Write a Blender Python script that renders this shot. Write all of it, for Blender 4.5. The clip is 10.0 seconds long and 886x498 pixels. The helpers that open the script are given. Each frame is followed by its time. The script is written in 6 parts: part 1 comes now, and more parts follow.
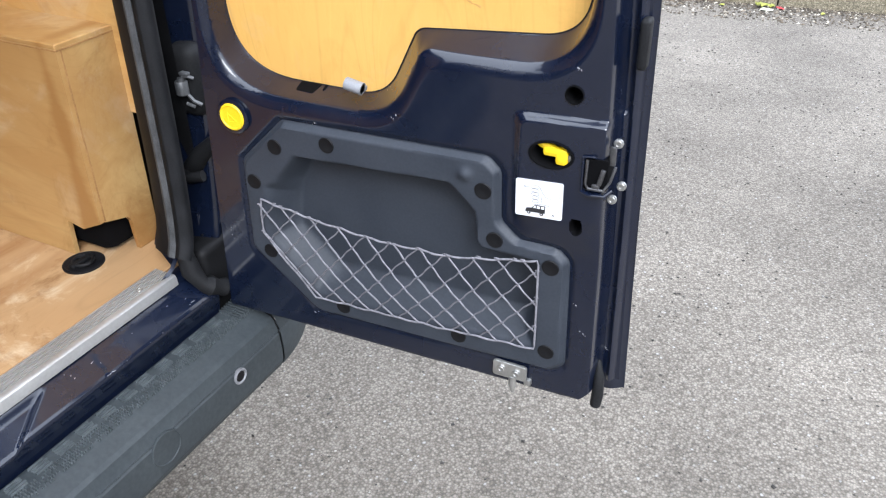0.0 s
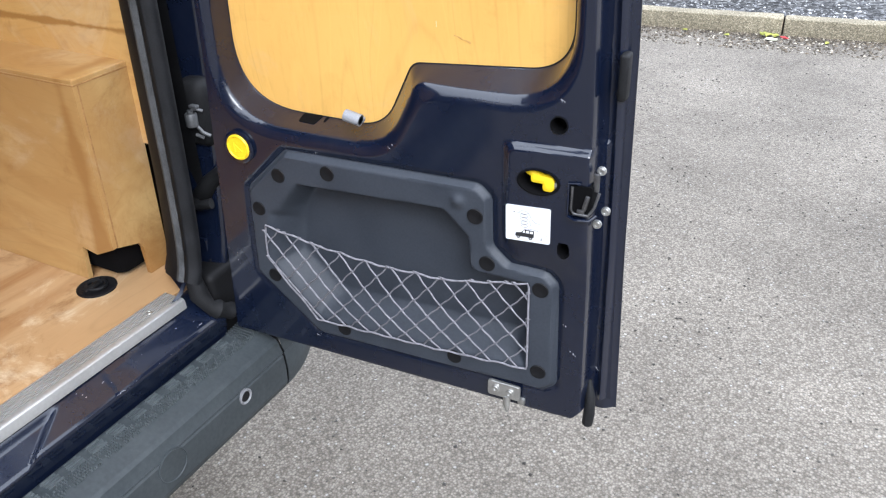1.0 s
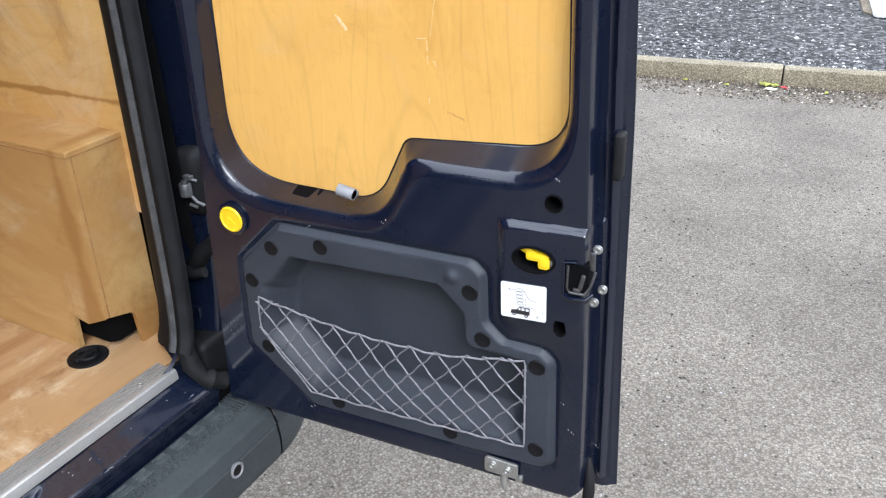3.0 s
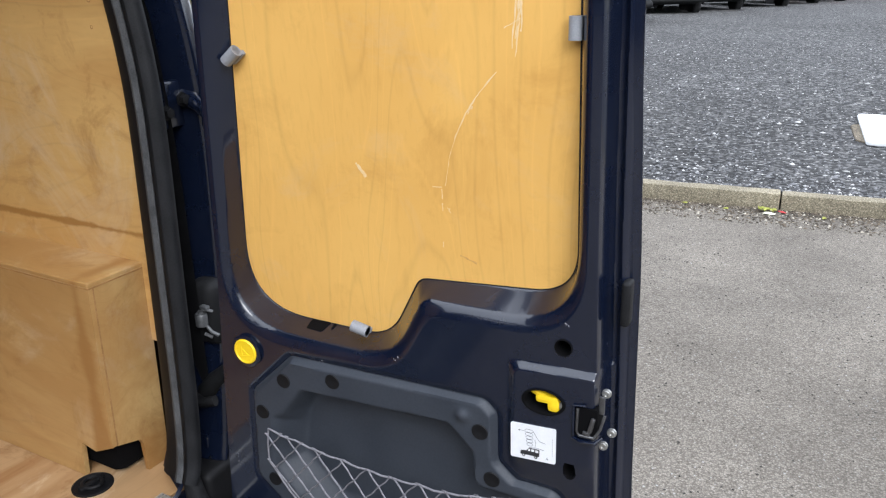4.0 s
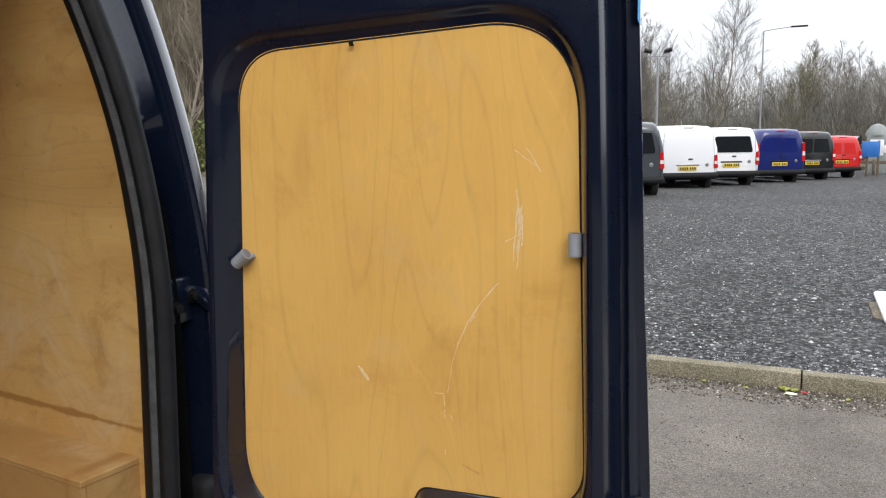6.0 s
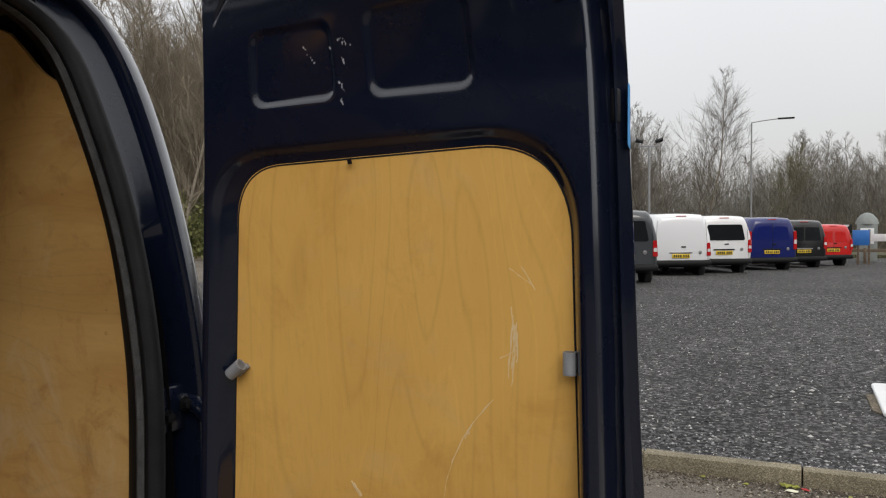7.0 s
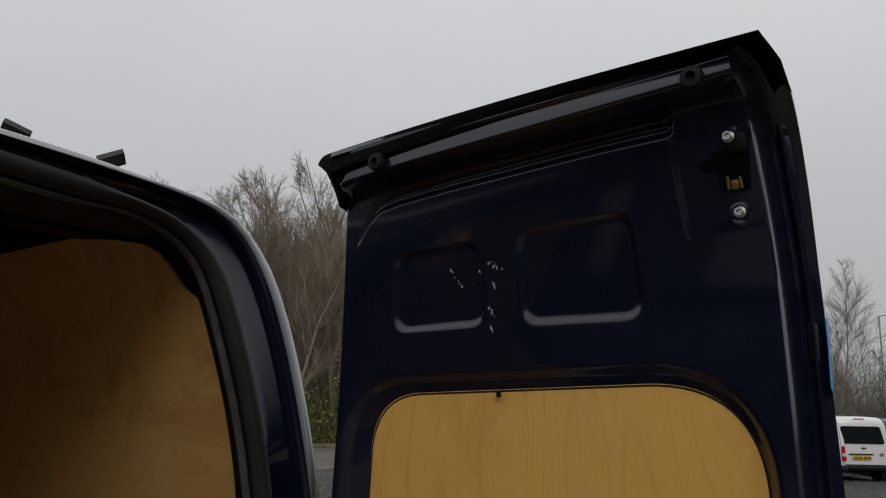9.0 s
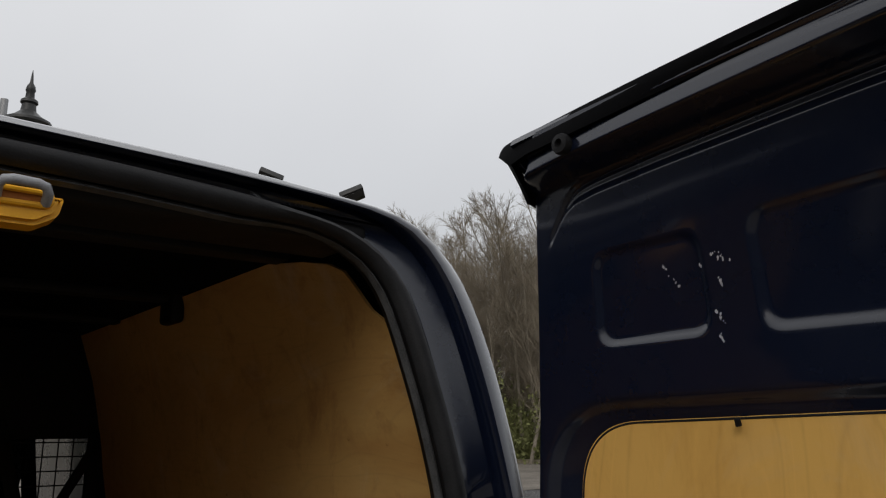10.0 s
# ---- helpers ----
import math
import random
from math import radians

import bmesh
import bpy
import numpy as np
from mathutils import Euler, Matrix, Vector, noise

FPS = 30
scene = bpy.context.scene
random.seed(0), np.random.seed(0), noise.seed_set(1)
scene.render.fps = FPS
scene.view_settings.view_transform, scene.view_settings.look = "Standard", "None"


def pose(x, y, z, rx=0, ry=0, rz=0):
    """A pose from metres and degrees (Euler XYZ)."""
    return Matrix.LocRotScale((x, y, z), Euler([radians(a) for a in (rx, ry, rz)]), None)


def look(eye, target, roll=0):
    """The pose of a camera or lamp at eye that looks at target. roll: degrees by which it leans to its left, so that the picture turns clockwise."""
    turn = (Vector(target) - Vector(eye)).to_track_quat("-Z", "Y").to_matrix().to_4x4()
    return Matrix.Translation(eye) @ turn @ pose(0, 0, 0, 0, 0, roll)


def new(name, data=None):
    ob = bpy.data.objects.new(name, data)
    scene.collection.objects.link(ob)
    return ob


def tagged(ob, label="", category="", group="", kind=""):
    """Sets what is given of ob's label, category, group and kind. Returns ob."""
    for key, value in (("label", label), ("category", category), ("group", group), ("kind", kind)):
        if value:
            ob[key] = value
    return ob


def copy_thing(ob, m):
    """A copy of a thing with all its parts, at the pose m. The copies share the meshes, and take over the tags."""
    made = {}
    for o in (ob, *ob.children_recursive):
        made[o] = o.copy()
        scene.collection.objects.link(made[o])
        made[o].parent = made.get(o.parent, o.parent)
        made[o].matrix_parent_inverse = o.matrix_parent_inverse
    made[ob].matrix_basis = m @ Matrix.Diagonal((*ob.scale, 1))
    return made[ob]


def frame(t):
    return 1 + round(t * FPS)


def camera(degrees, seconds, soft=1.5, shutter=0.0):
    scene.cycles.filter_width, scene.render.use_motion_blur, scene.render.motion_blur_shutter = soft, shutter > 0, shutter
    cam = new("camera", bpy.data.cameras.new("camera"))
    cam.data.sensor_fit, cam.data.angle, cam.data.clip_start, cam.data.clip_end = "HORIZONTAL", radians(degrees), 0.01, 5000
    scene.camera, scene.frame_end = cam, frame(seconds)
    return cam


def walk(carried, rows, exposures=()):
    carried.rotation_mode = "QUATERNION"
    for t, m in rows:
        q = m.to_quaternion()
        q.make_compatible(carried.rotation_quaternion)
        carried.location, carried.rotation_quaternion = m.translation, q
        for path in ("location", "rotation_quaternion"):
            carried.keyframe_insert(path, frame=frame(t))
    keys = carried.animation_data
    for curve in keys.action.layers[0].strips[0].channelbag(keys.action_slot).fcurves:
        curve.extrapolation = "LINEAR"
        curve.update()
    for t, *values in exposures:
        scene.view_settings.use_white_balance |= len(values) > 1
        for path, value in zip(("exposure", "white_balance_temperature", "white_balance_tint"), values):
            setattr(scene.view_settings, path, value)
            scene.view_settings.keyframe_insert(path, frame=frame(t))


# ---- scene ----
cam = camera(57.9, 10.0, 1.2)
PATH = [
    (0, (0.816, -0.893, 1.374), (0.109, 0.633, 0.292), -1.4),
    (0.5, (0.857, -0.926, 1.391), (0.126, 0.612, 0.342), -1.6),
    (1, (0.861, -0.923, 1.394), (0.108, 0.623, 0.373), -2.1),
    (1.5, (0.867, -0.898, 1.398), (0.09, 0.657, 0.41), -2.4),
    (2, (0.87, -0.881, 1.4), (0.085, 0.676, 0.421), -2.7),
    (2.2, (0.868, -0.877, 1.4), (0.091, 0.686, 0.424), -2.5),
    (3.3, (0.855, -0.883, 1.445), (0.067, 0.739, 0.579), -2.0),
    (3.5, (0.854, -0.89, 1.457), (0.057, 0.761, 0.657), -1.8),
    (4, (0.851, -0.896, 1.478), (0.025, 0.793, 0.797), -1.3),
    (4.5, (0.852, -0.893, 1.491), (0.003, 0.818, 0.897), -1.2),
    (5, (0.856, -0.887, 1.505), (-0.013, 0.846, 1.011), -1.2),
    (5.5, (0.857, -0.884, 1.524), (-0.018, 0.872, 1.132), -1.1),
    (5.7, (0.86, -0.871, 1.525), (-0.034, 0.884, 1.177), -0.8),
    (7, (0.864, -0.876, 1.569), (-0.034, 0.909, 1.496), -0.4),
    (7.5, (0.87, -0.881, 1.588), (-0.049, 0.894, 1.652), -0.1),
    (8, (0.88, -0.894, 1.612), (-0.082, 0.843, 1.846), 0.3),
    (8.5, (0.849, -0.876, 1.629), (-0.137, 0.823, 2.006), 0.8),
    (9, (0.769, -0.827, 1.628), (-0.336, 0.794, 2.019), 1.1),
    (9.5, (0.718, -0.765, 1.628), (-0.606, 0.674, 2.044), 1.1),
    (10, (0.696, -0.669, 1.646), (-0.828, 0.556, 2.067), 0.2),
]
EXPOSURES = [(0.0, 1.86, 5720, 10), (2.0, 1.74, 5720, 10), (3.5, 1.52, 5780, 10), (4.5, 1.2, 5900, 10), (5.5, 1.12, 6000, 10), (7.0, 0.14, 6600, 10), (7.5, 0.08, 6600, 10), (8.5, -0.46, 6600, 10), (9.0, -0.6, 6550, 10), (9.5, -0.4, 6500, 10), (10.0, -0.3, 6500, 10)]
walk(cam, [(t, look(eye, target, roll)) for t, eye, target, roll in PATH], EXPOSURES)

# ---------------------------------------------------------------- light
world = bpy.data.worlds.new("overcast_sky")
scene.world = world
world.use_nodes = True
wn, wl = world.node_tree.nodes, world.node_tree.links
wn.clear()
sky = wn.new("ShaderNodeTexSky")
sky.sky_type, sky.sun_disc = "NISHITA", False
sky.sun_elevation, sky.sun_rotation = radians(37), radians(139)
sky.dust_density, sky.air_density = 4.0, 1.0
sky_bg = wn.new("ShaderNodeBackground")
sky_bg.inputs["Strength"].default_value = 0.02
wl.new(sky.outputs["Color"], sky_bg.inputs["Color"])
# cloud deck: brighter towards the zenith, with soft drifts
tc = wn.new("ShaderNodeTexCoord")
sep = wn.new("ShaderNodeSeparateXYZ")
wl.new(tc.outputs["Generated"], sep.inputs[0])
ramp = wn.new("ShaderNodeValToRGB")
ramp.color_ramp.elements[0].position, ramp.color_ramp.elements[0].color = 0.0, (0.515, 0.515, 0.52, 1)
ramp.color_ramp.elements[1].position, ramp.color_ramp.elements[1].color = 1.0, (1.36, 1.36, 1.37, 1)
mid = ramp.color_ramp.elements.new(0.35)
mid.color = (0.79, 0.792, 0.80, 1)
wl.new(sep.outputs["Z"], ramp.inputs[0])
drift = wn.new("ShaderNodeTexNoise")
drift.inputs["Scale"].default_value, drift.inputs["Detail"].default_value = 1.6, 5
wl.new(tc.outputs["Generated"], drift.inputs["Vector"])
drift_map = wn.new("ShaderNodeMapRange")
drift_map.inputs["To Min"].default_value, drift_map.inputs["To Max"].default_value = 0.88, 1.12
wl.new(drift.outputs["Fac"], drift_map.inputs["Value"])
cloud_bg = wn.new("ShaderNodeBackground")
wl.new(ramp.outputs["Color"], cloud_bg.inputs["Color"])
wl.new(drift_map.outputs["Result"], cloud_bg.inputs["Strength"])
add = wn.new("ShaderNodeAddShader")
wl.new(sky_bg.outputs[0], add.inputs[0])
wl.new(cloud_bg.outputs[0], add.inputs[1])
wout = wn.new("ShaderNodeOutputWorld")
wl.new(add.outputs[0], wout.inputs["Surface"])

sun_data = bpy.data.lights.new("sun", "SUN")
sun_data.energy, sun_data.angle, sun_data.color = 0.72, radians(28), (1.0, 0.97, 0.92)
sun = new("sun", sun_data)
sun.matrix_world = look((5.6, -6.4, 6.4), (0, 0, 0))

# ---------------------------------------------------------------- materials
def shader(name, base=(0.5, 0.5, 0.5), rough=0.5, metal=0.0, coat=0.0, spec=0.5):
    m = bpy.data.materials.new(name)
    m.use_nodes = True
    b = m.node_tree.nodes["Principled BSDF"]
    b.inputs["Base Color"].default_value = (*base, 1)
    b.inputs["Roughness"].default_value = rough
    b.inputs["Metallic"].default_value = metal
    b.inputs["Coat Weight"].default_value = coat
    b.inputs["Coat Roughness"].default_value = 0.06
    b.inputs["Specular IOR Level"].default_value = spec
    return m


def node(m, kind, **values):
    n = m.node_tree.nodes.new(kind)
    for k, v in values.items():
        n.inputs[k.replace("_", " ")].default_value = v
    return n


def link(m, a, b):
    m.node_tree.links.new(a, b)


def coords(m, scale=(1, 1, 1), turn=(0, 0, 0)):
    c = node(m, "ShaderNodeTexCoord")
    mp = node(m, "ShaderNodeMapping")
    mp.inputs["Scale"].default_value = scale
    mp.inputs["Rotation"].default_value = turn
    link(m, c.outputs["Object"], mp.inputs["Vector"])
    return mp.outputs["Vector"]


def ramp_of(m, value, stops):
    r = node(m, "ShaderNodeValToRGB")
    e = r.color_ramp.elements
    e[0].position, e[0].color = stops[0][0], (*stops[0][1], 1)
    e[1].position, e[1].color = stops[-1][0], (*stops[-1][1], 1)
    for p, c in stops[1:-1]:
        e.new(p).color = (*c, 1)
    link(m, value, r.inputs[0])
    return r.outputs["Color"]


def mixed(m, fac, a, b, mode="MIX"):
    x = node(m, "ShaderNodeMix")
    x.data_type, x.blend_type = "RGBA", mode
    for sock, v in ((x.inputs[0], fac), (x.inputs[6], a), (x.inputs[7], b)):
        if isinstance(v, (int, float)):
            sock.default_value = v
        elif isinstance(v, tuple):
            sock.default_value = (*v, 1)
        else:
            link(m, v, sock)
    return x.outputs[2]


def noise_of(m, vec, scale, detail=4, rough=0.55, distort=0.0):
    n = node(m, "ShaderNodeTexNoise", Scale=scale, Detail=detail, Roughness=rough, Distortion=distort)
    if vec is not None:
        link(m, vec, n.inputs["Vector"])
    return n.outputs["Fac"]


def to_bump(m, height, strength=0.3, distance=0.002):
    b = node(m, "ShaderNodeBump", Strength=strength, Distance=distance)
    link(m, height, b.inputs["Height"])
    link(m, b.outputs["Normal"], m.node_tree.nodes["Principled BSDF"].inputs["Normal"])
    return b


def base_in(m):
    return m.node_tree.nodes["Principled BSDF"].inputs


def varied(name, dark, light, scale, rough=0.6, metal=0.0, coat=0.0, bump=0.2, dist=0.001, spec=0.5, rough_span=0.12):
    """A surface with grain and stains at two scales."""
    m = shader(name, dark, rough, metal, coat, spec)
    v = coords(m)
    big, fine = noise_of(m, v, scale, 5), noise_of(m, v, scale * 14, 3)
    both = mixed(m, 0.45, big, fine)
    link(m, ramp_of(m, both, [(0.35, dark), (0.65, light)]), base_in(m)["Base Color"])
    r = node(m, "ShaderNodeMapRange")
    r.inputs["To Min"].default_value, r.inputs["To Max"].default_value = max(0.02, rough - rough_span), min(1, rough + rough_span)
    link(m, big, r.inputs["Value"])
    link(m, r.outputs["Result"], base_in(m)["Roughness"])
    to_bump(m, fine, bump, dist)
    return m


def plywood(name, tint, grain_axis="z", worn=0.3, streak=None, rough=0.36, spec=0.45):
    """Birch-faced plywood: long grain, cathedral figure, knots, scuffs and grime."""
    m = shader(name, tint, rough, 0, 0, spec)
    turn = {"z": (0, 0, 0), "x": (0, radians(90), 0), "y": (radians(90), 0, 0)}[grain_axis]
    v = coords(m, (1, 1, 1), turn)
    sq = node(m, "ShaderNodeMapping")
    sq.inputs["Scale"].default_value = (1, 1, 0.20)
    link(m, v, sq.inputs["Vector"])
    s = sq.outputs["Vector"]
    # growth rings: level lines of a smooth field drawn out along the grain
    field = noise_of(m, s, 5.5, 1.5, 0.45, 0.3)
    rings = node(m, "ShaderNodeMath")
    rings.operation = "MULTIPLY"
    rings.inputs[1].default_value = 26.0
    link(m, field, rings.inputs[0])
    fold = node(m, "ShaderNodeMath")
    fold.operation = "PINGPONG"
    fold.inputs[1].default_value = 1.0
    link(m, rings.outputs[0], fold.inputs[0])
    fine = noise_of(m, s, 120, 4, 0.6)
    soft = noise_of(m, v, 2.6, 4)
    lo, hi = tuple(c * 0.80 for c in tint), tuple(min(1, c * 1.1) for c in tint)
    fig = ramp_of(m, fold.outputs[0], [(0.0, lo), (0.16, tint), (0.9, tint), (1.0, hi)])
    fig = mixed(m, 0.42, tint, fig)
    pores = ramp_of(m, fine, [(0.30, (0.72, 0.68, 0.6)), (0.5, (1, 1, 1))])
    col = mixed(m, 0.2, fig, mixed(m, 1.0, fig, pores, "MULTIPLY"))
    patch = ramp_of(m, soft, [(0.25, (0.80, 0.72, 0.62)), (0.6, (1, 1, 1))])
    col = mixed(m, 0.75, col, mixed(m, 1.0, col, patch, "MULTIPLY"))
    grime = noise_of(m, v, 7.0, 6, 0.7, 0.6)
    gmask = ramp_of(m, grime, [(0.53, (0, 0, 0)), (0.70, (1, 1, 1))])
    gm = node(m, "ShaderNodeMath")
    gm.operation = "MULTIPLY"
    gm.inputs[1].default_value = worn
    link(m, gmask, gm.inputs[0])
    col = mixed(m, gm.outputs[0], col, tuple(c * f for c, f in zip(tint, (0.55, 0.45, 0.36))))
    pale = noise_of(m, v, 4.0, 6, 0.75, 1.2)
    pmask = ramp_of(m, pale, [(0.53, (0, 0, 0)), (0.66, (1, 1, 1))])
    pm = node(m, "ShaderNodeMath")
    pm.operation = "MULTIPLY"
    pm.inputs[1].default_value = 0.5 * worn
    link(m, pmask, pm.inputs[0])
    col = mixed(m, pm.outputs[0], col, (0.62, 0.50, 0.34))
    # soaked-in brown stains, drawn out down the board
    soak = noise_of(m, s, 3.4, 5, 0.62, 0.8)
    smask = ramp_of(m, soak, [(0.50, (0, 0, 0)), (0.62, (1, 1, 1))])
    sm = node(m, "ShaderNodeMath")
    sm.operation = "MULTIPLY"
    sm.inputs[1].default_value = max(0.0, worn - 0.2) * 0.75
    link(m, smask, sm.inputs[0])
    col = mixed(m, sm.outputs[0], col, tuple(c * f for c, f in zip(tint, (0.62, 0.46, 0.32))))
    # one old spill or scuffed line across the board
    if streak:
        axis, at, wide, shade = streak
        raw = node(m, "ShaderNodeTexCoord")
        xyz = node(m, "ShaderNodeSeparateXYZ")
        link(m, raw.outputs["Object"], xyz.inputs[0])
        off = node(m, "ShaderNodeMath")
        off.operation = "SUBTRACT"
        off.inputs[1].default_value = at
        link(m, xyz.outputs[axis], off.inputs[0])
        far = node(m, "ShaderNodeMath")
        far.operation = "ABSOLUTE"
        link(m, off.outputs[0], far.inputs[0])
        near = node(m, "ShaderNodeMapRange")
        near.inputs["From Min"].default_value, near.inputs["From Max"].default_value = wide, 0.0
        near.inputs["To Min"].default_value, near.inputs["To Max"].default_value = 0.0, 0.42
        link(m, far.outputs[0], near.inputs["Value"])
        both = node(m, "ShaderNodeMath")
        link(m, near.outputs["Result"], both.inputs[0])
        link(m, noise_of(m, s if axis == "X" else v, 5.0 if axis == "X" else 11.0, 6, 0.68, 0.5), both.inputs[1])
        blot = ramp_of(m, both.outputs[0], [(0.60, (0, 0, 0)), (0.80, (0.85, 0.85, 0.85))])
        col = mixed(m, blot, col, tuple(c * f for c, f in zip(tint, shade)))
    link(m, col, base_in(m)["Base Color"])
    to_bump(m, fine, 0.12, 0.0006)
    return m


def car_paint(name, colour, rough=0.22):
    """Clear-coated paint with fine flake, dust film and road grime."""
    m = shader(name, colour, rough, 0.0, 1.0, 0.18)
    base_in(m)["Coat Roughness"].default_value = 0.085
    base_in(m)["Coat IOR"].default_value = 1.52
    v = coords(m)
    dust, film = noise_of(m, v, 5.5, 6, 0.65), noise_of(m, v, 60, 3)
    mask = ramp_of(m, mixed(m, 0.3, dust, film), [(0.50, (0, 0, 0)), (0.78, (1, 1, 1))])
    dm = node(m, "ShaderNodeMath")
    dm.operation = "MULTIPLY"
    dm.inputs[1].default_value = 0.05
    link(m, mask, dm.inputs[0])
    link(m, mixed(m, dm.outputs[0], colour, tuple(0.6 * c + 0.12 for c in colour)), base_in(m)["Base Color"])
    r = node(m, "ShaderNodeMapRange")
    r.inputs["To Min"].default_value, r.inputs["To Max"].default_value = rough * 0.7, rough * 1.8
    link(m, dust, r.inputs["Value"])
    link(m, r.outputs["Result"], base_in(m)["Roughness"])
    to_bump(m, noise_of(m, v, 14, 2), 0.05, 0.0015)
    return m


def stony(name, dark, mid_c, light, size, white=0.0, rough=0.9, bump=0.8, dist=0.004, big=0.5, fleck=0.985):
    """Chippings: cells of mixed stone colours, with broad stains over them."""
    m = shader(name, mid_c, rough, 0, 0, 0.35)
    v = coords(m)
    vo = node(m, "ShaderNodeTexVoronoi", Scale=1.0 / size, Randomness=1.0)
    link(m, v, vo.inputs["Vector"])
    sepc = node(m, "ShaderNodeSeparateColor")
    link(m, vo.outputs["Color"], sepc.inputs[0])
    stops = [(0.0, dark), (0.55, mid_c), (0.93, light)]
    if white > 0:
        stops += [(fleck, light), (1.0, (white, white, white * 0.97))]
    col = ramp_of(m, sepc.outputs[0], stops)
    wide = noise_of(m, v, big, 6, 0.62)
    col = mixed(m, 1.0, col, ramp_of(m, wide, [(0.32, (0.64, 0.62, 0.60)), (0.68, (1.20, 1.18, 1.15))]), "MULTIPLY")
    gap = ramp_of(m, vo.outputs["Distance"], [(0.25, (1, 1, 1)), (0.75, (0.45, 0.45, 0.45))])
    col = mixed(m, 0.8, col, mixed(m, 1.0, col, gap, "MULTIPLY"))
    link(m, col, base_in(m)["Base Color"])
    inv = node(m, "ShaderNodeMath")
    inv.operation = "SUBTRACT"
    inv.inputs[0].default_value = 1.0
    link(m, vo.outputs["Distance"], inv.inputs[1])
    mixh = mixed(m, 0.35, inv.outputs[0], noise_of(m, v, 0.35 / size, 3))
    to_bump(m, mixh, bump, dist)
    return m


NAVY = car_paint("navy_paint", (0.0042, 0.0072, 0.0190))
BLACK_SATIN = varied("black_satin", (0.004, 0.004, 0.0045), (0.009, 0.009, 0.010), 20, 0.6, spec=0.22)
GLASS_DARK = shader("tinted_glass", (0.012, 0.014, 0.016), 0.06, 0, 0, 0.6)
DARK_STEEL = varied("greased_steel", (0.06, 0.06, 0.062), (0.20, 0.20, 0.205), 60, 0.42, 0.8)
RUBBER = varied("rubber", (0.006, 0.006, 0.007), (0.016, 0.0165, 0.0175), 30, 0.62, bump=0.4, spec=0.2)
SEAL_RUBBER = varied("seal_rubber", (0.006, 0.0065, 0.0075), (0.015, 0.0155, 0.0175), 30, 0.52, bump=0.3, spec=0.24)
SEAL_FACE = varied("seal_face", (0.025, 0.027, 0.029), (0.085, 0.088, 0.092), 45, 0.75, bump=0.8, dist=0.002)
TRIM_GREY = varied("trim_grey", (0.022, 0.0275, 0.038), (0.034, 0.0405, 0.053), 18, 0.58, bump=0.35, dist=0.0004)
BUMPER_GREY = varied("bumper_grey", (0.020, 0.026, 0.030), (0.042, 0.050, 0.054), 9, 0.62, bump=0.4, dist=0.0006)
CAP_BLACK = varied("cap_black", (0.003, 0.003, 0.004), (0.007, 0.007, 0.008), 40, 0.6, spec=0.25)
CORD = varied("cord", (0.12, 0.118, 0.135), (0.29, 0.285, 0.31), 120, 0.8, bump=0.5)
YELLOW = varied("yellow_plastic", (0.80, 0.55, 0.005), (0.90, 0.63, 0.01), 30, 0.4, bump=0.1)
AMBER = varied("amber_plastic", (0.72, 0.34, 0.008), (0.80, 0.40, 0.012), 25, 0.42, bump=0.1)
LABEL_WHITE = varied("label_white", (0.72, 0.73, 0.76), (0.80, 0.81, 0.83), 40, 0.45, bump=0.02)
# near-black colour that stands in for the shade inside openings and hollows
SHADE_BLACK = shader("cavity_shade_black", (0.0025, 0.0025, 0.003), 0.9, 0, 0, 0.1)
BRASS_DULL = varied("dull_brass", (0.16, 0.12, 0.035), (0.26, 0.20, 0.07), 45, 0.5, 0.6)
INK = shader("ink", (0.02, 0.02, 0.022), 0.6)
INK_GREY = shader("ink_grey", (0.16, 0.16, 0.17), 0.6)
STEEL = varied("zinc_steel", (0.42, 0.42, 0.41), (0.62, 0.62, 0.60), 45, 0.38, 0.9, bump=0.3)
ALU = varied("aluminium", (0.50, 0.50, 0.49), (0.60, 0.60, 0.59), 12, 0.42, 0.75, bump=0.06, dist=0.0004)
CLIP_GREY = varied("clip_grey", (0.20, 0.21, 0.23), (0.29, 0.30, 0.32), 40, 0.45)
PLY_DOOR = plywood("door_plywood", (0.745, 0.446, 0.124), "z", 0.30, None, 0.5, 0.08)
PLY_WALL = plywood("wall_plywood", (0.59, 0.372, 0.135), "x", 0.75, ("Z", 1.049, 0.009, (0.52, 0.40, 0.28)))
PLY_BOX = plywood("box_plywood", (0.49, 0.318, 0.128), "x", 0.95, ("X", -0.220, 0.032, (0.60, 0.46, 0.34)))
PLY_FLOOR = plywood("floor_plywood", (0.43, 0.274, 0.138), "y", 1.3)
PLY_EDGE = varied("ply_edge", (0.22, 0.11, 0.035), (0.42, 0.24, 0.09), 30, 0.8)
ASPHALT = stony("asphalt", (0.124, 0.110, 0.092), (0.184, 0.166, 0.142), (0.240, 0.220, 0.191), 0.0058, 0.32, 0.92, 0.55, 0.002, 0.9)
GRAVEL = stony("gravel", (0.014, 0.014, 0.0145), (0.053, 0.053, 0.054), (0.185, 0.187, 0.190), 0.030, 0.40, 0.9, 1.0, 0.018, 0.16, 0.972)
KERB = stony("kerb_concrete", (0.18, 0.160, 0.110), (0.285, 0.255, 0.182), (0.40, 0.36, 0.265), 0.006, 0.0, 0.9, 0.4, 0.002, 3.0)

# ---------------------------------------------------------------- building helpers
def thing(name, label, category, group="", m=None, kind=""):
    ob = new(name)
    ob.empty_display_size = 0.1
    if m is not None:
        ob.matrix_world = m
    return tagged(ob, label, category, group, kind)


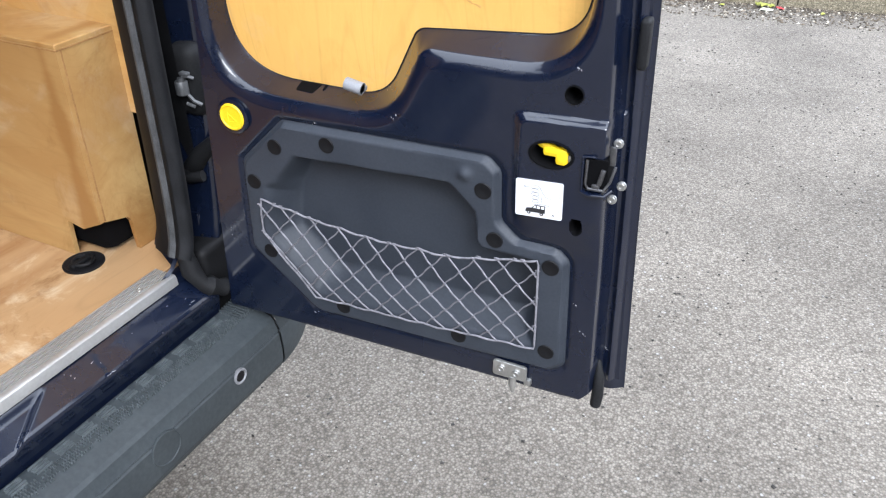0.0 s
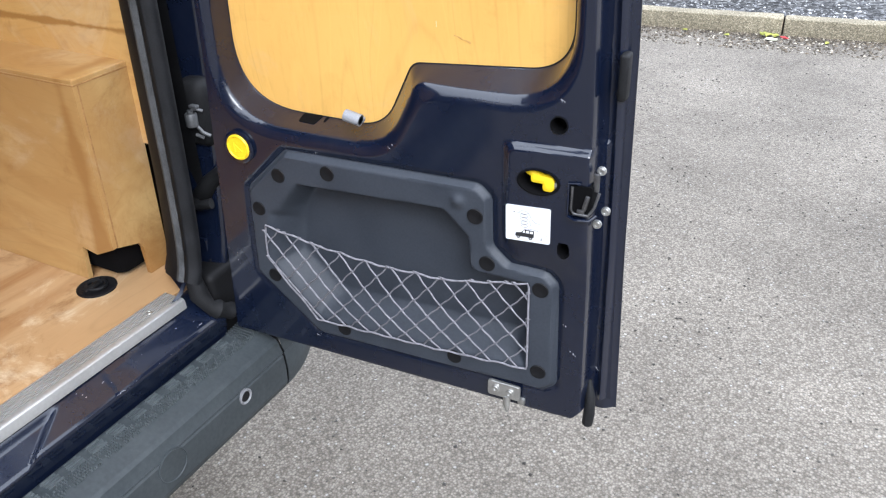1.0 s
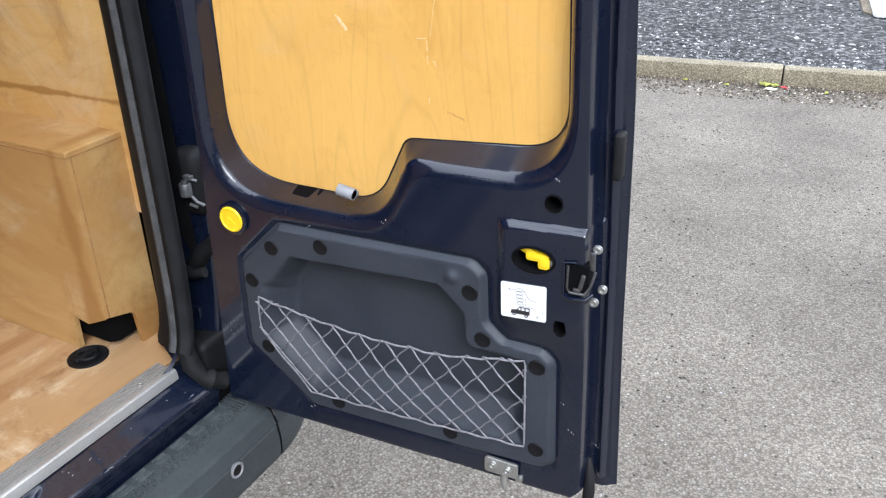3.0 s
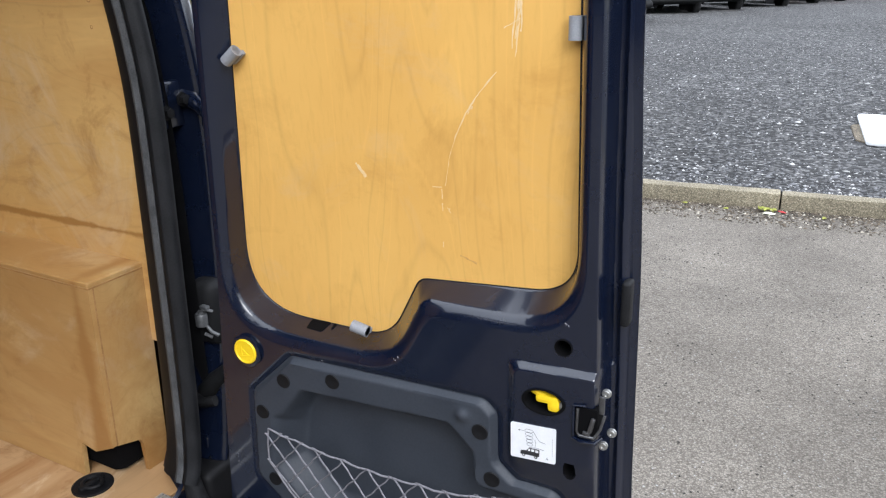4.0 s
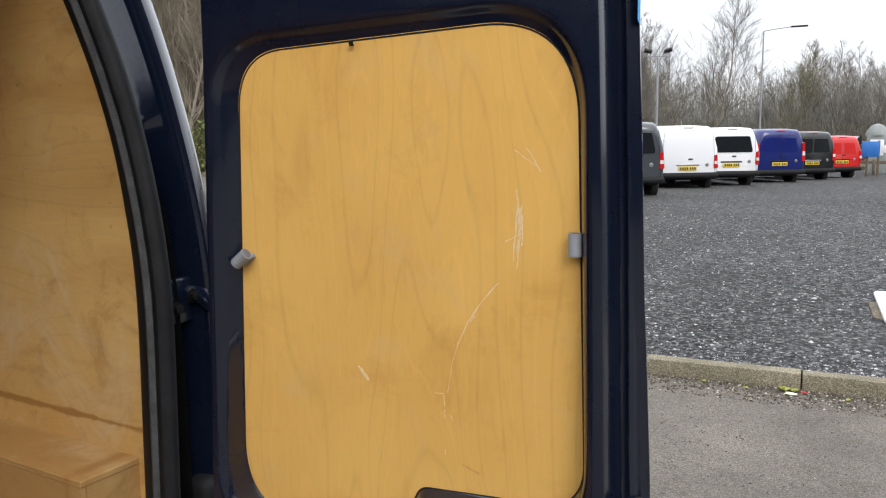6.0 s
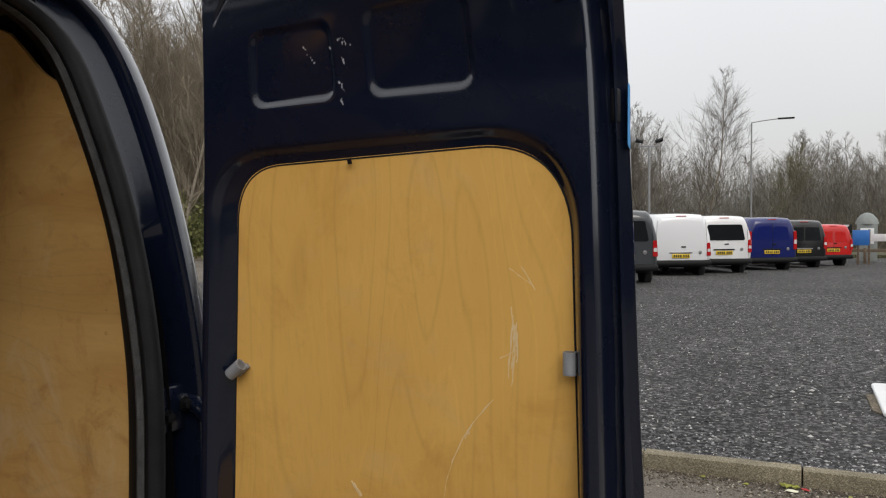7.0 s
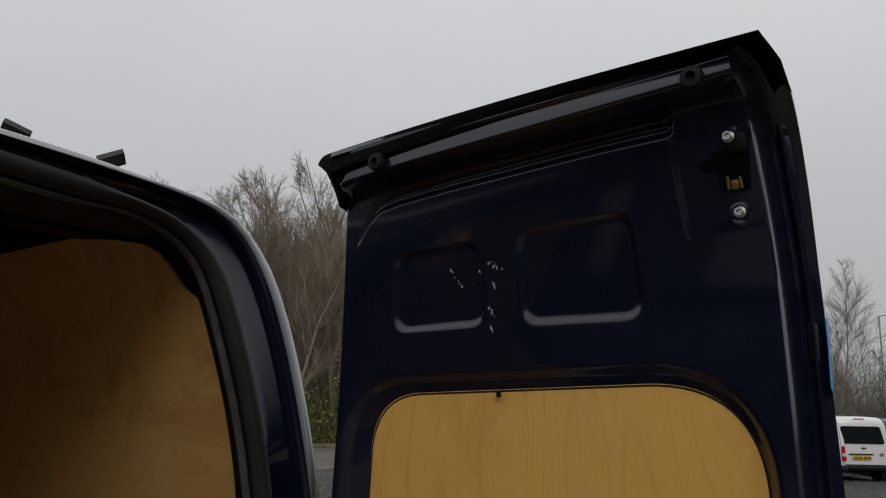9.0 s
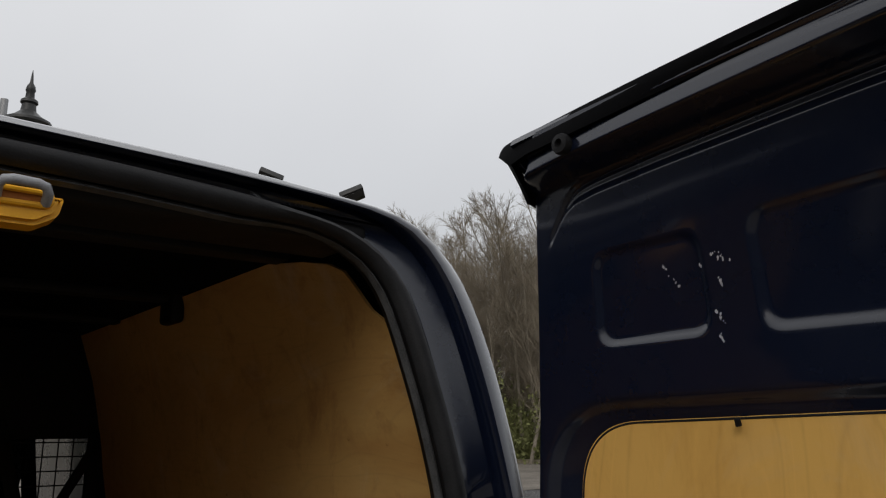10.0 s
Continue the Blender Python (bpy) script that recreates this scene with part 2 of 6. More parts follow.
def part(name, bm, material, parent, label="", smooth=True, sharp=38):
    me = bpy.data.meshes.new(name)
    bm.to_mesh(me)
    bm.free()
    me.materials.append(material)
    if smooth:
        me.polygons.foreach_set("use_smooth", [True] * len(me.polygons))
        me.set_sharp_from_angle(angle=radians(sharp))
    ob = new(name, me)
    ob.parent = parent
    return tagged(ob, label) if label else ob


def again(ob, m):
    """One more object on the same mesh, under the same parent."""
    c = ob.copy()
    scene.collection.objects.link(c)
    c.matrix_basis = m
    return c


def from_lists(verts, faces):
    bm = bmesh.new()
    vs = [bm.verts.new(v) for v in verts]
    for f in faces:
        if len(set(f)) > 2:
            bm.faces.new([vs[i] for i in f])
    return bm


def box(size, at=(0, 0, 0), bevel=0.0, seg=2, turn=None, bm=None):
    bm = bm or bmesh.new()
    r = bmesh.ops.create_cube(bm, size=1)
    vs = r["verts"]
    bmesh.ops.scale(bm, vec=size, verts=vs)
    if bevel:
        es = list({e for v in vs for e in v.link_edges})
        out = bmesh.ops.bevel(bm, geom=es, offset=bevel, segments=seg, affect="EDGES", profile=0.5)
        vs = list({v for f in out["faces"] for v in f.verts} | {v for v in vs if v.is_valid})
    if turn is not None:
        bmesh.ops.transform(bm, matrix=turn, verts=vs)
    bmesh.ops.translate(bm, vec=at, verts=vs)
    return bm


def tube(points, radius, n=8, bm=None, cap=True):
    """A round bar along points; radius may be a list."""
    bm = bm or bmesh.new()
    pts = [Vector(p) for p in points]
    rad = radius if isinstance(radius, (list, tuple)) else [radius] * len(pts)
    rings, side = [], None
    for i, p in enumerate(pts):
        d = (pts[min(i + 1, len(pts) - 1)] - pts[max(i - 1, 0)]).normalized()
        if side is None:
            side = d.orthogonal().normalized()
        side = (side - d * side.dot(d)).normalized()
        up = d.cross(side)
        rings.append([bm.verts.new(p + (side * math.cos(a) + up * math.sin(a)) * rad[i]) for a in (2 * math.pi * k / n for k in range(n))])
    for a, b in zip(rings, rings[1:]):
        for k in range(n):
            bm.faces.new((a[k], a[(k + 1) % n], b[(k + 1) % n], b[k]))
    if cap:
        bm.faces.new(rings[0][::-1])
        bm.faces.new(rings[-1])
    return bm


def lathe(profile, n=24, m=None, bm=None, open_start=False):
    """A turned shape from (radius, height) pairs round z."""
    bm = bm or bmesh.new()
    made, rings = [], []
    for r, z in profile:
        ring = [bm.verts.new((r * math.cos(2 * math.pi * k / n), r * math.sin(2 * math.pi * k / n), z)) for k in range(n)]
        rings.append(ring)
        made += ring
    for a, b in zip(rings, rings[1:]):
        for k in range(n):
            bm.faces.new((a[k], a[(k + 1) % n], b[(k + 1) % n], b[k]))
    if not open_start:
        bm.faces.new(rings[0][::-1])
    bm.faces.new(rings[-1])
    if m is not None:
        bmesh.ops.transform(bm, matrix=m, verts=made)
    return bm


def fillet(corners, steps=7):
    """A closed outline from corners (u, v, radius)."""
    out, n = [], len(corners)
    for i, (u, v, r) in enumerate(corners):
        c = np.array((u, v), float)
        a = np.array(corners[i - 1][:2], float) - c
        b = np.array(corners[(i + 1) % n][:2], float) - c
        la, lb = np.linalg.norm(a), np.linalg.norm(b)
        a, b = a / la, b / lb
        half = math.acos(max(-1, min(1, float(a @ b)))) / 2
        t = min(r / math.tan(half), 0.49 * la, 0.49 * lb) if r > 0 else 0
        if t < 1e-6:
            out.append(tuple(c))
            continue
        p, q = c + a * t, c + b * t
        for k in range(steps + 1):
            s = k / steps
            out.append(tuple((1 - s) ** 2 * p + 2 * s * (1 - s) * c + s * s * q))
    return out


def outline_distance(x, z, poly):
    """Signed distance to a closed outline, minus inside."""
    P = np.array(poly)
    Q = np.roll(P, -1, axis=0)
    best = np.full(x.shape, 1e9)
    inside = np.zeros(x.shape, bool)
    for (ax, az), (bx, bz) in zip(P, Q):
        dx, dz = bx - ax, bz - az
        ll = dx * dx + dz * dz
        if ll < 1e-14:
            continue
        s = np.clip(((x - ax) * dx + (z - az) * dz) / ll, 0, 1)
        best = np.minimum(best, (x - ax - s * dx) ** 2 + (z - az - s * dz) ** 2)
        cross = ((az > z) != (bz > z)) & (x < dx * (z - az) / (dz if abs(dz) > 1e-12 else 1e-12) + ax)
        inside ^= cross
    d = np.sqrt(best)
    return np.where(inside, -d, d)


def smooth01(a):
    a = np.clip(a, 0, 1)
    return a * a * (3 - 2 * a)


def share(x, z, outer, inner):
    """0 outside the outer outline, 1 inside the inner one, straight between."""
    do, di = outline_distance(x, z, outer), outline_distance(x, z, inner)
    return np.where(di <= 0, 1.0, np.where(do >= 0, 0.0, -do / np.maximum(-do + di, 1e-9)))


def between(x, z, outer, inner):
    return smooth01(share(x, z, outer, inner))


def sheet(X, Y, Z, keep=None):
    """A surface from grids of coordinates."""
    nz, nx = X.shape
    bm = bmesh.new()
    vs = [bm.verts.new((float(a), float(b), float(c))) for a, b, c in zip(X.ravel(), Y.ravel(), Z.ravel())]
    for j in range(nz - 1):
        for i in range(nx - 1):
            if keep is None or keep[j, i]:
                k = j * nx + i
                bm.faces.new((vs[k], vs[k + 1], vs[k + nx + 1], vs[k + nx]))
    if keep is not None:
        bmesh.ops.delete(bm, geom=[v for v in bm.verts if not v.link_faces], context="VERTS")
    return bm


def slab(outline, at, thick, axis="y", bevel=0.0):
    """A flat plate with the given outline, lying across an axis."""
    bm = bmesh.new()
    put = {"y": lambda u, v, w: (u, w, v), "z": lambda u, v, w: (u, v, w), "x": lambda u, v, w: (w, u, v)}[axis]
    lo = [bm.verts.new(put(u, v, at)) for u, v in outline]
    hi = [bm.verts.new(put(u, v, at + thick)) for u, v in outline]
    bm.faces.new(lo)
    bm.faces.new(hi[::-1])
    n = len(lo)
    for i in range(n):
        bm.faces.new((lo[i], hi[i], hi[(i + 1) % n], lo[(i + 1) % n]))
    bmesh.ops.recalc_face_normals(bm, faces=bm.faces)
    if bevel:
        rim = [e for e in bm.edges if len(e.link_faces) == 2 and any(len(f.verts) > 4 for f in e.link_faces)]
        bmesh.ops.bevel(bm, geom=rim, offset=bevel, segments=2, affect="EDGES")
    return bm


def interp(v, xs, ys):
    return np.interp(v, xs, ys)

# ---------------------------------------------------------------- the open rear door
# door axes: x from the hinge to the free edge, y away from the load side, z up
door = thing("rear_door", "dark navy steel van door standing open, boarded window, grey storage tray", "van door")
LEFT_Z, LEFT_X = (0.52, 0.80, 1.05, 1.40, 1.65, 1.93, 1.965, 1.99), (-0.032, -0.012, 0.006, 0.018, 0.028, 0.031, 0.042, 0.054)
FACE_Z, FACE_X = (0.52, 0.80, 1.00, 1.16, 1.43, 1.63, 1.80, 1.90, 1.99), (0.636, 0.631, 0.626, 0.621, 0.615, 0.609, 0.602, 0.596, 0.588)
EDGE_Z, EDGE_X = (0.49, 0.80, 1.10, 1.24, 1.33, 1.495, 1.66, 1.78, 1.884, 1.947, 1.969, 1.99), (0.675, 0.664, 0.658, 0.651, 0.646, 0.640, 0.633, 0.630, 0.630, 0.631, 0.627, 0.616)
WINDOW = fillet([(0.0337, 0.9498, 0.110), (0.2973, 0.9424, 0.072), (0.3527, 1.0486, 0.024), (0.5858, 1.0633, 0.065), (0.5809, 1.6605, 0.115), (0.0939, 1.6429, 0.085)], 16)
RAMP = fillet([(0.034, 0.936, 0.110), (0.322, 0.931, 0.085), (0.376, 1.036, 0.024), (0.597, 1.028, 0.100), (0.587, 1.673, 0.125), (0.063, 1.657, 0.100)], 16)
CROWN = fillet([(0.018, 0.918, 0.120), (0.334, 0.912, 0.090), (0.390, 1.016, 0.040), (0.611, 1.009, 0.115), (0.598, 1.687, 0.135), (0.046, 1.671, 0.110)], 16)
TRIM_OUT = fillet([(0.146, 0.900, 0.012), (0.470, 0.901, 0.020), (0.487, 0.884, 0.016), (0.488, 0.808, 0.025), (0.515, 0.783, 0.02), (0.572, 0.781, 0.016), (0.589, 0.765, 0.016), (0.593, 0.582, 0.018), (0.572, 0.568, 0.015), (0.173, 0.564, 0.03), (0.057, 0.664, 0.025), (0.065, 0.824, 0.025)])
TRAY_OUT = fillet([(0.118, 0.800, 0.012), (0.162, 0.852, 0.012), (0.417, 0.858, 0.012), (0.458, 0.818, 0.012), (0.461, 0.764, 0.012), (0.551, 0.762, 0.008), (0.552, 0.604, 0.01), (0.172, 0.596, 0.015), (0.088, 0.690, 0.015), (0.098, 0.790, 0.015)])
TRAY_IN = fillet([(0.150, 0.790, 0.012), (0.178, 0.836, 0.012), (0.408, 0.844, 0.012), (0.440, 0.808, 0.012), (0.445, 0.748, 0.012), (0.538, 0.746, 0.008), (0.538, 0.650, 0.02), (0.205, 0.646, 0.02), (0.134, 0.712, 0.02)])
LATCH_BAY = fillet([(0.506, 0.770, 0.012), (0.646, 0.770, 0.012), (0.646, 0.979, 0.005), (0.506, 0.975, 0.012)])
LATCH_BAY_IN = fillet([(0.517, 0.840, 0.010), (0.620, 0.840, 0.010), (0.626, 0.970, 0.004), (0.519, 0.966, 0.010)])
PRESS_A = fillet([(0.128, 1.722, 0.024), (0.272, 1.727, 0.022), (0.266, 1.832, 0.026), (0.126, 1.828, 0.026)])
PRESS_B = fillet([(0.318, 1.725, 0.024), (0.470, 1.726, 0.024), (0.464, 1.846, 0.028), (0.312, 1.838, 0.028)])


def inset(poly, d):
    c = np.mean(poly, axis=0)
    return [tuple(c + (np.array(p) - c) * (1 - d / max(1e-6, np.linalg.norm(np.array(p) - c)))) for p in poly]


def head_fall(u, z):
    """The head drops a little towards the hinge."""
    return (0.003 + 0.016 * np.exp(-u / 0.12)) * np.clip((z - 1.85) / 0.13, 0, 1) + 0.008 * (1 - np.exp(-u / 0.1)) * np.clip((z - 1.955) / 0.03, 0, 1)


def twist(x, z):
    """The head of the door comes forward towards its free corner."""
    return -0.046 * smooth01((z - 1.72) / 0.25) * x / 0.6


def head_line(x):
    """Height of the folded line under the head."""
    xs, zs = (0.0, 0.05, 0.07, 0.082, 0.102, 0.138, 0.226, 0.359, 0.439, 0.513, 0.65), (1.80, 1.815, 1.850, 1.871, 1.889, 1.895, 1.901, 1.908, 1.912, 1.914, 1.919)
    return sum(np.interp(x + d, xs, zs) for d in (-0.012, -0.008, -0.004, 0, 0.004, 0.008, 0.012)) / 7


def ramp01(a):
    """A straight ramp with softened ends."""
    return sum(np.clip(a + d, 0, 1) for d in (-0.12, -0.06, 0, 0.06, 0.12)) / 5


def board_y(z):
    """The board over the window leans in towards its head."""
    return 0.045 - 0.055 * (z - 1.06)


def door_surface(x, z):
    """Depth of the pressed inner panel behind its main face."""
    face, left = interp(z, FACE_Z, FACE_X), interp(z, LEFT_Z, LEFT_X)
    y = twist(x, z) + 0.045 * smooth01((x - face + 0.001) / 0.010)
    y += -0.006 * np.exp(-((x - face - 0.020) / 0.0035) ** 2) + 0.004 * smooth01((x - face - 0.024) / 0.004)
    y += 0.030 * (1 - smooth01((x - left) / 0.014))
    y += 0.018 * (1 - smooth01((z - 0.510) / 0.014))
    # window reveal: a rolled crown, then a flat slope down to the board
    y += 0.009 * share(x, z, CROWN, RAMP) ** 2 + (board_y(z) - 0.0085) * share(x, z, RAMP, WINDOW) + 0.010 * np.clip(-outline_distance(x, z, WINDOW) / 0.012, 0, 1)
    # shallow field under the trim and the latch bay
    y += 0.004 * between(x, z, fillet([(0.140, 0.912, 0.02), (0.480, 0.912, 0.03), (0.500, 0.885, 0.02), (0.500, 0.815, 0.03), (0.53, 0.795, 0.02), (0.585, 0.79, 0.02), (0.603, 0.77, 0.02), (0.604, 0.57, 0.02), (0.575, 0.555, 0.02), (0.165, 0.552, 0.03), (0.045, 0.655, 0.03), (0.052, 0.83, 0.03)]), TRIM_OUT)
    y += -0.010 * between(x, z, LATCH_BAY, LATCH_BAY_IN)
    # two pressings in the upper field
    y += 0.0042 * between(x, z, PRESS_A, inset(PRESS_A, 0.011)) + 0.0042 * between(x, z, PRESS_B, inset(PRESS_B, 0.011))
    # head of the door: bead, hollow, buffer face
    head = head_line(x)
    gone = (1 - smooth01((x - 0.510) / 0.010)) * smooth01((x - 0.062) / 0.012)
    gap = 0.0095 * smooth01((x - 0.065) / 0.06)
    tip = 0.30 + 0.20 * x / 0.6
    y += gone * tip * (0.0085 * ramp01((z - head + 0.002) / 0.0085) + 0.0040 * ramp01((z - head - gap - 0.003) / 0.0040)) * (1 - smooth01((z - head - gap - 0.008) / 0.008))
    low, top = 1.928 + 0.043 * x, 1.948 + 0.045 * x
    y += -0.040 * smooth01((z - low + 0.016) / 0.016) * smooth01((x - left) / 0.04)
    y += (0.09 + 0.14 * x / 0.6) * np.clip(z - low - 0.001, 0, 0.018) * smooth01((x - left - 0.02) / 0.02)
    y += -0.004 * smooth01((z - top) / 0.006)
    # fold beside the lock
    y += 0.002 * smooth01((x - 0.512 - 0.10 * (1.88 - z)) / 0.006) * smooth01((z - 1.80) / 0.03) * smooth01((1.915 - z) / 0.008)
    return y


def build_inner_panel():
    zs = np.concatenate((np.linspace(0.510, 0.90, 98)[:-1], np.linspace(0.90, 1.12, 104)[:-1], np.linspace(1.12, 1.70, 210), np.linspace(1.704, 1.830, 40), np.linspace(1.8312, 1.982, 170)))
    us = np.concatenate((np.linspace(0, 0.045, 12)[:-1], np.linspace(0.045, 0.90, 300)[:-1], np.linspace(0.90, 1.0, 44)))
    U, Z = np.meshgrid(us, zs)
    Lx, Ex, Fx = interp(Z, LEFT_Z, LEFT_X), interp(Z, EDGE_Z, EDGE_X) - 0.004, interp(Z, FACE_Z, FACE_X)
    X = np.where(U < 0.94, Lx + U / 0.94 * (Fx - Lx), Fx + (U - 0.94) / 0.06 * (Ex - Fx))
    # lower edge: shallow lobes round the bottom catch
    lift = 0.012 * np.exp(-((X - 0.485) / 0.03) ** 2) - 0.004 * np.exp(-((X - 0.43) / 0.03) ** 2)
    Z = Z + lift * np.clip(1 - (Z - 0.510) / 0.045, 0, 1)
    # rows follow the folded line, corner rounded at the foot
    near = np.minimum(np.clip((Z - 1.715) / 0.165, 0, 1), np.clip((1.982 - Z) / 0.072, 0, 1))
    Z = Z + (head_line(X) - 1.900) * near
    Z = Z + 0.030 * np.clip((X - 0.585) / 0.05, 0, 1) ** 2.5 * np.clip(1 - (Z - 0.510) / 0.05, 0, 1)
    Y = door_surface(X, Z)
    Z = Z - head_fall(U, Z)
    inside = outline_distance(X, Z, WINDOW)
    holes = np.minimum.reduce([inside + 0.012, outline_distance(X, Z, TRAY_OUT) + 0.005,
                               np.hypot(X - 0.582, Z - 1.005) - 0.0118,
                               (np.hypot((X - 0.560) / 0.027, (Z - 0.926) / 0.0173) - 1) * 0.0173,
                               (np.hypot((X - 0.598) / 0.0088, (Z - 0.828) / 0.0132) - 1) * 0.0088])
    c = (holes[:-1, :-1] + holes[1:, :-1] + holes[:-1, 1:] + holes[1:, 1:]) / 4
    return sheet(X, Y, Z, c > 0)


part("inner_panel", build_inner_panel(), NAVY, door)


def skin_y(z):
    return 0.074 - 0.112 * np.clip((z - 1.80) / 0.188, 0, 1) ** 3.6


def build_outer_skin():
    zs = np.concatenate((np.linspace(0.504, 1.70, 30), np.linspace(1.72, 1.988, 28)))
    us = np.concatenate((np.linspace(0, 0.95, 34), np.linspace(0.955, 1.0, 10)))
    U, Z = np.meshgrid(us, zs)
    Lx, Ex = interp(Z, LEFT_Z, LEFT_X) - 0.004, interp(Z, EDGE_Z, EDGE_X)
    X = Lx + U * (Ex - Lx)
    Y = skin_y(Z) + twist(X, Z) + 0.012 * np.cos((U - 0.5) * math.pi) - 0.004 + 0.012 * smooth01((U - 0.965) / 0.035)
    Z = Z - head_fall(U, Z)
    bm = sheet(X, Y, Z)
    geom = bm.faces[:]
    bmesh.ops.reverse_faces(bm, faces=geom)
    bmesh.ops.solidify(bm, geom=geom, thickness=0.008)
    return bm


part("outer_skin", build_outer_skin(), NAVY, door)

def leaned(bm):
    for v in bm.verts:
        v.co.y += float(board_y(v.co.z))
    return bm


part("window_board", leaned(slab(inset(WINDOW, -0.004), 0.0, 0.009, "y")), PLY_DOOR, door, "varnished birch plywood board over the window")

# bead of black sealant round the board
def ring(poly, y, r, n=6):
    P = [(u, y, v) for u, v in poly]
    return tube(P + [P[0], P[1]], r, n, cap=False)


part("window_gasket", leaned(ring(WINDOW, 0.0006, 0.0015, 6)), RUBBER, door, "black rubber gasket")


# ---- storage tray with its net
def build_trim():
    xs, zs = np.linspace(0.045, 0.605, 190), np.linspace(0.555, 0.910, 130)
    X, Z = np.meshgrid(xs, zs)
    d = outline_distance(X, Z, TRIM_OUT)
    edge = 0.003
    keep = d <= edge
    gz, gx = np.gradient(d, zs, xs)
    pull = np.where(d > edge, d - edge, 0.0) / np.maximum(gx ** 2 + gz ** 2, 0.25)
    X, Z = X - gx * pull, Z - gz * pull
    d = np.minimum(d, edge)
    Y = -0.007 + 0.010 * smooth01((d + 0.006) / 0.007) + 0.046 * between(X, Z, TRAY_OUT, TRAY_IN)
    Y += -0.006 * np.exp(-(((X - 0.440) ** 2 + (Z - 0.874) ** 2) / 0.009 ** 2))
    return sheet(X, Y, Z, (keep[:-1, :-1] | keep[1:, 1:] | keep[1:, :-1] | keep[:-1, 1:]))


tray = part("storage_tray", build_trim(), TRIM_GREY, door, "grey moulded plastic storage tray")
FACE = Matrix.Rotation(radians(90), 4, "X")
CAPS = [(0.132, 0.860), (0.224, 0.879), (0.084, 0.793), (0.095, 0.667), (0.224, 0.589), (0.428, 0.592), (0.568, 0.605), (0.567, 0.754), (0.485, 0.780), (0.467, 0.854)]
plug = None
for u, v in CAPS:
    m = Matrix.Translation((u, -0.0065, v)) @ FACE
    if plug is None:
        plug = part("fixing_cap", lathe([(0.0125, -0.002), (0.0125, 0.0012), (0.0115, 0.0022), (0.004, 0.0012), (0.0005, 0.0008)], 24), CAP_BLACK, tray, "black plastic cap")
        plug.matrix_basis = m
    else:
        again(plug, m)


def net_edge(x):
    """Upper and lower edge of the net."""
    return np.interp(x, (0.093, 0.20, 0.30, 0.42, 0.549), (0.764, 0.746, 0.736, 0.737, 0.762)), np.interp(x, (0.086, 0.174, 0.38, 0.552), (0.704, 0.597, 0.600, 0.607))


def build_net():
    rnd = random.Random(5)
    bm = bmesh.new()

    def sag(x, z):
        hi, lo = net_edge(x)
        f = max(0.0, min(1.0, (z - lo) / max(0.02, hi - lo)))
        g = max(0.0, min(1.0, (x - 0.088) / 0.46))
        return -0.009 - 0.010 * math.sin(math.pi * f) * math.sin(math.pi * g)

    rim = [(x, net_edge(x)[0]) for x in np.linspace(0.093, 0.549, 36)] + [(0.551, z) for z in np.linspace(0.755, 0.612, 10)]
    rim += [(x, net_edge(x)[1]) for x in np.linspace(0.550, 0.174, 30)] + [(x, net_edge(x)[1]) for x in np.linspace(0.165, 0.088, 9)] + [(0.089, 0.735)]
    P = [(x, sag(x, z) - 0.001 + 0.0008 * math.sin(90 * x), z + 0.0012 * math.sin(140 * x)) for x, z in rim]
    tube(P + [P[0]], 0.0016, 6, bm, cap=False)
    cross = bmesh.new()
    step = 0.0445
    for sign, r, into, wave in ((1, 0.0014, bm, 0.0008), (-1, 0.0013, cross, 0.0012)):
        for k in range(-14, 26):
            c = 0.10 + k * step
            run = []
            for i in range(120):
                z = 0.780 - i * 0.0017
                x = c + sign * -1.0 * (z - 0.74) * 0.92 + wave * math.sin((z + 0.01 * k) * 2 * math.pi / 0.0225 + k)
                hi, lo = net_edge(x)
                if 0.088 < x < 0.551 and lo - 0.001 < z < hi + 0.001:
                    run.append((x, sag(x, z) + (0.0006 if sign < 0 else -0.0006), z))
            if len(run) > 4:
                tube(run[::3] + [run[-1]], r, 5, into, cap=False)
                # the cord is looped once round the rim
                x, y, z = run[0]
                tube([(x - 0.003, y, z + 0.001), (x, y - 0.0025, z + 0.003), (x + 0.003, y, z + 0.001)], r, 5, into)
    for a in range(-14, 26):
        for b in range(-14, 26):
            x, z = 0.10 + (a + b) * step / 2, 0.74 + (a - b) * step / 1.84
            hi, lo = net_edge(x)
            if 0.092 < x < 0.547 and lo + 0.004 < z < hi - 0.004:
                box((0.0052, 0.0036, 0.0040), (x, sag(x, z) - 0.0006, z), 0.0012, 1, Matrix.Rotation(rnd.uniform(0, 1.5), 4, "Y"), cross)
    return bm, cross


net_light, net_dark = build_net()
net = part("storage_net", net_light, CORD, tray, "light grey knotted elastic net")
part("cross_cords", net_dark, varied("dark_cord", (0.085, 0.085, 0.096), (0.20, 0.196, 0.215), 120, 0.8, bump=0.5), net, "thin darker cross cords")

# ---- fittings
def disc_ring(at, r, depth, material, name, parent, label="", squash=1.0, corner=0.0):
    """A rolled rim with a dark cup behind it."""
    bm = lathe([(r * 1.16, 0.0), (r * 1.14, 0.0016), (r * 1.05, 0.0022), (r, 0.0012), (r * 0.96, -0.004), (r * 0.95, -depth), (0.001, -depth)], 28, open_start=True)
    bmesh.ops.scale(bm, vec=(1, squash, 1), verts=bm.verts)
    ob = part(name, bm, material, parent, label)
    ob.matrix_basis = Matrix.Translation(at) @ FACE
    return ob


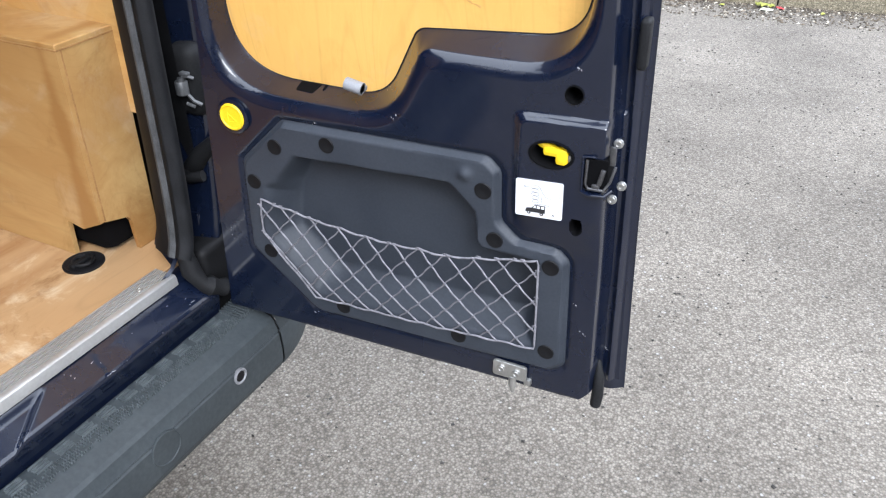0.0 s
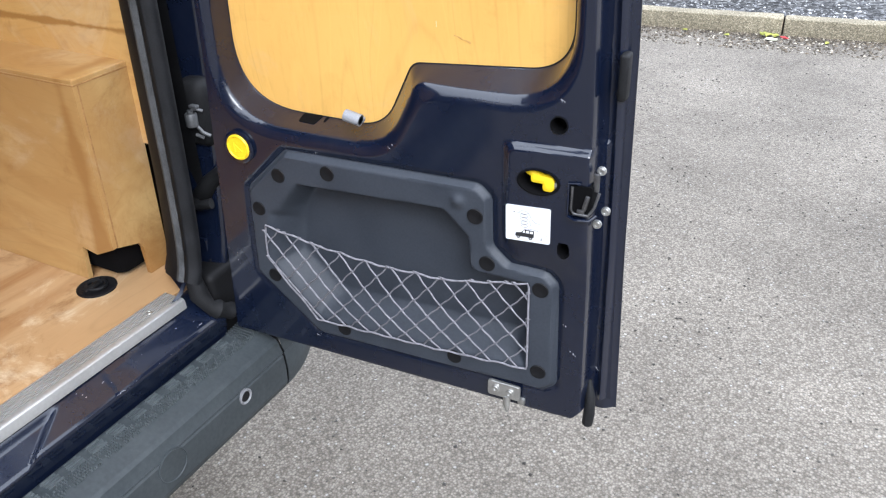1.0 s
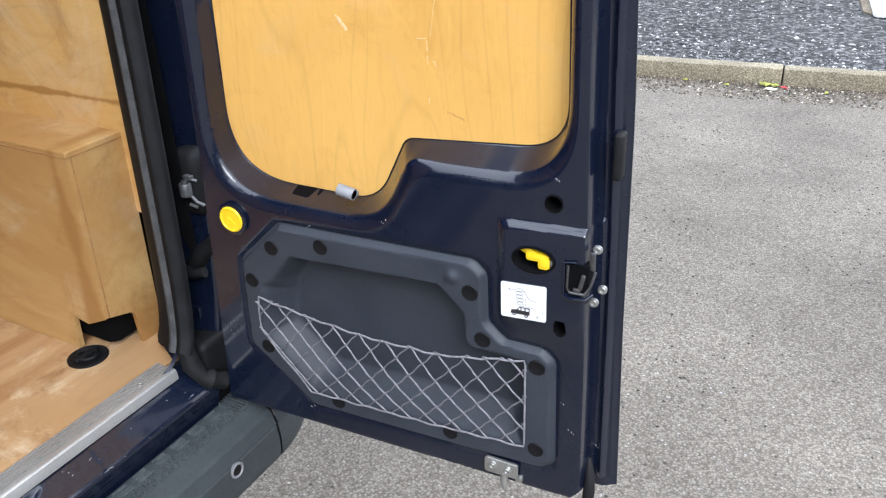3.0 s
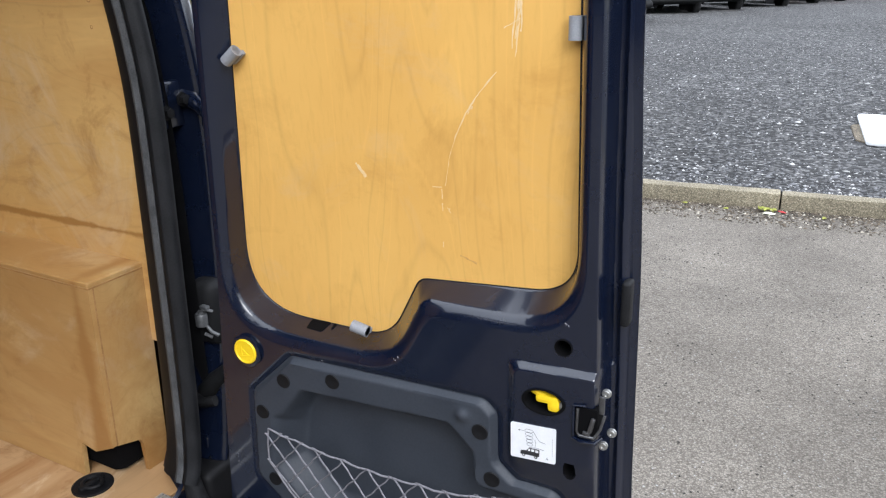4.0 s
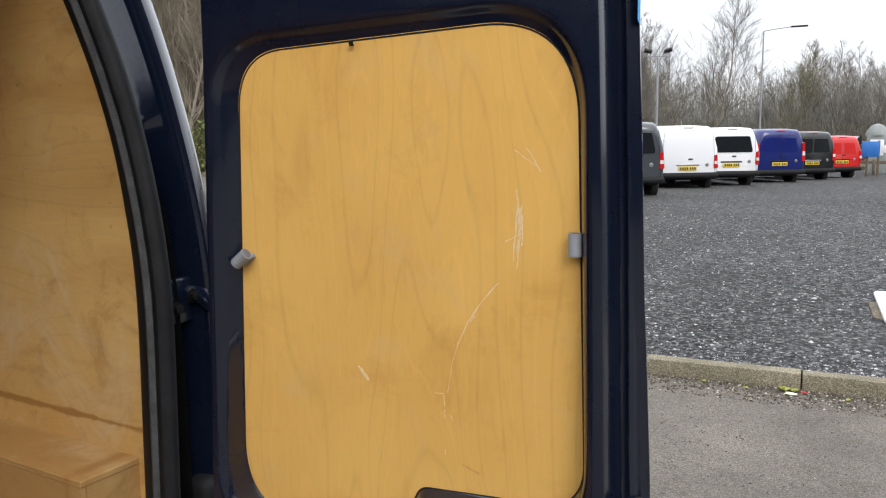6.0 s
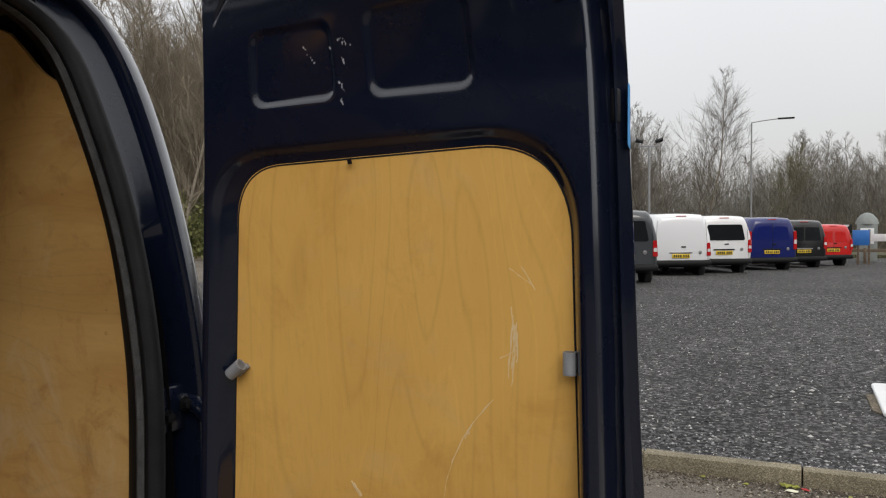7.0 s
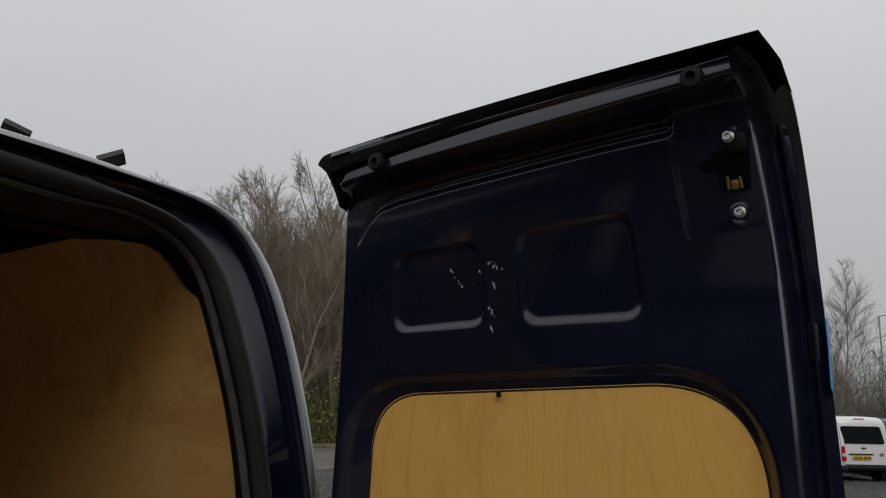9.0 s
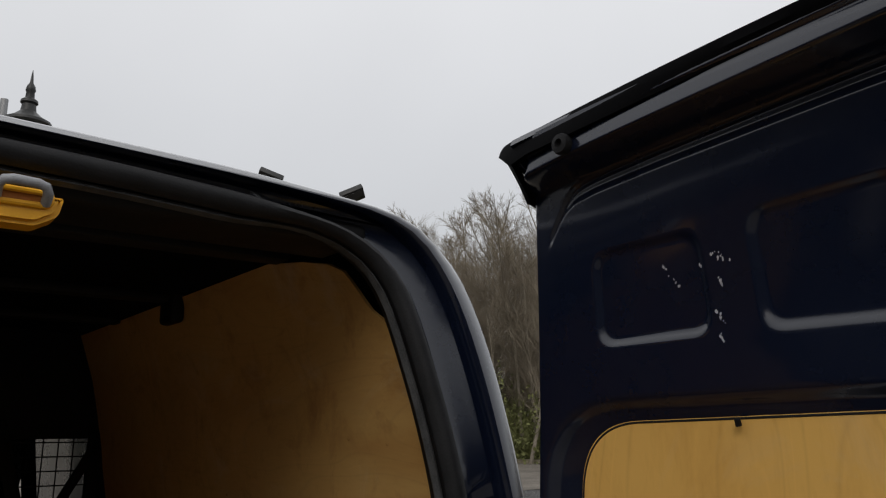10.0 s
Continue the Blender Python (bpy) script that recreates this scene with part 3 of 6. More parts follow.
cap = part("yellow_cap", lathe([(0.0215, -0.002), (0.0215, 0.003), (0.0195, 0.0048), (0.0180, 0.0048), (0.0168, 0.0036), (0.0005, 0.0034)], 36), YELLOW, door, "round yellow plastic plug")
cap.matrix_basis = Matrix.Translation((0.0615, -0.004, 0.897)) @ FACE
part("cap_seat", lathe([(0.027, -0.003), (0.0275, 0.0012), (0.025, 0.0025), (0.0218, 0.0022)], 36), NAVY, cap).matrix_basis = Matrix()
part("cap_mark", tube([(-0.006, 0.008, 0.0036), (-0.006, -0.008, 0.0036), (0.008, -0.006, 0.0036), (-0.004, 0.004, 0.0036)], 0.0008, 5), YELLOW, cap)
disc_ring((0.582, 0.0, 1.005), 0.0105, 0.03, SHADE_BLACK, "drain_hole", door, "round open hole in the panel")
disc_ring((0.598, -0.006, 0.828), 0.0085, 0.03, SHADE_BLACK, "slot_hole", door, "oval open hole in the panel", 1.5)
handle_hole = disc_ring((0.560, -0.0105, 0.926), 0.0262, 0.03, SHADE_BLACK, "handle_recess", door, "oval opening around the release lever", 0.64)
bm = box((0.030, 0.010, 0.011), (0.004, 0.002, -0.006), 0.004)
box((0.016, 0.015, 0.012), (0.012, -0.003, -0.006), 0.004, bm=bm)
tube([(-0.020, 0.010, -0.010), (-0.008, 0.006, -0.008), (0.004, 0.002, -0.006)], 0.005, 8, bm)
bmesh.ops.scale(bm, vec=(1.12, 1.35, 1.2), verts=bm.verts)
lever = part("release_lever", bm, YELLOW, handle_hole, "bright yellow inside release lever")
lever.matrix_basis = Matrix()
part("lever_tip", box((0.006, 0.010, 0.010), (0.024, -0.002, -0.006), 0.002), STEEL, handle_hole)

label = part("instruction_label", slab(fillet([(0.5155, 0.8315, 0.003), (0.5795, 0.8345, 0.003), (0.5790, 0.8885, 0.003), (0.5150, 0.8855, 0.003)]), -0.0118, 0.0016), LABEL_WHITE, door, "white instruction sticker with a drawn hand and van")
def drawn(lines, w):
    """Thin ink lines on the sticker."""
    out = bmesh.new()
    for ln in lines:
        tube([(u, -0.0119, v) for u, v in ln], w, 4, out)
    return out


hand = [[(0.5265, 0.8762), (0.5345, 0.8762)], [(0.5262, 0.8762), (0.5285, 0.8774)], [(0.5262, 0.8762), (0.5285, 0.8750)]]
for k in range(5):
    v = 0.8778 - 0.0052 * k
    hand += [[(0.5352 + 0.0008 * k, v), (0.5375 + 0.0008 * k, v + 0.0022), (0.5460, v + 0.0018), (0.5475, v - 0.0010), (0.5440, v - 0.0026), (0.5362 + 0.0008 * k, v - 0.0024), (0.5352 + 0.0008 * k, v)]]
hand += [[(0.5480, 0.8780), (0.5505, 0.8735), (0.5530, 0.8690), (0.5570, 0.8645), (0.5650, 0.8632)], [(0.5415, 0.8520), (0.5480, 0.8528), (0.5540, 0.8535), (0.5630, 0.8522)], [(0.5500, 0.8660), (0.5515, 0.8600), (0.5505, 0.8550)]]
part("hand_drawing", drawn(hand, 0.00032), INK_GREY, label)
part("fine_print", drawn([[(0.5748, 0.846 + 0.0035 * k), (0.5748, 0.8482 + 0.0035 * k)] for k in range(8)], 0.00025), INK_GREY, label)
bm = slab(fillet([(0.5295, 0.8395, 0.001), (0.5565, 0.8405, 0.001), (0.5568, 0.8515, 0.001), (0.5420, 0.8512, 0.001), (0.5380, 0.8462, 0.001), (0.5305, 0.8450, 0.0015)]), -0.0124, 0.0008)
for u in (0.5345, 0.5520):
    lathe([(0.0025, 0), (0.0025, 0.0004)], 12, Matrix.Translation((u, -0.0126, 0.8393)) @ FACE, bm)
part("van_drawing", bm, INK, label)
for u0, u1 in ((0.5402, 0.5437), (0.5449, 0.5495), (0.5507, 0.5555)):
    part("window_drawing", slab([(u0 + 0.0004, 0.8466), (u1, 0.8467), (u1, 0.8503), (u0 + (0.0016 if u0 < 0.541 else 0.0004), 0.8502)], -0.0128, 0.0003), LABEL_WHITE, label)
for u in (0.5345, 0.5520):
    part("hub_drawing", lathe([(0.0010, 0), (0.0010, 0.0002)], 10, Matrix.Translation((u, -0.0131, 0.8393)) @ FACE), LABEL_WHITE, label)
part("key_mark", drawn([[(0.5660, 0.8385), (0.5680, 0.8425)], [(0.5672, 0.8408), (0.5692, 0.8390)]], 0.0004), INK, label)

# side latch; its shaded opening is a near-black plate
latch = part("side_latch", slab(fillet([(0.604, 0.888, 0.004), (0.634, 0.889, 0.004), (0.634, 0.931, 0.004), (0.604, 0.930, 0.004)]), -0.0122, 0.03), SHADE_BLACK, door, "latch opening as a near-black plate for its shade, with a steel claw")
part("latch_frame", tube([(0.6075, -0.0125, 0.929), (0.6070, -0.0135, 0.896), (0.611, -0.0140, 0.890), (0.630, -0.0135, 0.890), (0.637, -0.0105, 0.902), (0.6415, -0.006, 0.922)], 0.0020, 8), DARK_STEEL, latch)
bm = box((0.006, 0.007, 0.022), (0.6265, -0.0125, 0.908), 0.0015, turn=Matrix.Rotation(radians(12), 4, "Y"))
box((0.010, 0.005, 0.007), (0.620, -0.0125, 0.894), 0.0015, bm=bm)
box((0.008, 0.004, 0.026), (0.6365, -0.004, 0.935), 0.0015, bm=bm)
part("latch_claw", bm, DARK_STEEL, latch)
part("latch_lip", tube([(0.601, -0.011, 0.884), (0.612, -0.014, 0.881), (0.632, -0.014, 0.883), (0.640, -0.008, 0.890)], 0.0025, 8), NAVY, latch)
part("latch_rim", tube([(0.602, -0.0115, 0.886), (0.602, -0.0125, 0.932), (0.618, -0.0125, 0.934)], 0.0018, 8), NAVY, latch)


def screw(at, r, name, parent, material=STEEL, h=0.004):
    ob = part(name, lathe([(r * 1.3, -0.002), (r * 1.3, 0.001), (r, 0.0015), (r, h), (r * 0.55, h), (r * 0.5, h - 0.002), (0.0005, h - 0.002)], 12), material, parent)
    ob.matrix_basis = Matrix.Translation(at) @ FACE
    return ob


s0 = screw((0.640, 0.004, 0.949), 0.0048, "latch_screw", latch)
again(s0, Matrix.Translation((0.648, 0.010, 0.889)) @ FACE)
again(s0, Matrix.Translation((0.639, 0.004, 0.871)) @ FACE)

# rubber buffer on the closing edge
part("edge_buffer", box((0.012, 0.024, 0.060), (0.651, 0.040, 1.064), 0.004, 3), RUBBER, door, "black rubber edge buffer")
part("edge_buffer", box((0.008, 0.018, 0.040), (0.624, 0.050, 1.700), 0.003, 3), CAP_BLACK, door)
part("tape_scrap", slab(fillet([(0.016, 1.655, 0.003), (0.028, 1.650, 0.003), (0.026, 1.725, 0.003), (0.017, 1.728, 0.003)]), 0.638, 0.0006, "x"), varied("blue_tape", (0.02, 0.24, 0.62), (0.04, 0.34, 0.75), 30, 0.5), door, "scrap of bright blue masking tape").location = (-0.003, 0.045, 0)

part("corner_plug", tube([(0.640, 0.030, 0.585), (0.645, 0.020, 0.560), (0.646, 0.016, 0.530), (0.644, 0.018, 0.507)], [0.003, 0.008, 0.009, 0.0085], 10), RUBBER, door, "black rubber plug at the lower corner")

# bottom catch
catch = part("bottom_catch", slab(fillet([(0.486, 0.537, 0.006), (0.540, 0.537, 0.006), (0.541, 0.565, 0.006), (0.487, 0.567, 0.006)]), -0.010, 0.006, "y", 0.0012), STEEL, door, "zinc-plated bottom catch plate")
c0 = screw((0.500, -0.010, 0.553), 0.0055, "catch_bolt", catch)
again(c0, Matrix.Translation((0.524, -0.010, 0.550)) @ FACE)
part("catch_pin", tube([(0.518, -0.006, 0.540), (0.518, -0.008, 0.524), (0.520, -0.010, 0.512)], [0.006, 0.006, 0.003], 10), STEEL, catch)
part("catch_tab", box((0.012, 0.02, 0.012), (0.541, 0.004, 0.533), 0.003), STEEL, catch)

# plastic window clips
def clip(at, spin, length=0.026, r=0.0090):
    bm = tube([(-length / 2, 0, 0), (length / 2, 0, 0)], r, 16, cap=False)
    tube([(length / 2, 0, 0), (-length / 2, 0, 0)], r * 0.74, 16, bm, cap=False)
    bmesh.ops.bridge_loops(bm, edges=[e for e in bm.edges if e.is_boundary and e.verts[0].co.x > 0 and e.verts[1].co.x > 0])
    bmesh.ops.bridge_loops(bm, edges=[e for e in bm.edges if e.is_boundary])
    box((length, 0.008, 0.008), (0, 0.012, -0.004), 0.002, bm=bm)
    ob = part("window_clip", bm, CLIP_GREY, door, "grey plastic window clip")
    ob.matrix_basis = Matrix.Translation(at) @ Matrix.Rotation(radians(spin), 4, "Y")
    return ob


clip((0.082, 0.012, 1.356), -38, 0.026, 0.0090)
clip((0.579, 0.016, 1.401), 90, 0.027, 0.0080)
clip((0.268, 0.012, 0.968), 12)

# upper lock and buffers; the lock's shaded opening is a near-black plate
def conform(bm):
    """Lay a flat piece on the pressed panel."""
    for v in bm.verts:
        v.co.y += float(door_surface(np.array([v.co.x]), np.array([v.co.z]))[0])
    return bm


lock = part("upper_lock", conform(slab(fillet([(0.541, 1.871, 0.004), (0.557, 1.868, 0.003), (0.559, 1.849, 0.004), (0.589, 1.846, 0.005), (0.591, 1.883, 0.004), (0.584, 1.890, 0.004), (0.556, 1.888, 0.004), (0.553, 1.882, 0.003), (0.541, 1.881, 0.004)]), -0.0012, 0.002)), SHADE_BLACK, door, "upper lock opening as a near-black plate for its shade, with brassy bolt")
part("lock_bolt", conform(box((0.008, 0.006, 0.010), (0.5745, -0.002, 1.853), 0.002)), BRASS_DULL, lock)
part("lock_prongs", conform(tube([(0.568, -0.003, 1.849), (0.568, -0.003, 1.862)], 0.0016, 8, tube([(0.581, -0.003, 1.849), (0.580, -0.003, 1.860)], 0.0016, 8))), BRASS_DULL, lock)
part("lock_cover", conform(box((0.018, 0.008, 0.020), (0.581, -0.003, 1.893), 0.004)), BLACK_SATIN, lock)
t0 = screw((0.574, -0.040, 1.899), 0.0045, "lock_screw", lock, STEEL, 0.006)
again(t0, Matrix.Translation((0.576, -0.018, 1.826)) @ FACE)
part("screw_seat", conform(lathe([(0.0125, -0.001), (0.0125, 0.0012), (0.010, 0.0022), (0.0075, 0.0008), (0.0005, 0.0006)], 24, Matrix.Translation((0.576, 0, 1.824)) @ FACE)), NAVY, lock)
for u, v, y in ((0.136, 1.939, -0.052), (0.553, 1.951, -0.080)):
    b = part("door_buffer", lathe([(0.0112, -0.002), (0.012, 0.004), (0.0105, 0.008), (0.005, 0.009), (0.0042, 0.004), (0.0005, 0.003)], 22), RUBBER, door, "black rubber stop buffer")
    b.matrix_basis = Matrix.Translation((u, y, v)) @ FACE
part("window_pin", tube([(0.284, 0.006, 1.649), (0.284, 0.008, 1.643)], 0.003, 8), CAP_BLACK, door)

# drain slot and hole under the board, their shade drawn as near-black pieces
part("drain_slot", conform(slab(fillet([(0.1564, 0.9405, 0.003), (0.1864, 0.9393, 0.004), (0.1914, 0.9471, 0.002), (0.1554, 0.9466, 0.002)]), -0.0014, 0.002)), SHADE_BLACK, door, "slot drawn as a near-black plate for its shade")
part("drain_hole", conform(lathe([(0.0028, -0.001), (0.0026, 0.0014), (0.0005, 0.0012)], 12, Matrix.Translation((0.1987, 0, 0.9442)) @ FACE)), SHADE_BLACK, door)

# paint chips, scratches on the board
CHIP = varied("bare_primer", (0.20, 0.20, 0.22), (0.42, 0.42, 0.44), 200, 0.7)
rnd = random.Random(11)


def scratches(name, runs, material, parent, on_board, r=0.0009):
    """Fine marks lying on the panel or on the board."""
    bm = bmesh.new()
    for a, b, wob in runs:
        n = 7
        flat = [(a[0] + (b[0] - a[0]) * k / n + rnd.uniform(-wob, wob), a[1] + (b[1] - a[1]) * k / n + rnd.uniform(-wob, wob)) for k in range(n + 1)]
        depth = [float(board_y(v)) - 0.0002 if on_board else float(door_surface(np.array([u]), np.array([v]))[0]) - 0.0001 for u, v in flat]
        pts = [(u, 0.0, v) for u, v in flat]
        mark = tube(pts, [r * rnd.uniform(0.3, 1.2) for _ in pts], 4)
        lo, hi = flat[0][1], flat[-1][1]
        for w in mark.verts:
            f = min(1, max(0, (w.co.z - lo) / (hi - lo))) if abs(hi - lo) > 1e-6 else 0.5
            w.co.y = 0.15 * w.co.y + depth[0] * (1 - f) + depth[-1] * f
        data = bpy.data.meshes.new("mark")
        mark.to_mesh(data)
        bm.from_mesh(data)
        bpy.data.meshes.remove(data)
        mark.free()
    return part(name, bm, material, parent)


def chips(runs, count, big):
    """Flaked paint: small irregular flakes strewn along short lines."""
    bm = bmesh.new()
    for a, b, wob in runs:
        for _ in range(count):
            t = rnd.random()
            u, v = a[0] + (b[0] - a[0]) * t + rnd.gauss(0, wob * 0.6), a[1] + (b[1] - a[1]) * t + rnd.gauss(0, wob * 0.6)
            y = float(door_surface(np.array([u]), np.array([v]))[0]) - 0.00025
            size, turn = big * rnd.uniform(0.3, 1.0), rnd.uniform(0, 6.3)
            ring = [bm.verts.new((u + size * rnd.uniform(0.5, 1.2) * math.cos(turn + k), y, v + 1.5 * size * rnd.uniform(0.5, 1.2) * math.sin(turn + k))) for k in np.linspace(0, 5.4, 7)]
            tip = bm.verts.new((u, y - 0.0002, v))
            for k in range(7):
                bm.faces.new((ring[k], ring[(k + 1) % 7], tip))
    bmesh.ops.recalc_face_normals(bm, faces=bm.faces)
    return part("paint_chips", bm, CHIP, door, "flakes of bare grey primer", smooth=False)


chips([((0.215, 1.802), (0.237, 1.774), 0.0015), ((0.276, 1.803), (0.297, 1.793), 0.003), ((0.281, 1.780), (0.285, 1.767), 0.001), ((0.275, 1.748), (0.283, 1.736), 0.002), ((0.277, 1.728), (0.280, 1.718), 0.001), ((0.260, 1.795), (0.263, 1.792), 0.001)], 13, 0.0013)
chips([((0.30, 0.958), (0.312, 0.964), 0.002), ((0.582, 1.037), (0.592, 1.041), 0.002), ((0.60, 0.70), (0.606, 0.697), 0.002), ((0.612, 0.655), (0.624, 0.646), 0.001), ((0.645, 0.60), (0.648, 0.594), 0.002), ((0.20, 0.905), (0.206, 0.908), 0.002), ((0.33, 0.935), (0.338, 0.941), 0.002), ((0.014, 0.70), (0.016, 0.66), 0.001), ((0.16, 0.553), (0.166, 0.556), 0.002)], 4, 0.0011)
MAR = varied("pale_scuff", (0.72, 0.50, 0.22), (0.78, 0.62, 0.38), 120, 0.7)
BROWN_MARK = varied("brown_mark", (0.50, 0.27, 0.07), (0.62, 0.36, 0.10), 120, 0.6)
for runs, wide in (([((0.4003, 1.1927), (0.4085, 1.2348), 0.0004), ((0.4085, 1.2348), (0.4183, 1.2613), 0.0003)], 0.0006),
                   ([((0.4162, 1.2572), (0.4331, 1.2919), 0.0004), ((0.4331, 1.2919), (0.4518, 1.3182), 0.0004), ((0.4518, 1.3182), (0.4764, 1.3466), 0.0004), ((0.4360, 1.2919), (0.4434, 1.3030), 0.0010)], 0.0012),
                   ([((0.4980, 1.3757), (0.5056, 1.4528), 0.0010), ((0.5018, 1.3858), (0.5079, 1.4409), 0.0010), ((0.5043, 1.3889), (0.5104, 1.4448), 0.0010), ((0.5018, 1.3656), (0.5050, 1.4009), 0.0008), ((0.5080, 1.4209), (0.5029, 1.4628), 0.0008), ((0.5094, 1.3958), (0.5107, 1.4329), 0.0008)], 0.0014),
                   ([((0.4875, 1.3988), (0.5097, 1.4109), 0.0004), ((0.5178, 1.5124), (0.5351, 1.4846), 0.0006), ((0.5019, 1.5105), (0.5312, 1.4906), 0.0006), ((0.4035, 1.1618), (0.4063, 1.1546), 0.0020)], 0.0008),
                   ([((0.2619, 1.2123), (0.2743, 1.1937), 0.0006), ((0.2658, 1.2101), (0.2763, 1.1917), 0.0006), ((0.2707, 1.2030), (0.2783, 1.1937), 0.0008)], 0.0020)):
    scratches("board_scratches", runs, MAR, door, True, wide)
scratches("board_smudge", [((0.4179, 1.0934), (0.4431, 1.0852), 0.0006)], BROWN_MARK, door, True, 0.0022)
scratches("board_drips", [((0.3947, 1.1876), (0.3948, 1.1732), 0.0004), ((0.3946, 1.1670), (0.3946, 1.1566), 0.0006), ((0.3933, 1.1101), (0.3933, 1.1028), 0.0004), ((0.3811, 1.1897), (0.3943, 1.1897), 0.0005)], MAR, door, True, 0.0011)

# black flange that overhangs the head, with a wing down its hinge end
LIP_X, LIP_Y, LIP_Z = (0.052, 0.078, 0.20, 0.31, 0.39, 0.54, 0.606), (-0.050, -0.053, -0.057, -0.062, -0.066, -0.074, -0.079), (1.938, 1.943, 1.951, 1.957, 1.960, 1.964, 1.966)


def build_head_flange():
    tip, corner, foot = np.array((0.621, -0.101, 1.976)), np.array((0.009, -0.030, 1.974)), np.array((0.030, -0.004, 1.904))
    edge = []
    for f in np.linspace(0, 1, 9)[:-1]:
        inner = np.array((0.044, -0.008, 1.898)) * (1 - f) + np.array((0.052, -0.050, 1.938)) * f
        edge.append((foot * (1 - f) + corner * f + np.array((0.004, 0, 0)) * math.sin(math.pi * f), inner))
    for f in np.concatenate((np.linspace(0, 0.05, 9), np.linspace(0.07, 1, 36))):
        outer = corner * (1 - f) + tip * f + np.array((0, 0, 0.0045 * math.sin(math.pi * f) - 0.012 * math.exp(-f / 0.010)))
        x = 0.052 + 0.554 * f
        edge.append((outer, np.array((x, np.interp(x, LIP_X, LIP_Y), np.interp(x, LIP_X, LIP_Z)))))
    edge += [(np.array((0.629, -0.084, 1.962)), np.array((0.613, -0.072, 1.955))), (np.array((0.633, -0.060, 1.935)), np.array((0.622, -0.052, 1.930)))]
    rows = []
    for outer, inner in edge:
        mid = (outer + inner) / 2 + np.array((0, -0.004, 0))
        rows.append([inner + (0, 0.012, 0.002), inner, mid, outer, outer + (0, 0.006, -0.001), outer + (0.004, 0.014, -0.006)])
    R = np.array(rows)
    bm = sheet(R[:, :, 0], R[:, :, 1], R[:, :, 2])
    bmesh.ops.recalc_face_normals(bm, faces=bm.faces)
    return bm


part("head_flange", build_head_flange(), varied("flange_black", (0.002, 0.002, 0.0024), (0.0042, 0.0042, 0.005), 30, 0.8, spec=0.04), door, "black flange over the head of the door")
part("corner_roll", tube([(0.036, 0.050, 1.850), (0.038, 0.036, 1.895), (0.042, 0.014, 1.924), (0.047, -0.014, 1.940), (0.053, -0.040, 1.949)], [0.004, 0.008, 0.009, 0.009, 0.008], 12), NAVY, door)

# the other rear door, swung right back on the far side; added, never in view
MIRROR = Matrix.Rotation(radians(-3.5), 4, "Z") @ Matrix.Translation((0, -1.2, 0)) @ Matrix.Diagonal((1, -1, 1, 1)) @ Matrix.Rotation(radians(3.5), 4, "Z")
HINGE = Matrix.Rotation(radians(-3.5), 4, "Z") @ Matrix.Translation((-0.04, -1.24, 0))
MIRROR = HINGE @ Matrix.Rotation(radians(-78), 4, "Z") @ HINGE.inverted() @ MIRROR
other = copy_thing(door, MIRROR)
tagged(other, "unseen matching navy van door, added with dark glass, swung wide open", "van door")
# its board becomes dark glass, chosen to keep reflections of this door dark
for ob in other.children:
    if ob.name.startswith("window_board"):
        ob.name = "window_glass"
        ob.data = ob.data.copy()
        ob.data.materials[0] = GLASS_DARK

# ---------------------------------------------------------------- the van body
# van axes: x to the rear, y to the hinge side, z up
VAN = pose(0, 0, 0, 0, 0, -3.5)
MIDDLE = -0.60
van = thing("panel_van", "dark navy high-roof panel van seen at its open rear", "van", m=VAN)
# half of the rear opening, from the sill to the middle of the header
OPEN_Y = (-0.60, -0.30, -0.060, -0.038, -0.027, -0.021, -0.016, -0.011, -0.008, -0.006, -0.011, -0.020, -0.037, -0.058, -0.078, -0.099, -0.135, -0.178, -0.30, -0.44, -0.60)
OPEN_Z = (0.596, 0.596, 0.600, 0.625, 0.70, 0.80, 0.95, 1.11, 1.20, 1.34, 1.45, 1.55, 1.647, 1.731, 1.808, 1.846, 1.870, 1.886, 1.894, 1.904, 1.910)
# outer edge of the rear pillar and roof, matched to the opening
OUT_Y = (-0.60, -0.30, 0.000, 0.065, 0.080, 0.097, 0.118, 0.128, 0.130, 0.117, 0.105, 0.090, 0.074, 0.057, 0.034, 0.012, -0.030, -0.090, -0.30, -0.44, -0.60)
OUT_Z = (0.520, 0.520, 0.520, 0.575, 0.68, 0.80, 0.95, 1.11, 1.20, 1.345, 1.46, 1.565, 1.665, 1.75, 1.825, 1.868, 1.913, 1.925, 1.936, 1.941, 1.947)


def opening(n=90):
    """Points round half of the opening, and the outer edge beside them."""
    P, Q = np.stack((OPEN_Y, OPEN_Z), 1), np.stack((OUT_Y, OUT_Z), 1)
    s = np.concatenate(([0], np.cumsum(np.linalg.norm(np.diff(P, axis=0), axis=1))))
    t = np.linspace(0, s[-1], n)
    out = []
    for R in (P, Q):
        for k in (0, 1):
            a = np.interp(t, s, R[:, k])
            for _ in range(3):
                a[1:-1] = (a[:-2] + 2 * a[1:-1] + a[2:]) / 4
            out.append(a)
    return out


def lean(z):
    """How far the rear leans forward at a height."""
    return -0.075 - 0.085 * np.clip((z - 1.25) / 0.62, 0, 1) ** 1.6


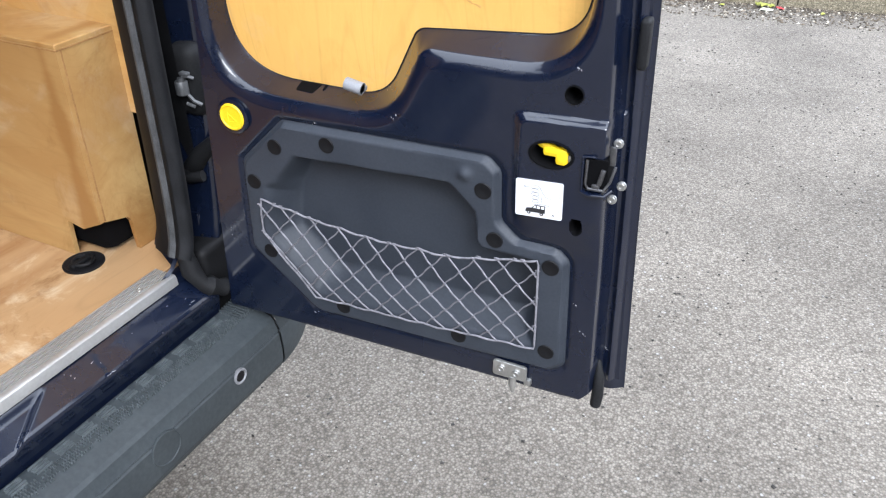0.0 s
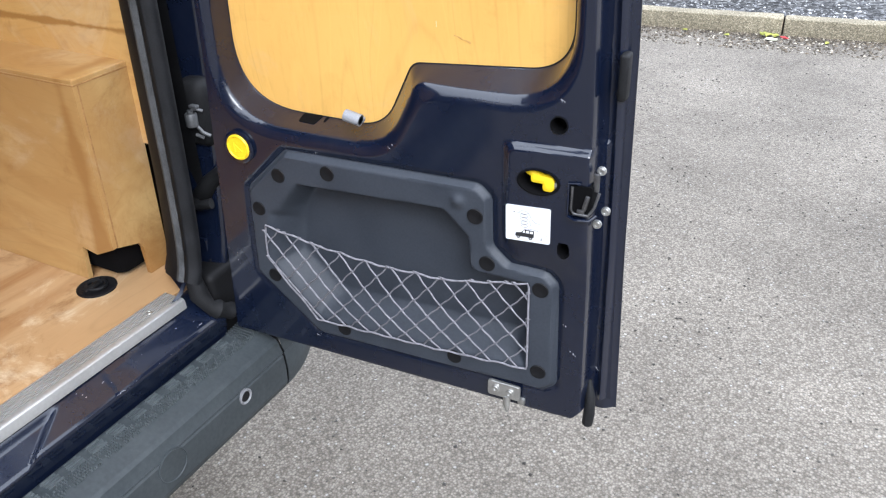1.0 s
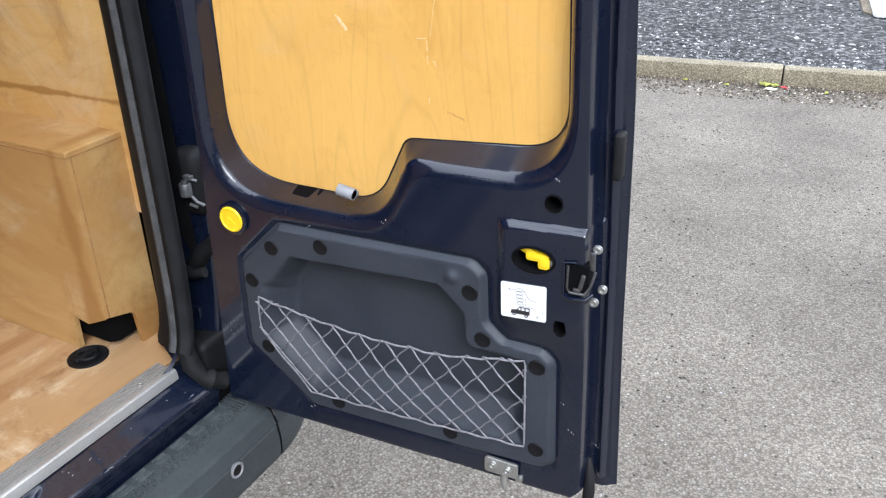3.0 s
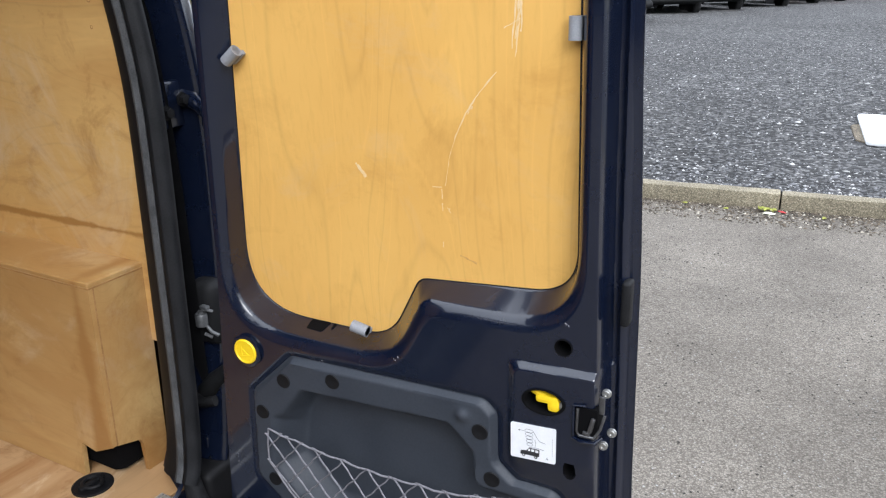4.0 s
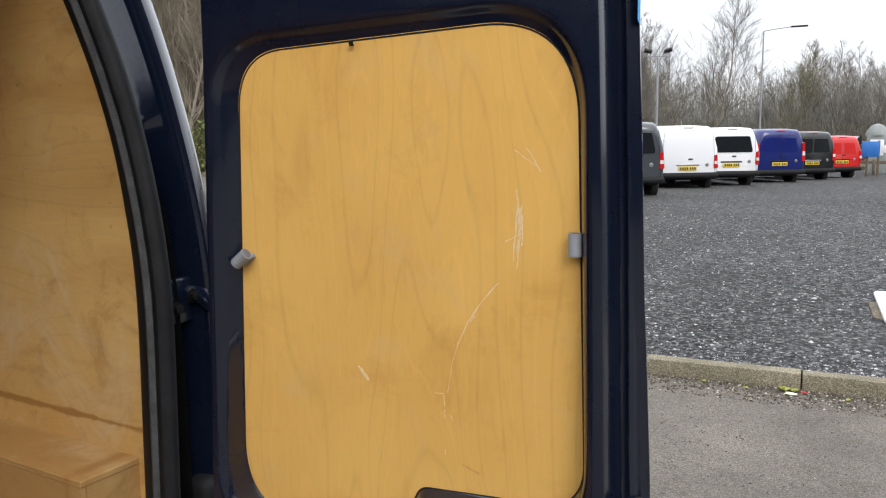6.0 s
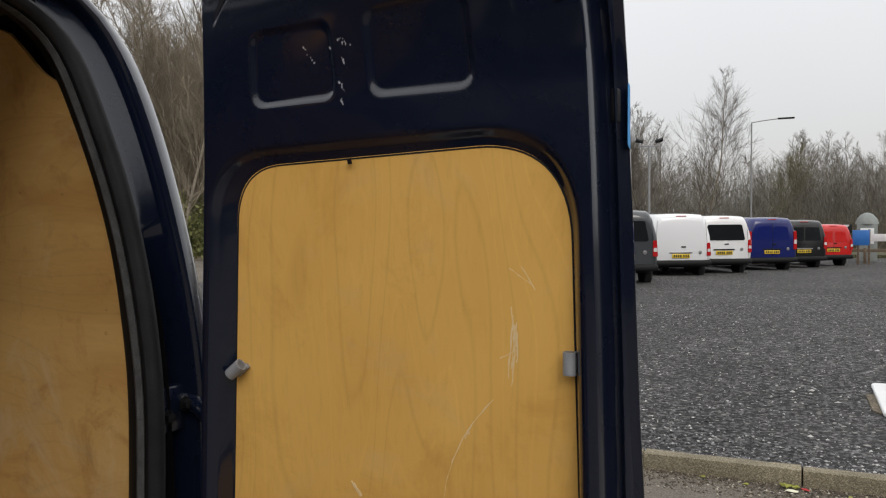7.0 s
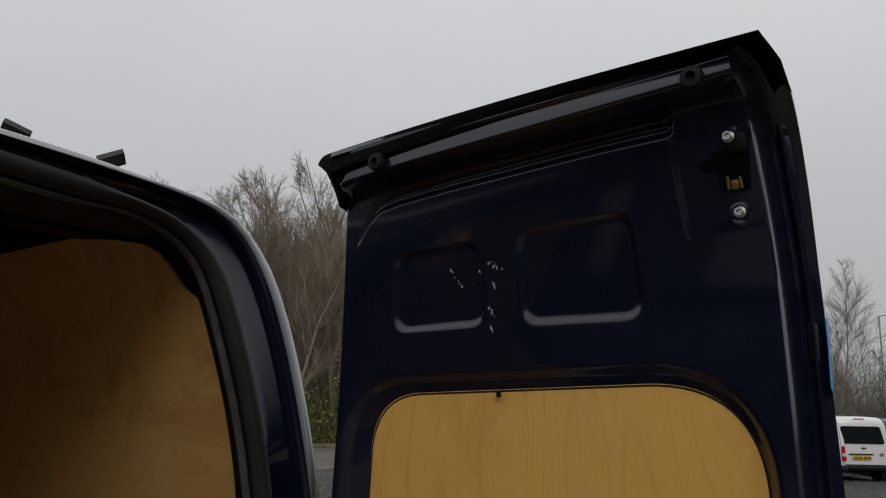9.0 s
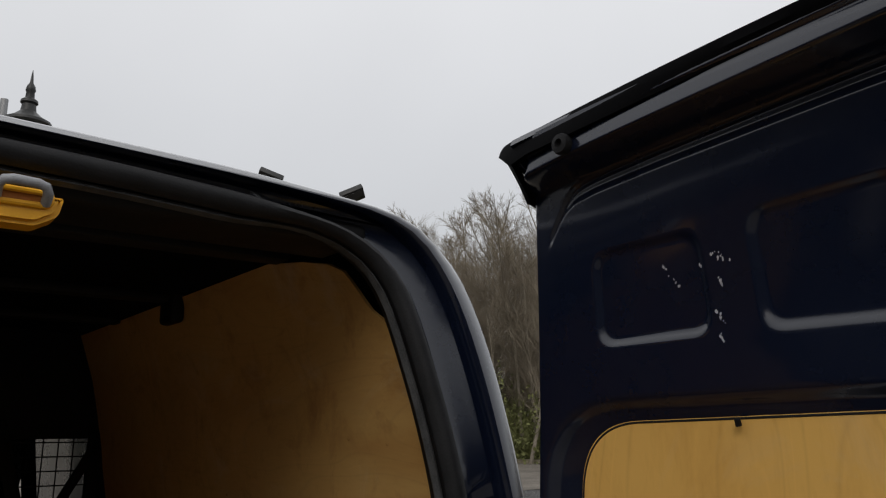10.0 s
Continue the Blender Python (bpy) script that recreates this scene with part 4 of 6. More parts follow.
def sweep(section, lo=0.0, hi=1.0, mirror=False, closed=False, depth=0.0, head=None):
    """Carry a section of (back, out) pairs round the opening; out 0.086 is the outer edge. depth sinks the band beside the hinges; head is the section over the header."""
    Y, Z, oy, oz = opening()
    a, b = int(lo * len(Y)), max(2, int(hi * len(Y)))
    Y, Z, oy, oz = (q[a:b][:, None] for q in (Y, Z, oy, oz))
    sec = list(section) + ([section[0]] if closed else [])
    B = np.array([p[0] for p in sec])[None, :]
    O = np.array([p[1] for p in sec])[None, :]
    if head:
        w = smooth01((-Y - 0.085) / 0.06)
        B = B * (1 - w) + np.array([p[0] for p in head])[None, :] * w
        O = O * (1 - w) + np.array([p[1] for p in head])[None, :] * w
    ln = np.hypot(oy - Y, oz - Z)
    uy, uz = (oy - Y) / ln, (oz - Z) / ln
    far = np.clip(O, 0.03, 0.086) - 0.03
    reach = np.minimum(O, 0.03) + far * (ln - 0.03) / 0.056 + np.maximum(O - 0.086, 0)
    YY, ZZ = Y + uy * reach, Z + uz * reach
    XX = lean(Z) + B - depth * smooth01((O - 0.028) / 0.01) * (1 - smooth01((O - 0.058) / 0.009)) * smooth01((1.60 - Z) / 0.25)
    if mirror:
        YY = 2 * MIDDLE - YY
    bm = sheet(XX, YY, ZZ)
    bmesh.ops.recalc_face_normals(bm, faces=bm.faces)
    return bm


FLANGE = [(-0.075, 0.022), (-0.050, 0.006), (-0.020, -0.002), (-0.010, 0.000), (-0.006, 0.006)]
FRAME = [(-0.010, 0.000), (-0.006, 0.006), (-0.018, 0.012), (-0.022, 0.022), (-0.022, 0.050), (-0.018, 0.066), (-0.006, 0.069), (0.002, 0.0715), (0.005, 0.0745), (0.0042, 0.077), (0.0015, 0.082), (-0.0045, 0.091), (-0.011, 0.100), (-0.0145, 0.1045), (-0.021, 0.108), (-0.032, 0.111), (-0.06, 0.1125), (-0.4, 0.1145)]
HEAD = FRAME[:7] + [(0.004, 0.072), (0.007, 0.076), (0.0065, 0.081), (0.003, 0.087), (-0.003, 0.093), (-0.012, 0.0975), (-0.024, 0.100), (-0.04, 0.102), (-0.06, 0.104), (-0.10, 0.106), (-0.4, 0.108)]
SEAL = [(0.000, -0.008), (0.010, -0.010), (0.017, -0.006), (0.021, 0.000), (0.0225, 0.007), (0.020, 0.013), (0.013, 0.0165), (0.004, 0.016), (-0.004, 0.006)]
STRIP = [(0.002, -0.010), (0.006, -0.015), (-0.004, -0.018), (-0.012, -0.014)]
for flip in (False, True):
    part("pillar_frame", sweep(FRAME, 0.22, 1.0, flip, depth=0.09, head=HEAD), NAVY, van)
    part("inner_flange", sweep(FLANGE, 0.245, 1.0, flip), BLACK_SATIN, van)
    seal = part("door_seal", sweep(SEAL, 0.248, 1.0, flip, True), SEAL_RUBBER, van, "black rubber door seal")
    part("seal_strip", sweep(STRIP, 0.250, 1.0, flip, True), SEAL_FACE, seal)


def plate(name, X, Y, Z, material, parent, label="", thick=0.0, sharp=38):
    bm = sheet(X, Y, Z)
    if thick:
        bmesh.ops.solidify(bm, geom=bm.faces[:], thickness=thick)
    bmesh.ops.recalc_face_normals(bm, faces=bm.faces)
    return part(name, bm, material, parent, label, sharp=sharp)


def extrude_y(profile, y0, y1, n=2):
    """A profile of (x, z) pairs carried across the van."""
    ys = np.linspace(y0, y1, n)
    X = np.repeat(np.array([p[0] for p in profile])[None, :], n, 0)
    Z = np.repeat(np.array([p[1] for p in profile])[None, :], n, 0)
    return X, np.repeat(ys[:, None], len(profile), 1), Z


# painted sill below the load floor, with shallow pressed steps
SILL = [(-0.105, 0.592), (-0.082, 0.590), (-0.0785, 0.584), (-0.078, 0.581), (-0.075, 0.579), (-0.065, 0.573), (-0.055, 0.567), (-0.045, 0.561), (-0.038, 0.5568), (-0.0345, 0.553), (-0.0338, 0.547), (-0.037, 0.530), (-0.041, 0.507), (-0.043, 0.420)]
fine_x = np.concatenate([np.linspace(a, b, 6)[:-1] for a, b in zip(range(len(SILL) - 1), range(1, len(SILL)))])
SILL = [(float(np.interp(k, range(len(SILL)), [p[0] for p in SILL])), float(np.interp(k, range(len(SILL)), [p[1] for p in SILL]))) for k in fine_x] + [SILL[-1]]
X, Y, Z = extrude_y(SILL, 2 * MIDDLE + 0.010, -0.010, 260)
top = smooth01((X + 0.0765) / 0.008) * smooth01((Z - 0.535) / 0.02)
# the middle is pressed lower, and one shallow step crosses each half
Z = Z - top * (0.009 * smooth01((0.270 - 1.9 * (X + 0.078) - np.abs(Y - MIDDLE)) / 0.022) + 0.0012 * smooth01((np.abs(Y - MIDDLE) - 0.345 + 0.2 * (X + 0.08)) / 0.004))
sill = plate("sill", X, Y, Z, NAVY, van)
bm = bmesh.new()
rc = random.Random(4)
for k in range(16):
    y, f = rc.uniform(-0.32, -0.03), rc.random()
    x, z = (-0.072 + 0.034 * f, 0.5773 - 0.0205 * f) if k % 3 else (-0.0345, 0.5532)
    box((rc.uniform(0.0006, 0.0014), rc.uniform(0.0006, 0.003) if k % 4 else 0.007, 0.0006), (x, y, z), turn=Matrix.Rotation(rc.uniform(-0.8, 0.8), 4, "Z"), bm=bm)
tagged(part("paint_chips", bm, CHIP, sill, "small chips and scuffs in the paint", smooth=False), kind="stuff")

for y in (0.035, 2 * MIDDLE - 0.035):
    part("pillar_foot", box((0.075, 0.085, 0.150), (-0.098, y, 0.545), 0.014, 3), BLACK_SATIN, van)
# rear bumper: ribbed tread, bevelled lip, face, rounded ends
def bumper_section():
    return [(-0.040, 0.498), (-0.036, 0.508), (-0.028, 0.511), (0.010, 0.511), (0.0125, 0.5108), (0.046, 0.499), (0.052, 0.493), (0.0560, 0.480), (0.0600, 0.470), (0.0570, 0.466), (0.0600, 0.462), (0.0620, 0.430), (0.0600, 0.402), (0.054, 0.388), (-0.02, 0.382)]


def build_bumper(y0, y1, n=80):
    X, Y, Z = extrude_y(bumper_section(), y0, y1, n)
    over = np.clip(np.abs(Y - MIDDLE) - 0.62, 0, None)
    X = X - 1.9 * over ** 2 - 2.0 * over ** 3
    return X, Y, Z


bumper = plate("bumper", *build_bumper(2 * MIDDLE - 0.022, 0.022), BUMPER_GREY, van, "grey textured plastic bumper with ribbed step", sharp=14)
for y0, y1 in ((0.027, 0.28), (2 * MIDDLE - 0.28, 2 * MIDDLE - 0.027)):
    plate("bumper_corner", *build_bumper(y0, y1, 24), BUMPER_GREY, bumper)
    plate("corner_gap", *[a if i else a - 0.004 for i, a in enumerate(build_bumper(min(y0, y1) - 0.008 if y0 > 0 else y1 - 0.002, y0 + 0.002 if y0 > 0 else y1 + 0.008, 3))], CAP_BLACK, bumper)
# anti-slip ribs moulded in blocks on the tread
def build_ribs():
    verts, faces = [], []
    r = random.Random(8)
    for blk in range(30):
        yb = 2 * MIDDLE + blk * 0.0405
        for j in range(9):
            x = -0.0285 + j * 0.0056
            if j < 4:
                cuts = [(yb + r.uniform(0, 0.002), yb + 0.030 - r.uniform(0, 0.004))]
            else:
                cuts = [(yb + 0.0045 * q + r.uniform(0, 0.002), yb + 0.0045 * q + 0.0032 + r.uniform(0, 0.001)) for q in range(9) if r.random() < 0.8]
            for y0, y1 in cuts:
                hgt = 0.5112 + r.uniform(0.0022, 0.0036)
                k = len(verts)
                verts += [(x, y0, 0.5106), (x + 0.0034, y0, 0.5106), (x + 0.0034, y1, 0.5106), (x, y1, 0.5106), (x + 0.0008, y0 + 0.0006, hgt), (x + 0.0024, y0 + 0.0006, hgt), (x + 0.0024, y1 - 0.0006, hgt), (x + 0.0008, y1 - 0.0006, hgt)]
                faces += [(k, k + 1, k + 5, k + 4), (k + 1, k + 2, k + 6, k + 5), (k + 2, k + 3, k + 7, k + 6), (k + 3, k, k + 4, k + 7), (k + 4, k + 5, k + 6, k + 7)]
    return from_lists(verts, faces)


part("tread_ribs", build_ribs(), varied("worn_ribs", (0.030, 0.038, 0.042), (0.085, 0.098, 0.103), 70, 0.6), bumper, "scuffed moulded tread ribs", smooth=False)
bm = bmesh.new()
for k in range(7):
    box((0.046, 0.0030, 0.013 - 0.0012 * k), (-0.010, 0.018 - 0.0062 * k, 0.5125), 0.0006, 1, bm=bm)
part("end_ribs", bm, BUMPER_GREY, bumper, "raised ribs at the end of the step")
SIDEWAYS = Matrix.Rotation(radians(90), 4, "Y")
sensor = part("parking_sensor", lathe([(0.0145, -0.004), (0.0150, 0.003), (0.0125, 0.0042), (0.0105, 0.002), (0.0100, 0.001), (0.0005, 0.0016)], 28), varied("sensor_grey", (0.16, 0.16, 0.17), (0.22, 0.22, 0.23), 60, 0.45), bumper, "round grey parking sensor ring")
sensor.matrix_basis = Matrix.Translation((0.0600, -0.090, 0.452)) @ SIDEWAYS
part("sensor_eye", lathe([(0.0098, -0.002), (0.0095, 0.0026), (0.0005, 0.0030)], 20), CAP_BLACK, sensor)
tow = part("tow_cover", lathe([(0.030, -0.003), (0.0305, 0.0012), (0.0288, 0.002), (0.0275, 0.0006), (0.0005, 0.0008)], 32), BUMPER_GREY, bumper, "round tow-eye cover")
tow.matrix_basis = Matrix.Translation((0.0610, -0.268, 0.446)) @ SIDEWAYS

# body side, roof and floor pan (closing the shell)
side_z = np.array([0.30, 0.50, 0.75, 1.0, 1.20, 1.36, 1.50, 1.64, 1.745, 1.84, 1.888, 1.912, 1.924])
side_y = np.array([0.150, 0.165, 0.170, 0.165, 0.150, 0.128, 0.112, 0.090, 0.066, 0.036, 0.006, -0.030, -0.110])
xs = np.linspace(-3.9, -0.14, 30)
for flip in (False, True):
    X, Z = np.meshgrid(xs, side_z)
    Yb = np.repeat(side_y[:, None], len(xs), 1)
    X = X + 0 * Z
    X[:, -1] = lean(side_z) - 0.02
    Y2 = 2 * MIDDLE - Yb if flip else Yb
    plate("body_side", X, Y2, Z, NAVY, van, thick=0.004)
ry = np.linspace(2 * MIDDLE + 0.150, -0.150, 24)
X, Y = np.meshgrid(np.linspace(-3.0, -0.165, 12), ry)
Z = 1.924 + 0.022 * np.cos((Y - MIDDLE) / 0.45 * math.pi / 2)
plate("roof", X, Y, Z, NAVY, van, thick=-0.004)
# corner cap of the roof gutter: a joint line and its hooded edge, laid on the frame

# inner roof, the shade of the load space put into its near-black colour
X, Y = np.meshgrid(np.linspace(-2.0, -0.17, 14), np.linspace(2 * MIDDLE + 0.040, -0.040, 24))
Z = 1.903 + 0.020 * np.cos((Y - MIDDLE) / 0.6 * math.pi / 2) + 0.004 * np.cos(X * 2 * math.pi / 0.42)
plate("roof_lining", X, Y, Z, SHADE_BLACK, van, "inner roof skin, near-black to stand for the shade of the load space", 0.002)
for x in (-0.45, -1.01, -1.50):
    part("roof_bow", box((0.05, 1.0, 0.022), (x, MIDDLE, 1.906), 0.006), BLACK_SATIN, van)
    for y in (-0.108, 2 * MIDDLE + 0.108) if x == -1.01 else ():
        part("bow_bracket", box((0.090, 0.03, 0.070), (x, y, 1.884), 0.010, 3), BLACK_SATIN, van)
# inner header rail and pillar returns
part("header_rail", box((0.13, 1.00, 0.030), (-0.245, MIDDLE, 1.893), 0.010, 3), BLACK_SATIN, van)

# hinges
for z in (1.268, 0.628):
    hinge = part("door_hinge", box((0.030, 0.060, 0.075), (-0.118, 0.070, z), 0.004), NAVY, van, "painted steel hinge with bolts")
    for dx, dz in ((-0.004, -0.010), (0.024, 0.008)):
        part("hinge_bolt", lathe([(0.0125, 0), (0.0125, 0.003), (0.0085, 0.003), (0.0085, 0.011), (0.004, 0.012), (0.0005, 0.012)], 6, Matrix.Translation((-0.098 + dx * 0.3, 0.052 + dx, z + dz)) @ SIDEWAYS), BLACK_SATIN, hinge)
    part("hinge_arm", tube([(-0.105, 0.095, z + 0.01), (-0.070, 0.090, z), (-0.040, 0.080, z - 0.01), (-0.012, 0.062, z - 0.005)], [0.016, 0.014, 0.013, 0.012], 10), NAVY, hinge)
    part("hinge_plate", slab(fillet([(-0.112, z - 0.035, 0.004), (-0.050, z - 0.040, 0.010), (-0.040, z + 0.010, 0.012), (-0.052, z + 0.040, 0.004), (-0.112, z + 0.040, 0.004)]), 0.098, 0.006), NAVY, hinge)
# door check with its spring
check = part("check_housing", box((0.060, 0.050, 0.125), (-0.092, 0.082, 0.905), 0.022, 4), RUBBER, van, "dark housing of the door check with a zinc spring")
DULL_ZINC = varied("dull_zinc", (0.07, 0.072, 0.075), (0.15, 0.153, 0.157), 50, 0.5, 0.5)
barrel = part("check_barrel", lathe([(0.0085, -0.012), (0.0105, -0.010), (0.0105, 0.010), (0.0090, 0.012), (0.0050, 0.012), (0.0050, 0.017), (0.0005, 0.017)], 18, Matrix.Translation((-0.082, 0.047, 0.902))), DULL_ZINC, check, "dull zinc roller barrel")
part("check_bracket", box((0.016, 0.010, 0.006), (-0.074, 0.050, 0.926), 0.0015), DULL_ZINC, check)
part("check_bracket", tube([(-0.078, 0.048, 0.921), (-0.070, 0.050, 0.922), (-0.062, 0.056, 0.918)], 0.0030, 8), DULL_ZINC, check)
part("check_arm", tube([(-0.074, 0.050, 0.890), (-0.066, 0.052, 0.880), (-0.056, 0.058, 0.873)], 0.0032, 8), DULL_ZINC, check)
part("check_arm", tube([(-0.078, 0.047, 0.876), (-0.066, 0.052, 0.870)], 0.0030, 8), DULL_ZINC, check)
part("wire_boot", tube([(-0.125, 0.075, 0.735), (-0.105, 0.066, 0.752), (-0.085, 0.064, 0.778), (-0.055, 0.066, 0.800), (-0.020, 0.070, 0.815)], [0.024, 0.020, 0.015, 0.015, 0.018], 12), RUBBER, van, "black rubber cable boot")
part("boot_collar", tube([(-0.122, 0.050, 0.738), (-0.100, 0.042, 0.736), (-0.078, 0.050, 0.742)], 0.010, 10), RUBBER, van)
# seal tail at the foot of the pillar
part("seal_tail", tube([(-0.075, -0.032, 0.640), (-0.062, -0.036, 0.600), (-0.048, -0.030, 0.575), (-0.042, -0.020, 0.566), (-0.037, -0.008, 0.557), (-0.033, 0.004, 0.551), (-0.030, 0.014, 0.545)], [0.014, 0.018, 0.013, 0.019, 0.014, 0.017, 0.010], 12), RUBBER, van)

# roof latch handle in yellow plastic
bm = slab(fillet([(-0.62, 1.838, 0.010), (-0.508, 1.838, 0.016), (-0.487, 1.850, 0.014), (-0.483, 1.870, 0.003), (-0.62, 1.872, 0.006)], 5), -0.182, 0.042, "x", 0.005)
handle = part("roof_latch", bm, AMBER, van, "amber plastic roof latch with grey loop")
part("latch_rim", tube([(-0.138, y, z) for y, z in fillet([(-0.552, 1.858, 0.008), (-0.497, 1.858, 0.008), (-0.495, 1.871, 0.006), (-0.553, 1.872, 0.006)], 5)] + [(-0.138, -0.5525, 1.865)], 0.0032, 8), AMBER, handle)
# slot drawn as a flat plate, its shade put into a darker amber
part("latch_slot_shade", slab(fillet([(-0.549, 1.860, 0.005), (-0.501, 1.860, 0.005), (-0.499, 1.869, 0.004), (-0.549, 1.870, 0.004)], 4), -0.1398, 0.0015, "x"), varied("shaded_amber", (0.30, 0.09, 0.004), (0.36, 0.12, 0.006), 25, 0.5, bump=0.1), handle)
part("latch_loop", tube([(-0.138, -0.546, 1.862), (-0.126, -0.546, 1.871), (-0.122, -0.542, 1.8755), (-0.121, -0.534, 1.877), (-0.121, -0.512, 1.876), (-0.122, -0.504, 1.8735), (-0.126, -0.501, 1.868), (-0.138, -0.501, 1.860)], 0.0052, 10), CLIP_GREY, handle)

# ---------------------------------------------------------------- load space lining
def wall_y(z):
    return np.interp(z, (0.60, 1.15, 1.23, 1.41, 1.50, 1.57, 1.68, 1.77, 1.80, 1.87, 1.91), (0.036, 0.034, 0.031, 0.024, 0.007, -0.003, -0.025, -0.046, -0.056, -0.080, -0.094))


def lining(z0, z1, back, front, thick, n=40):
    zs = np.linspace(z0, z1, n)
    us = np.linspace(0, 1, 40)
    U, Z = np.meshgrid(us, zs)
    rear = lean(Z) - np.interp(Z, (0.80, 0.86, 1.0, 1.25, 1.60, 1.725, 1.776, 1.800, 1.836, 1.867, 1.886, 1.905), back)
    X = rear + U * (front - rear)
    return X, wall_y(Z), Z


for flip in (False, True):
    wall = thing("wall_lining", "stained plywood lining on the van's side wall", "wall lining", "plywood side linings", VAN)
    X, Y, Z = lining(0.850, 1.905, (0.110, 0.092, 0.080, 0.064, 0.050, 0.049, 0.054, 0.086, 0.104, 0.124, 0.20, 0.36), -1.96, 0.008, 70)
    bm = sheet(X, 2 * MIDDLE - Y + 0.005 if flip else Y - 0.005, Z)
    bmesh.ops.recalc_face_normals(bm, faces=bm.faces)
    bmesh.ops.solidify(bm, geom=bm.faces[:], thickness=0.005)
    bmesh.ops.recalc_face_normals(bm, faces=bm.faces)
    part("board", bm, PLY_WALL, wall)
    # dark steel behind the lining, down to the floor
    X, Y, Z = lining(0.60, 1.915, (0.02,) * 12, -1.98, 0)
    Y = Y + 0.022
    plate("inner_side", X, 2 * MIDDLE - Y if flip else Y, Z, BLACK_SATIN, van)

    if not flip:
        for x, z in ((-0.162, 0.919), (-0.36, 1.62), (-0.25, 1.615), (-0.20, 1.39), (-0.192, 1.43), (-0.137, 1.266), (-0.60, 1.30), (-0.9, 1.5)):
            n1 = part("screw_head", lathe([(0.0035, -0.001), (0.0032, 0.0008), (0.0012, 0.0003), (0.0005, 0.0002)], 10), STEEL if z < 1 else PLY_EDGE, wall)
            n1.matrix_basis = Matrix.Translation((x, float(wall_y(z)) - 0.0095, z)) @ FACE

# plywood floor and its aluminium edge strip
bm = box((1.90, 1.26, 0.012), (-1.055, MIDDLE, 0.594), 0.001)
floor = part("load_floor", bm, PLY_FLOOR, None, smooth=False)
floor.matrix_world = VAN
tagged(floor, "worn plywood load floor with pale scuffs", "floor", kind="structure")
bm = bmesh.new()
STRIP_P = [(-0.122, 0.600), (-0.121, 0.6034), (-0.1165, 0.6034)] + [(-0.1160 + 0.0062 * k + d, 0.6034 + h) for k in range(5) for d, h in ((0.0, -0.0036), (0.0020, -0.0036), (0.0026, 0.0), (0.0057, 0.0))] + [(-0.0845, 0.6034), (-0.0780, 0.6034), (-0.0752, 0.6015), (-0.0735, 0.596), (-0.0730, 0.584)]
strip = plate("edge_strip", *extrude_y(STRIP_P, 2 * MIDDLE + 0.060, -0.060, 2), ALU, None)
strip.matrix_world = VAN
tagged(strip, "ribbed aluminium edge strip along the load sill", "edge strip")
for y in (-0.12, -0.42, -0.72, -1.02):
    e = part("strip_screw", lathe([(0.0055, 0), (0.0050, 0.0012), (0.0030, 0.0014), (0.0022, 0.0004), (0.0005, 0.0004)], 12), STEEL, strip)
    e.matrix_basis = Matrix.Translation((-0.0985, y, 0.6036))

# wheel-arch boxes, their rear end leaning back a little
LEAN = Matrix(((1, 0, 0.032, -0.032 * 0.66), (0, 1, 0, 0), (0, 0, 1, 0), (0, 0, 0, 1)))


def build_arch(name_parent, flip):
    t = 0.009
    fx = lambda y: 2 * MIDDLE - y if flip else y
    x0, x1, y0, y1, z0, z1 = -0.195, -1.05, -0.086, 0.028, 0.601, 0.991
    inner = [(x1, z0), (x0 - 0.092, z0), (x0 - 0.088, z0 + 0.072), (x0 - 0.050, z0 + 0.064), (x0 - 0.002, z0 + 0.086), (x0, z1), (x1, z1)]
    a = slab(inner, fx(y0), t if not flip else -t, "y")
    bmesh.ops.transform(a, matrix=LEAN, verts=a.verts)
    part("inner_board", a, PLY_BOX, name_parent, smooth=False)
    end = [(fx(y0 + t), z0 + 0.086), (fx(y0 + 0.055), z0 + 0.072), (fx(y0 + 0.062), z0 + 0.060), (fx(y0 + 0.066), z0), (fx(y1), z0), (fx(y1), z1), (fx(y0 + t), z1)]
    b = slab(end, x0 - t, t, "x")
    bmesh.ops.transform(b, matrix=LEAN, verts=b.verts)
    part("end_board", b, PLY_BOX, name_parent, smooth=False)
    c = box((x0 - x1, y1 - y0, t), ((x0 + x1) / 2, fx((y0 + y1) / 2), z1 + t / 2 - 0.001), 0.0015, 1)
    bmesh.ops.transform(c, matrix=LEAN, verts=c.verts)
    part("top_board", c, PLY_BOX, name_parent, smooth=False)
    j = box((0.0012, 0.0022, z1 - z0 - 0.09), (x0 + 0.0002, fx(y0 + t), (z0 + z1) / 2 + 0.044))
    box((0.0012, y1 - y0, 0.0022), (x0 + 0.0002, fx((y0 + y1) / 2), z1 - 0.002), bm=j)
    box((x0 - x1, 0.0012, 0.0020), ((x0 + x1) / 2, fx(y0 - 0.0002), z1 - 0.002), bm=j)
    bmesh.ops.transform(j, matrix=LEAN, verts=j.verts)
    part("board_joint", j, PLY_EDGE, name_parent, "dark joint between the boards", smooth=False)
    # the arch takes a near-black colour for the shade seen through the notch
    part("steel_arch", box((x0 - x1 - 0.04, y1 - y0 - 0.022, 0.36), ((x0 + x1) / 2 - 0.005, fx((y0 + y1) / 2 + 0.010), z0 + 0.185), 0.02, 2), SHADE_BLACK, name_parent, "steel arch inside the box, near-black for the shade behind the notch")


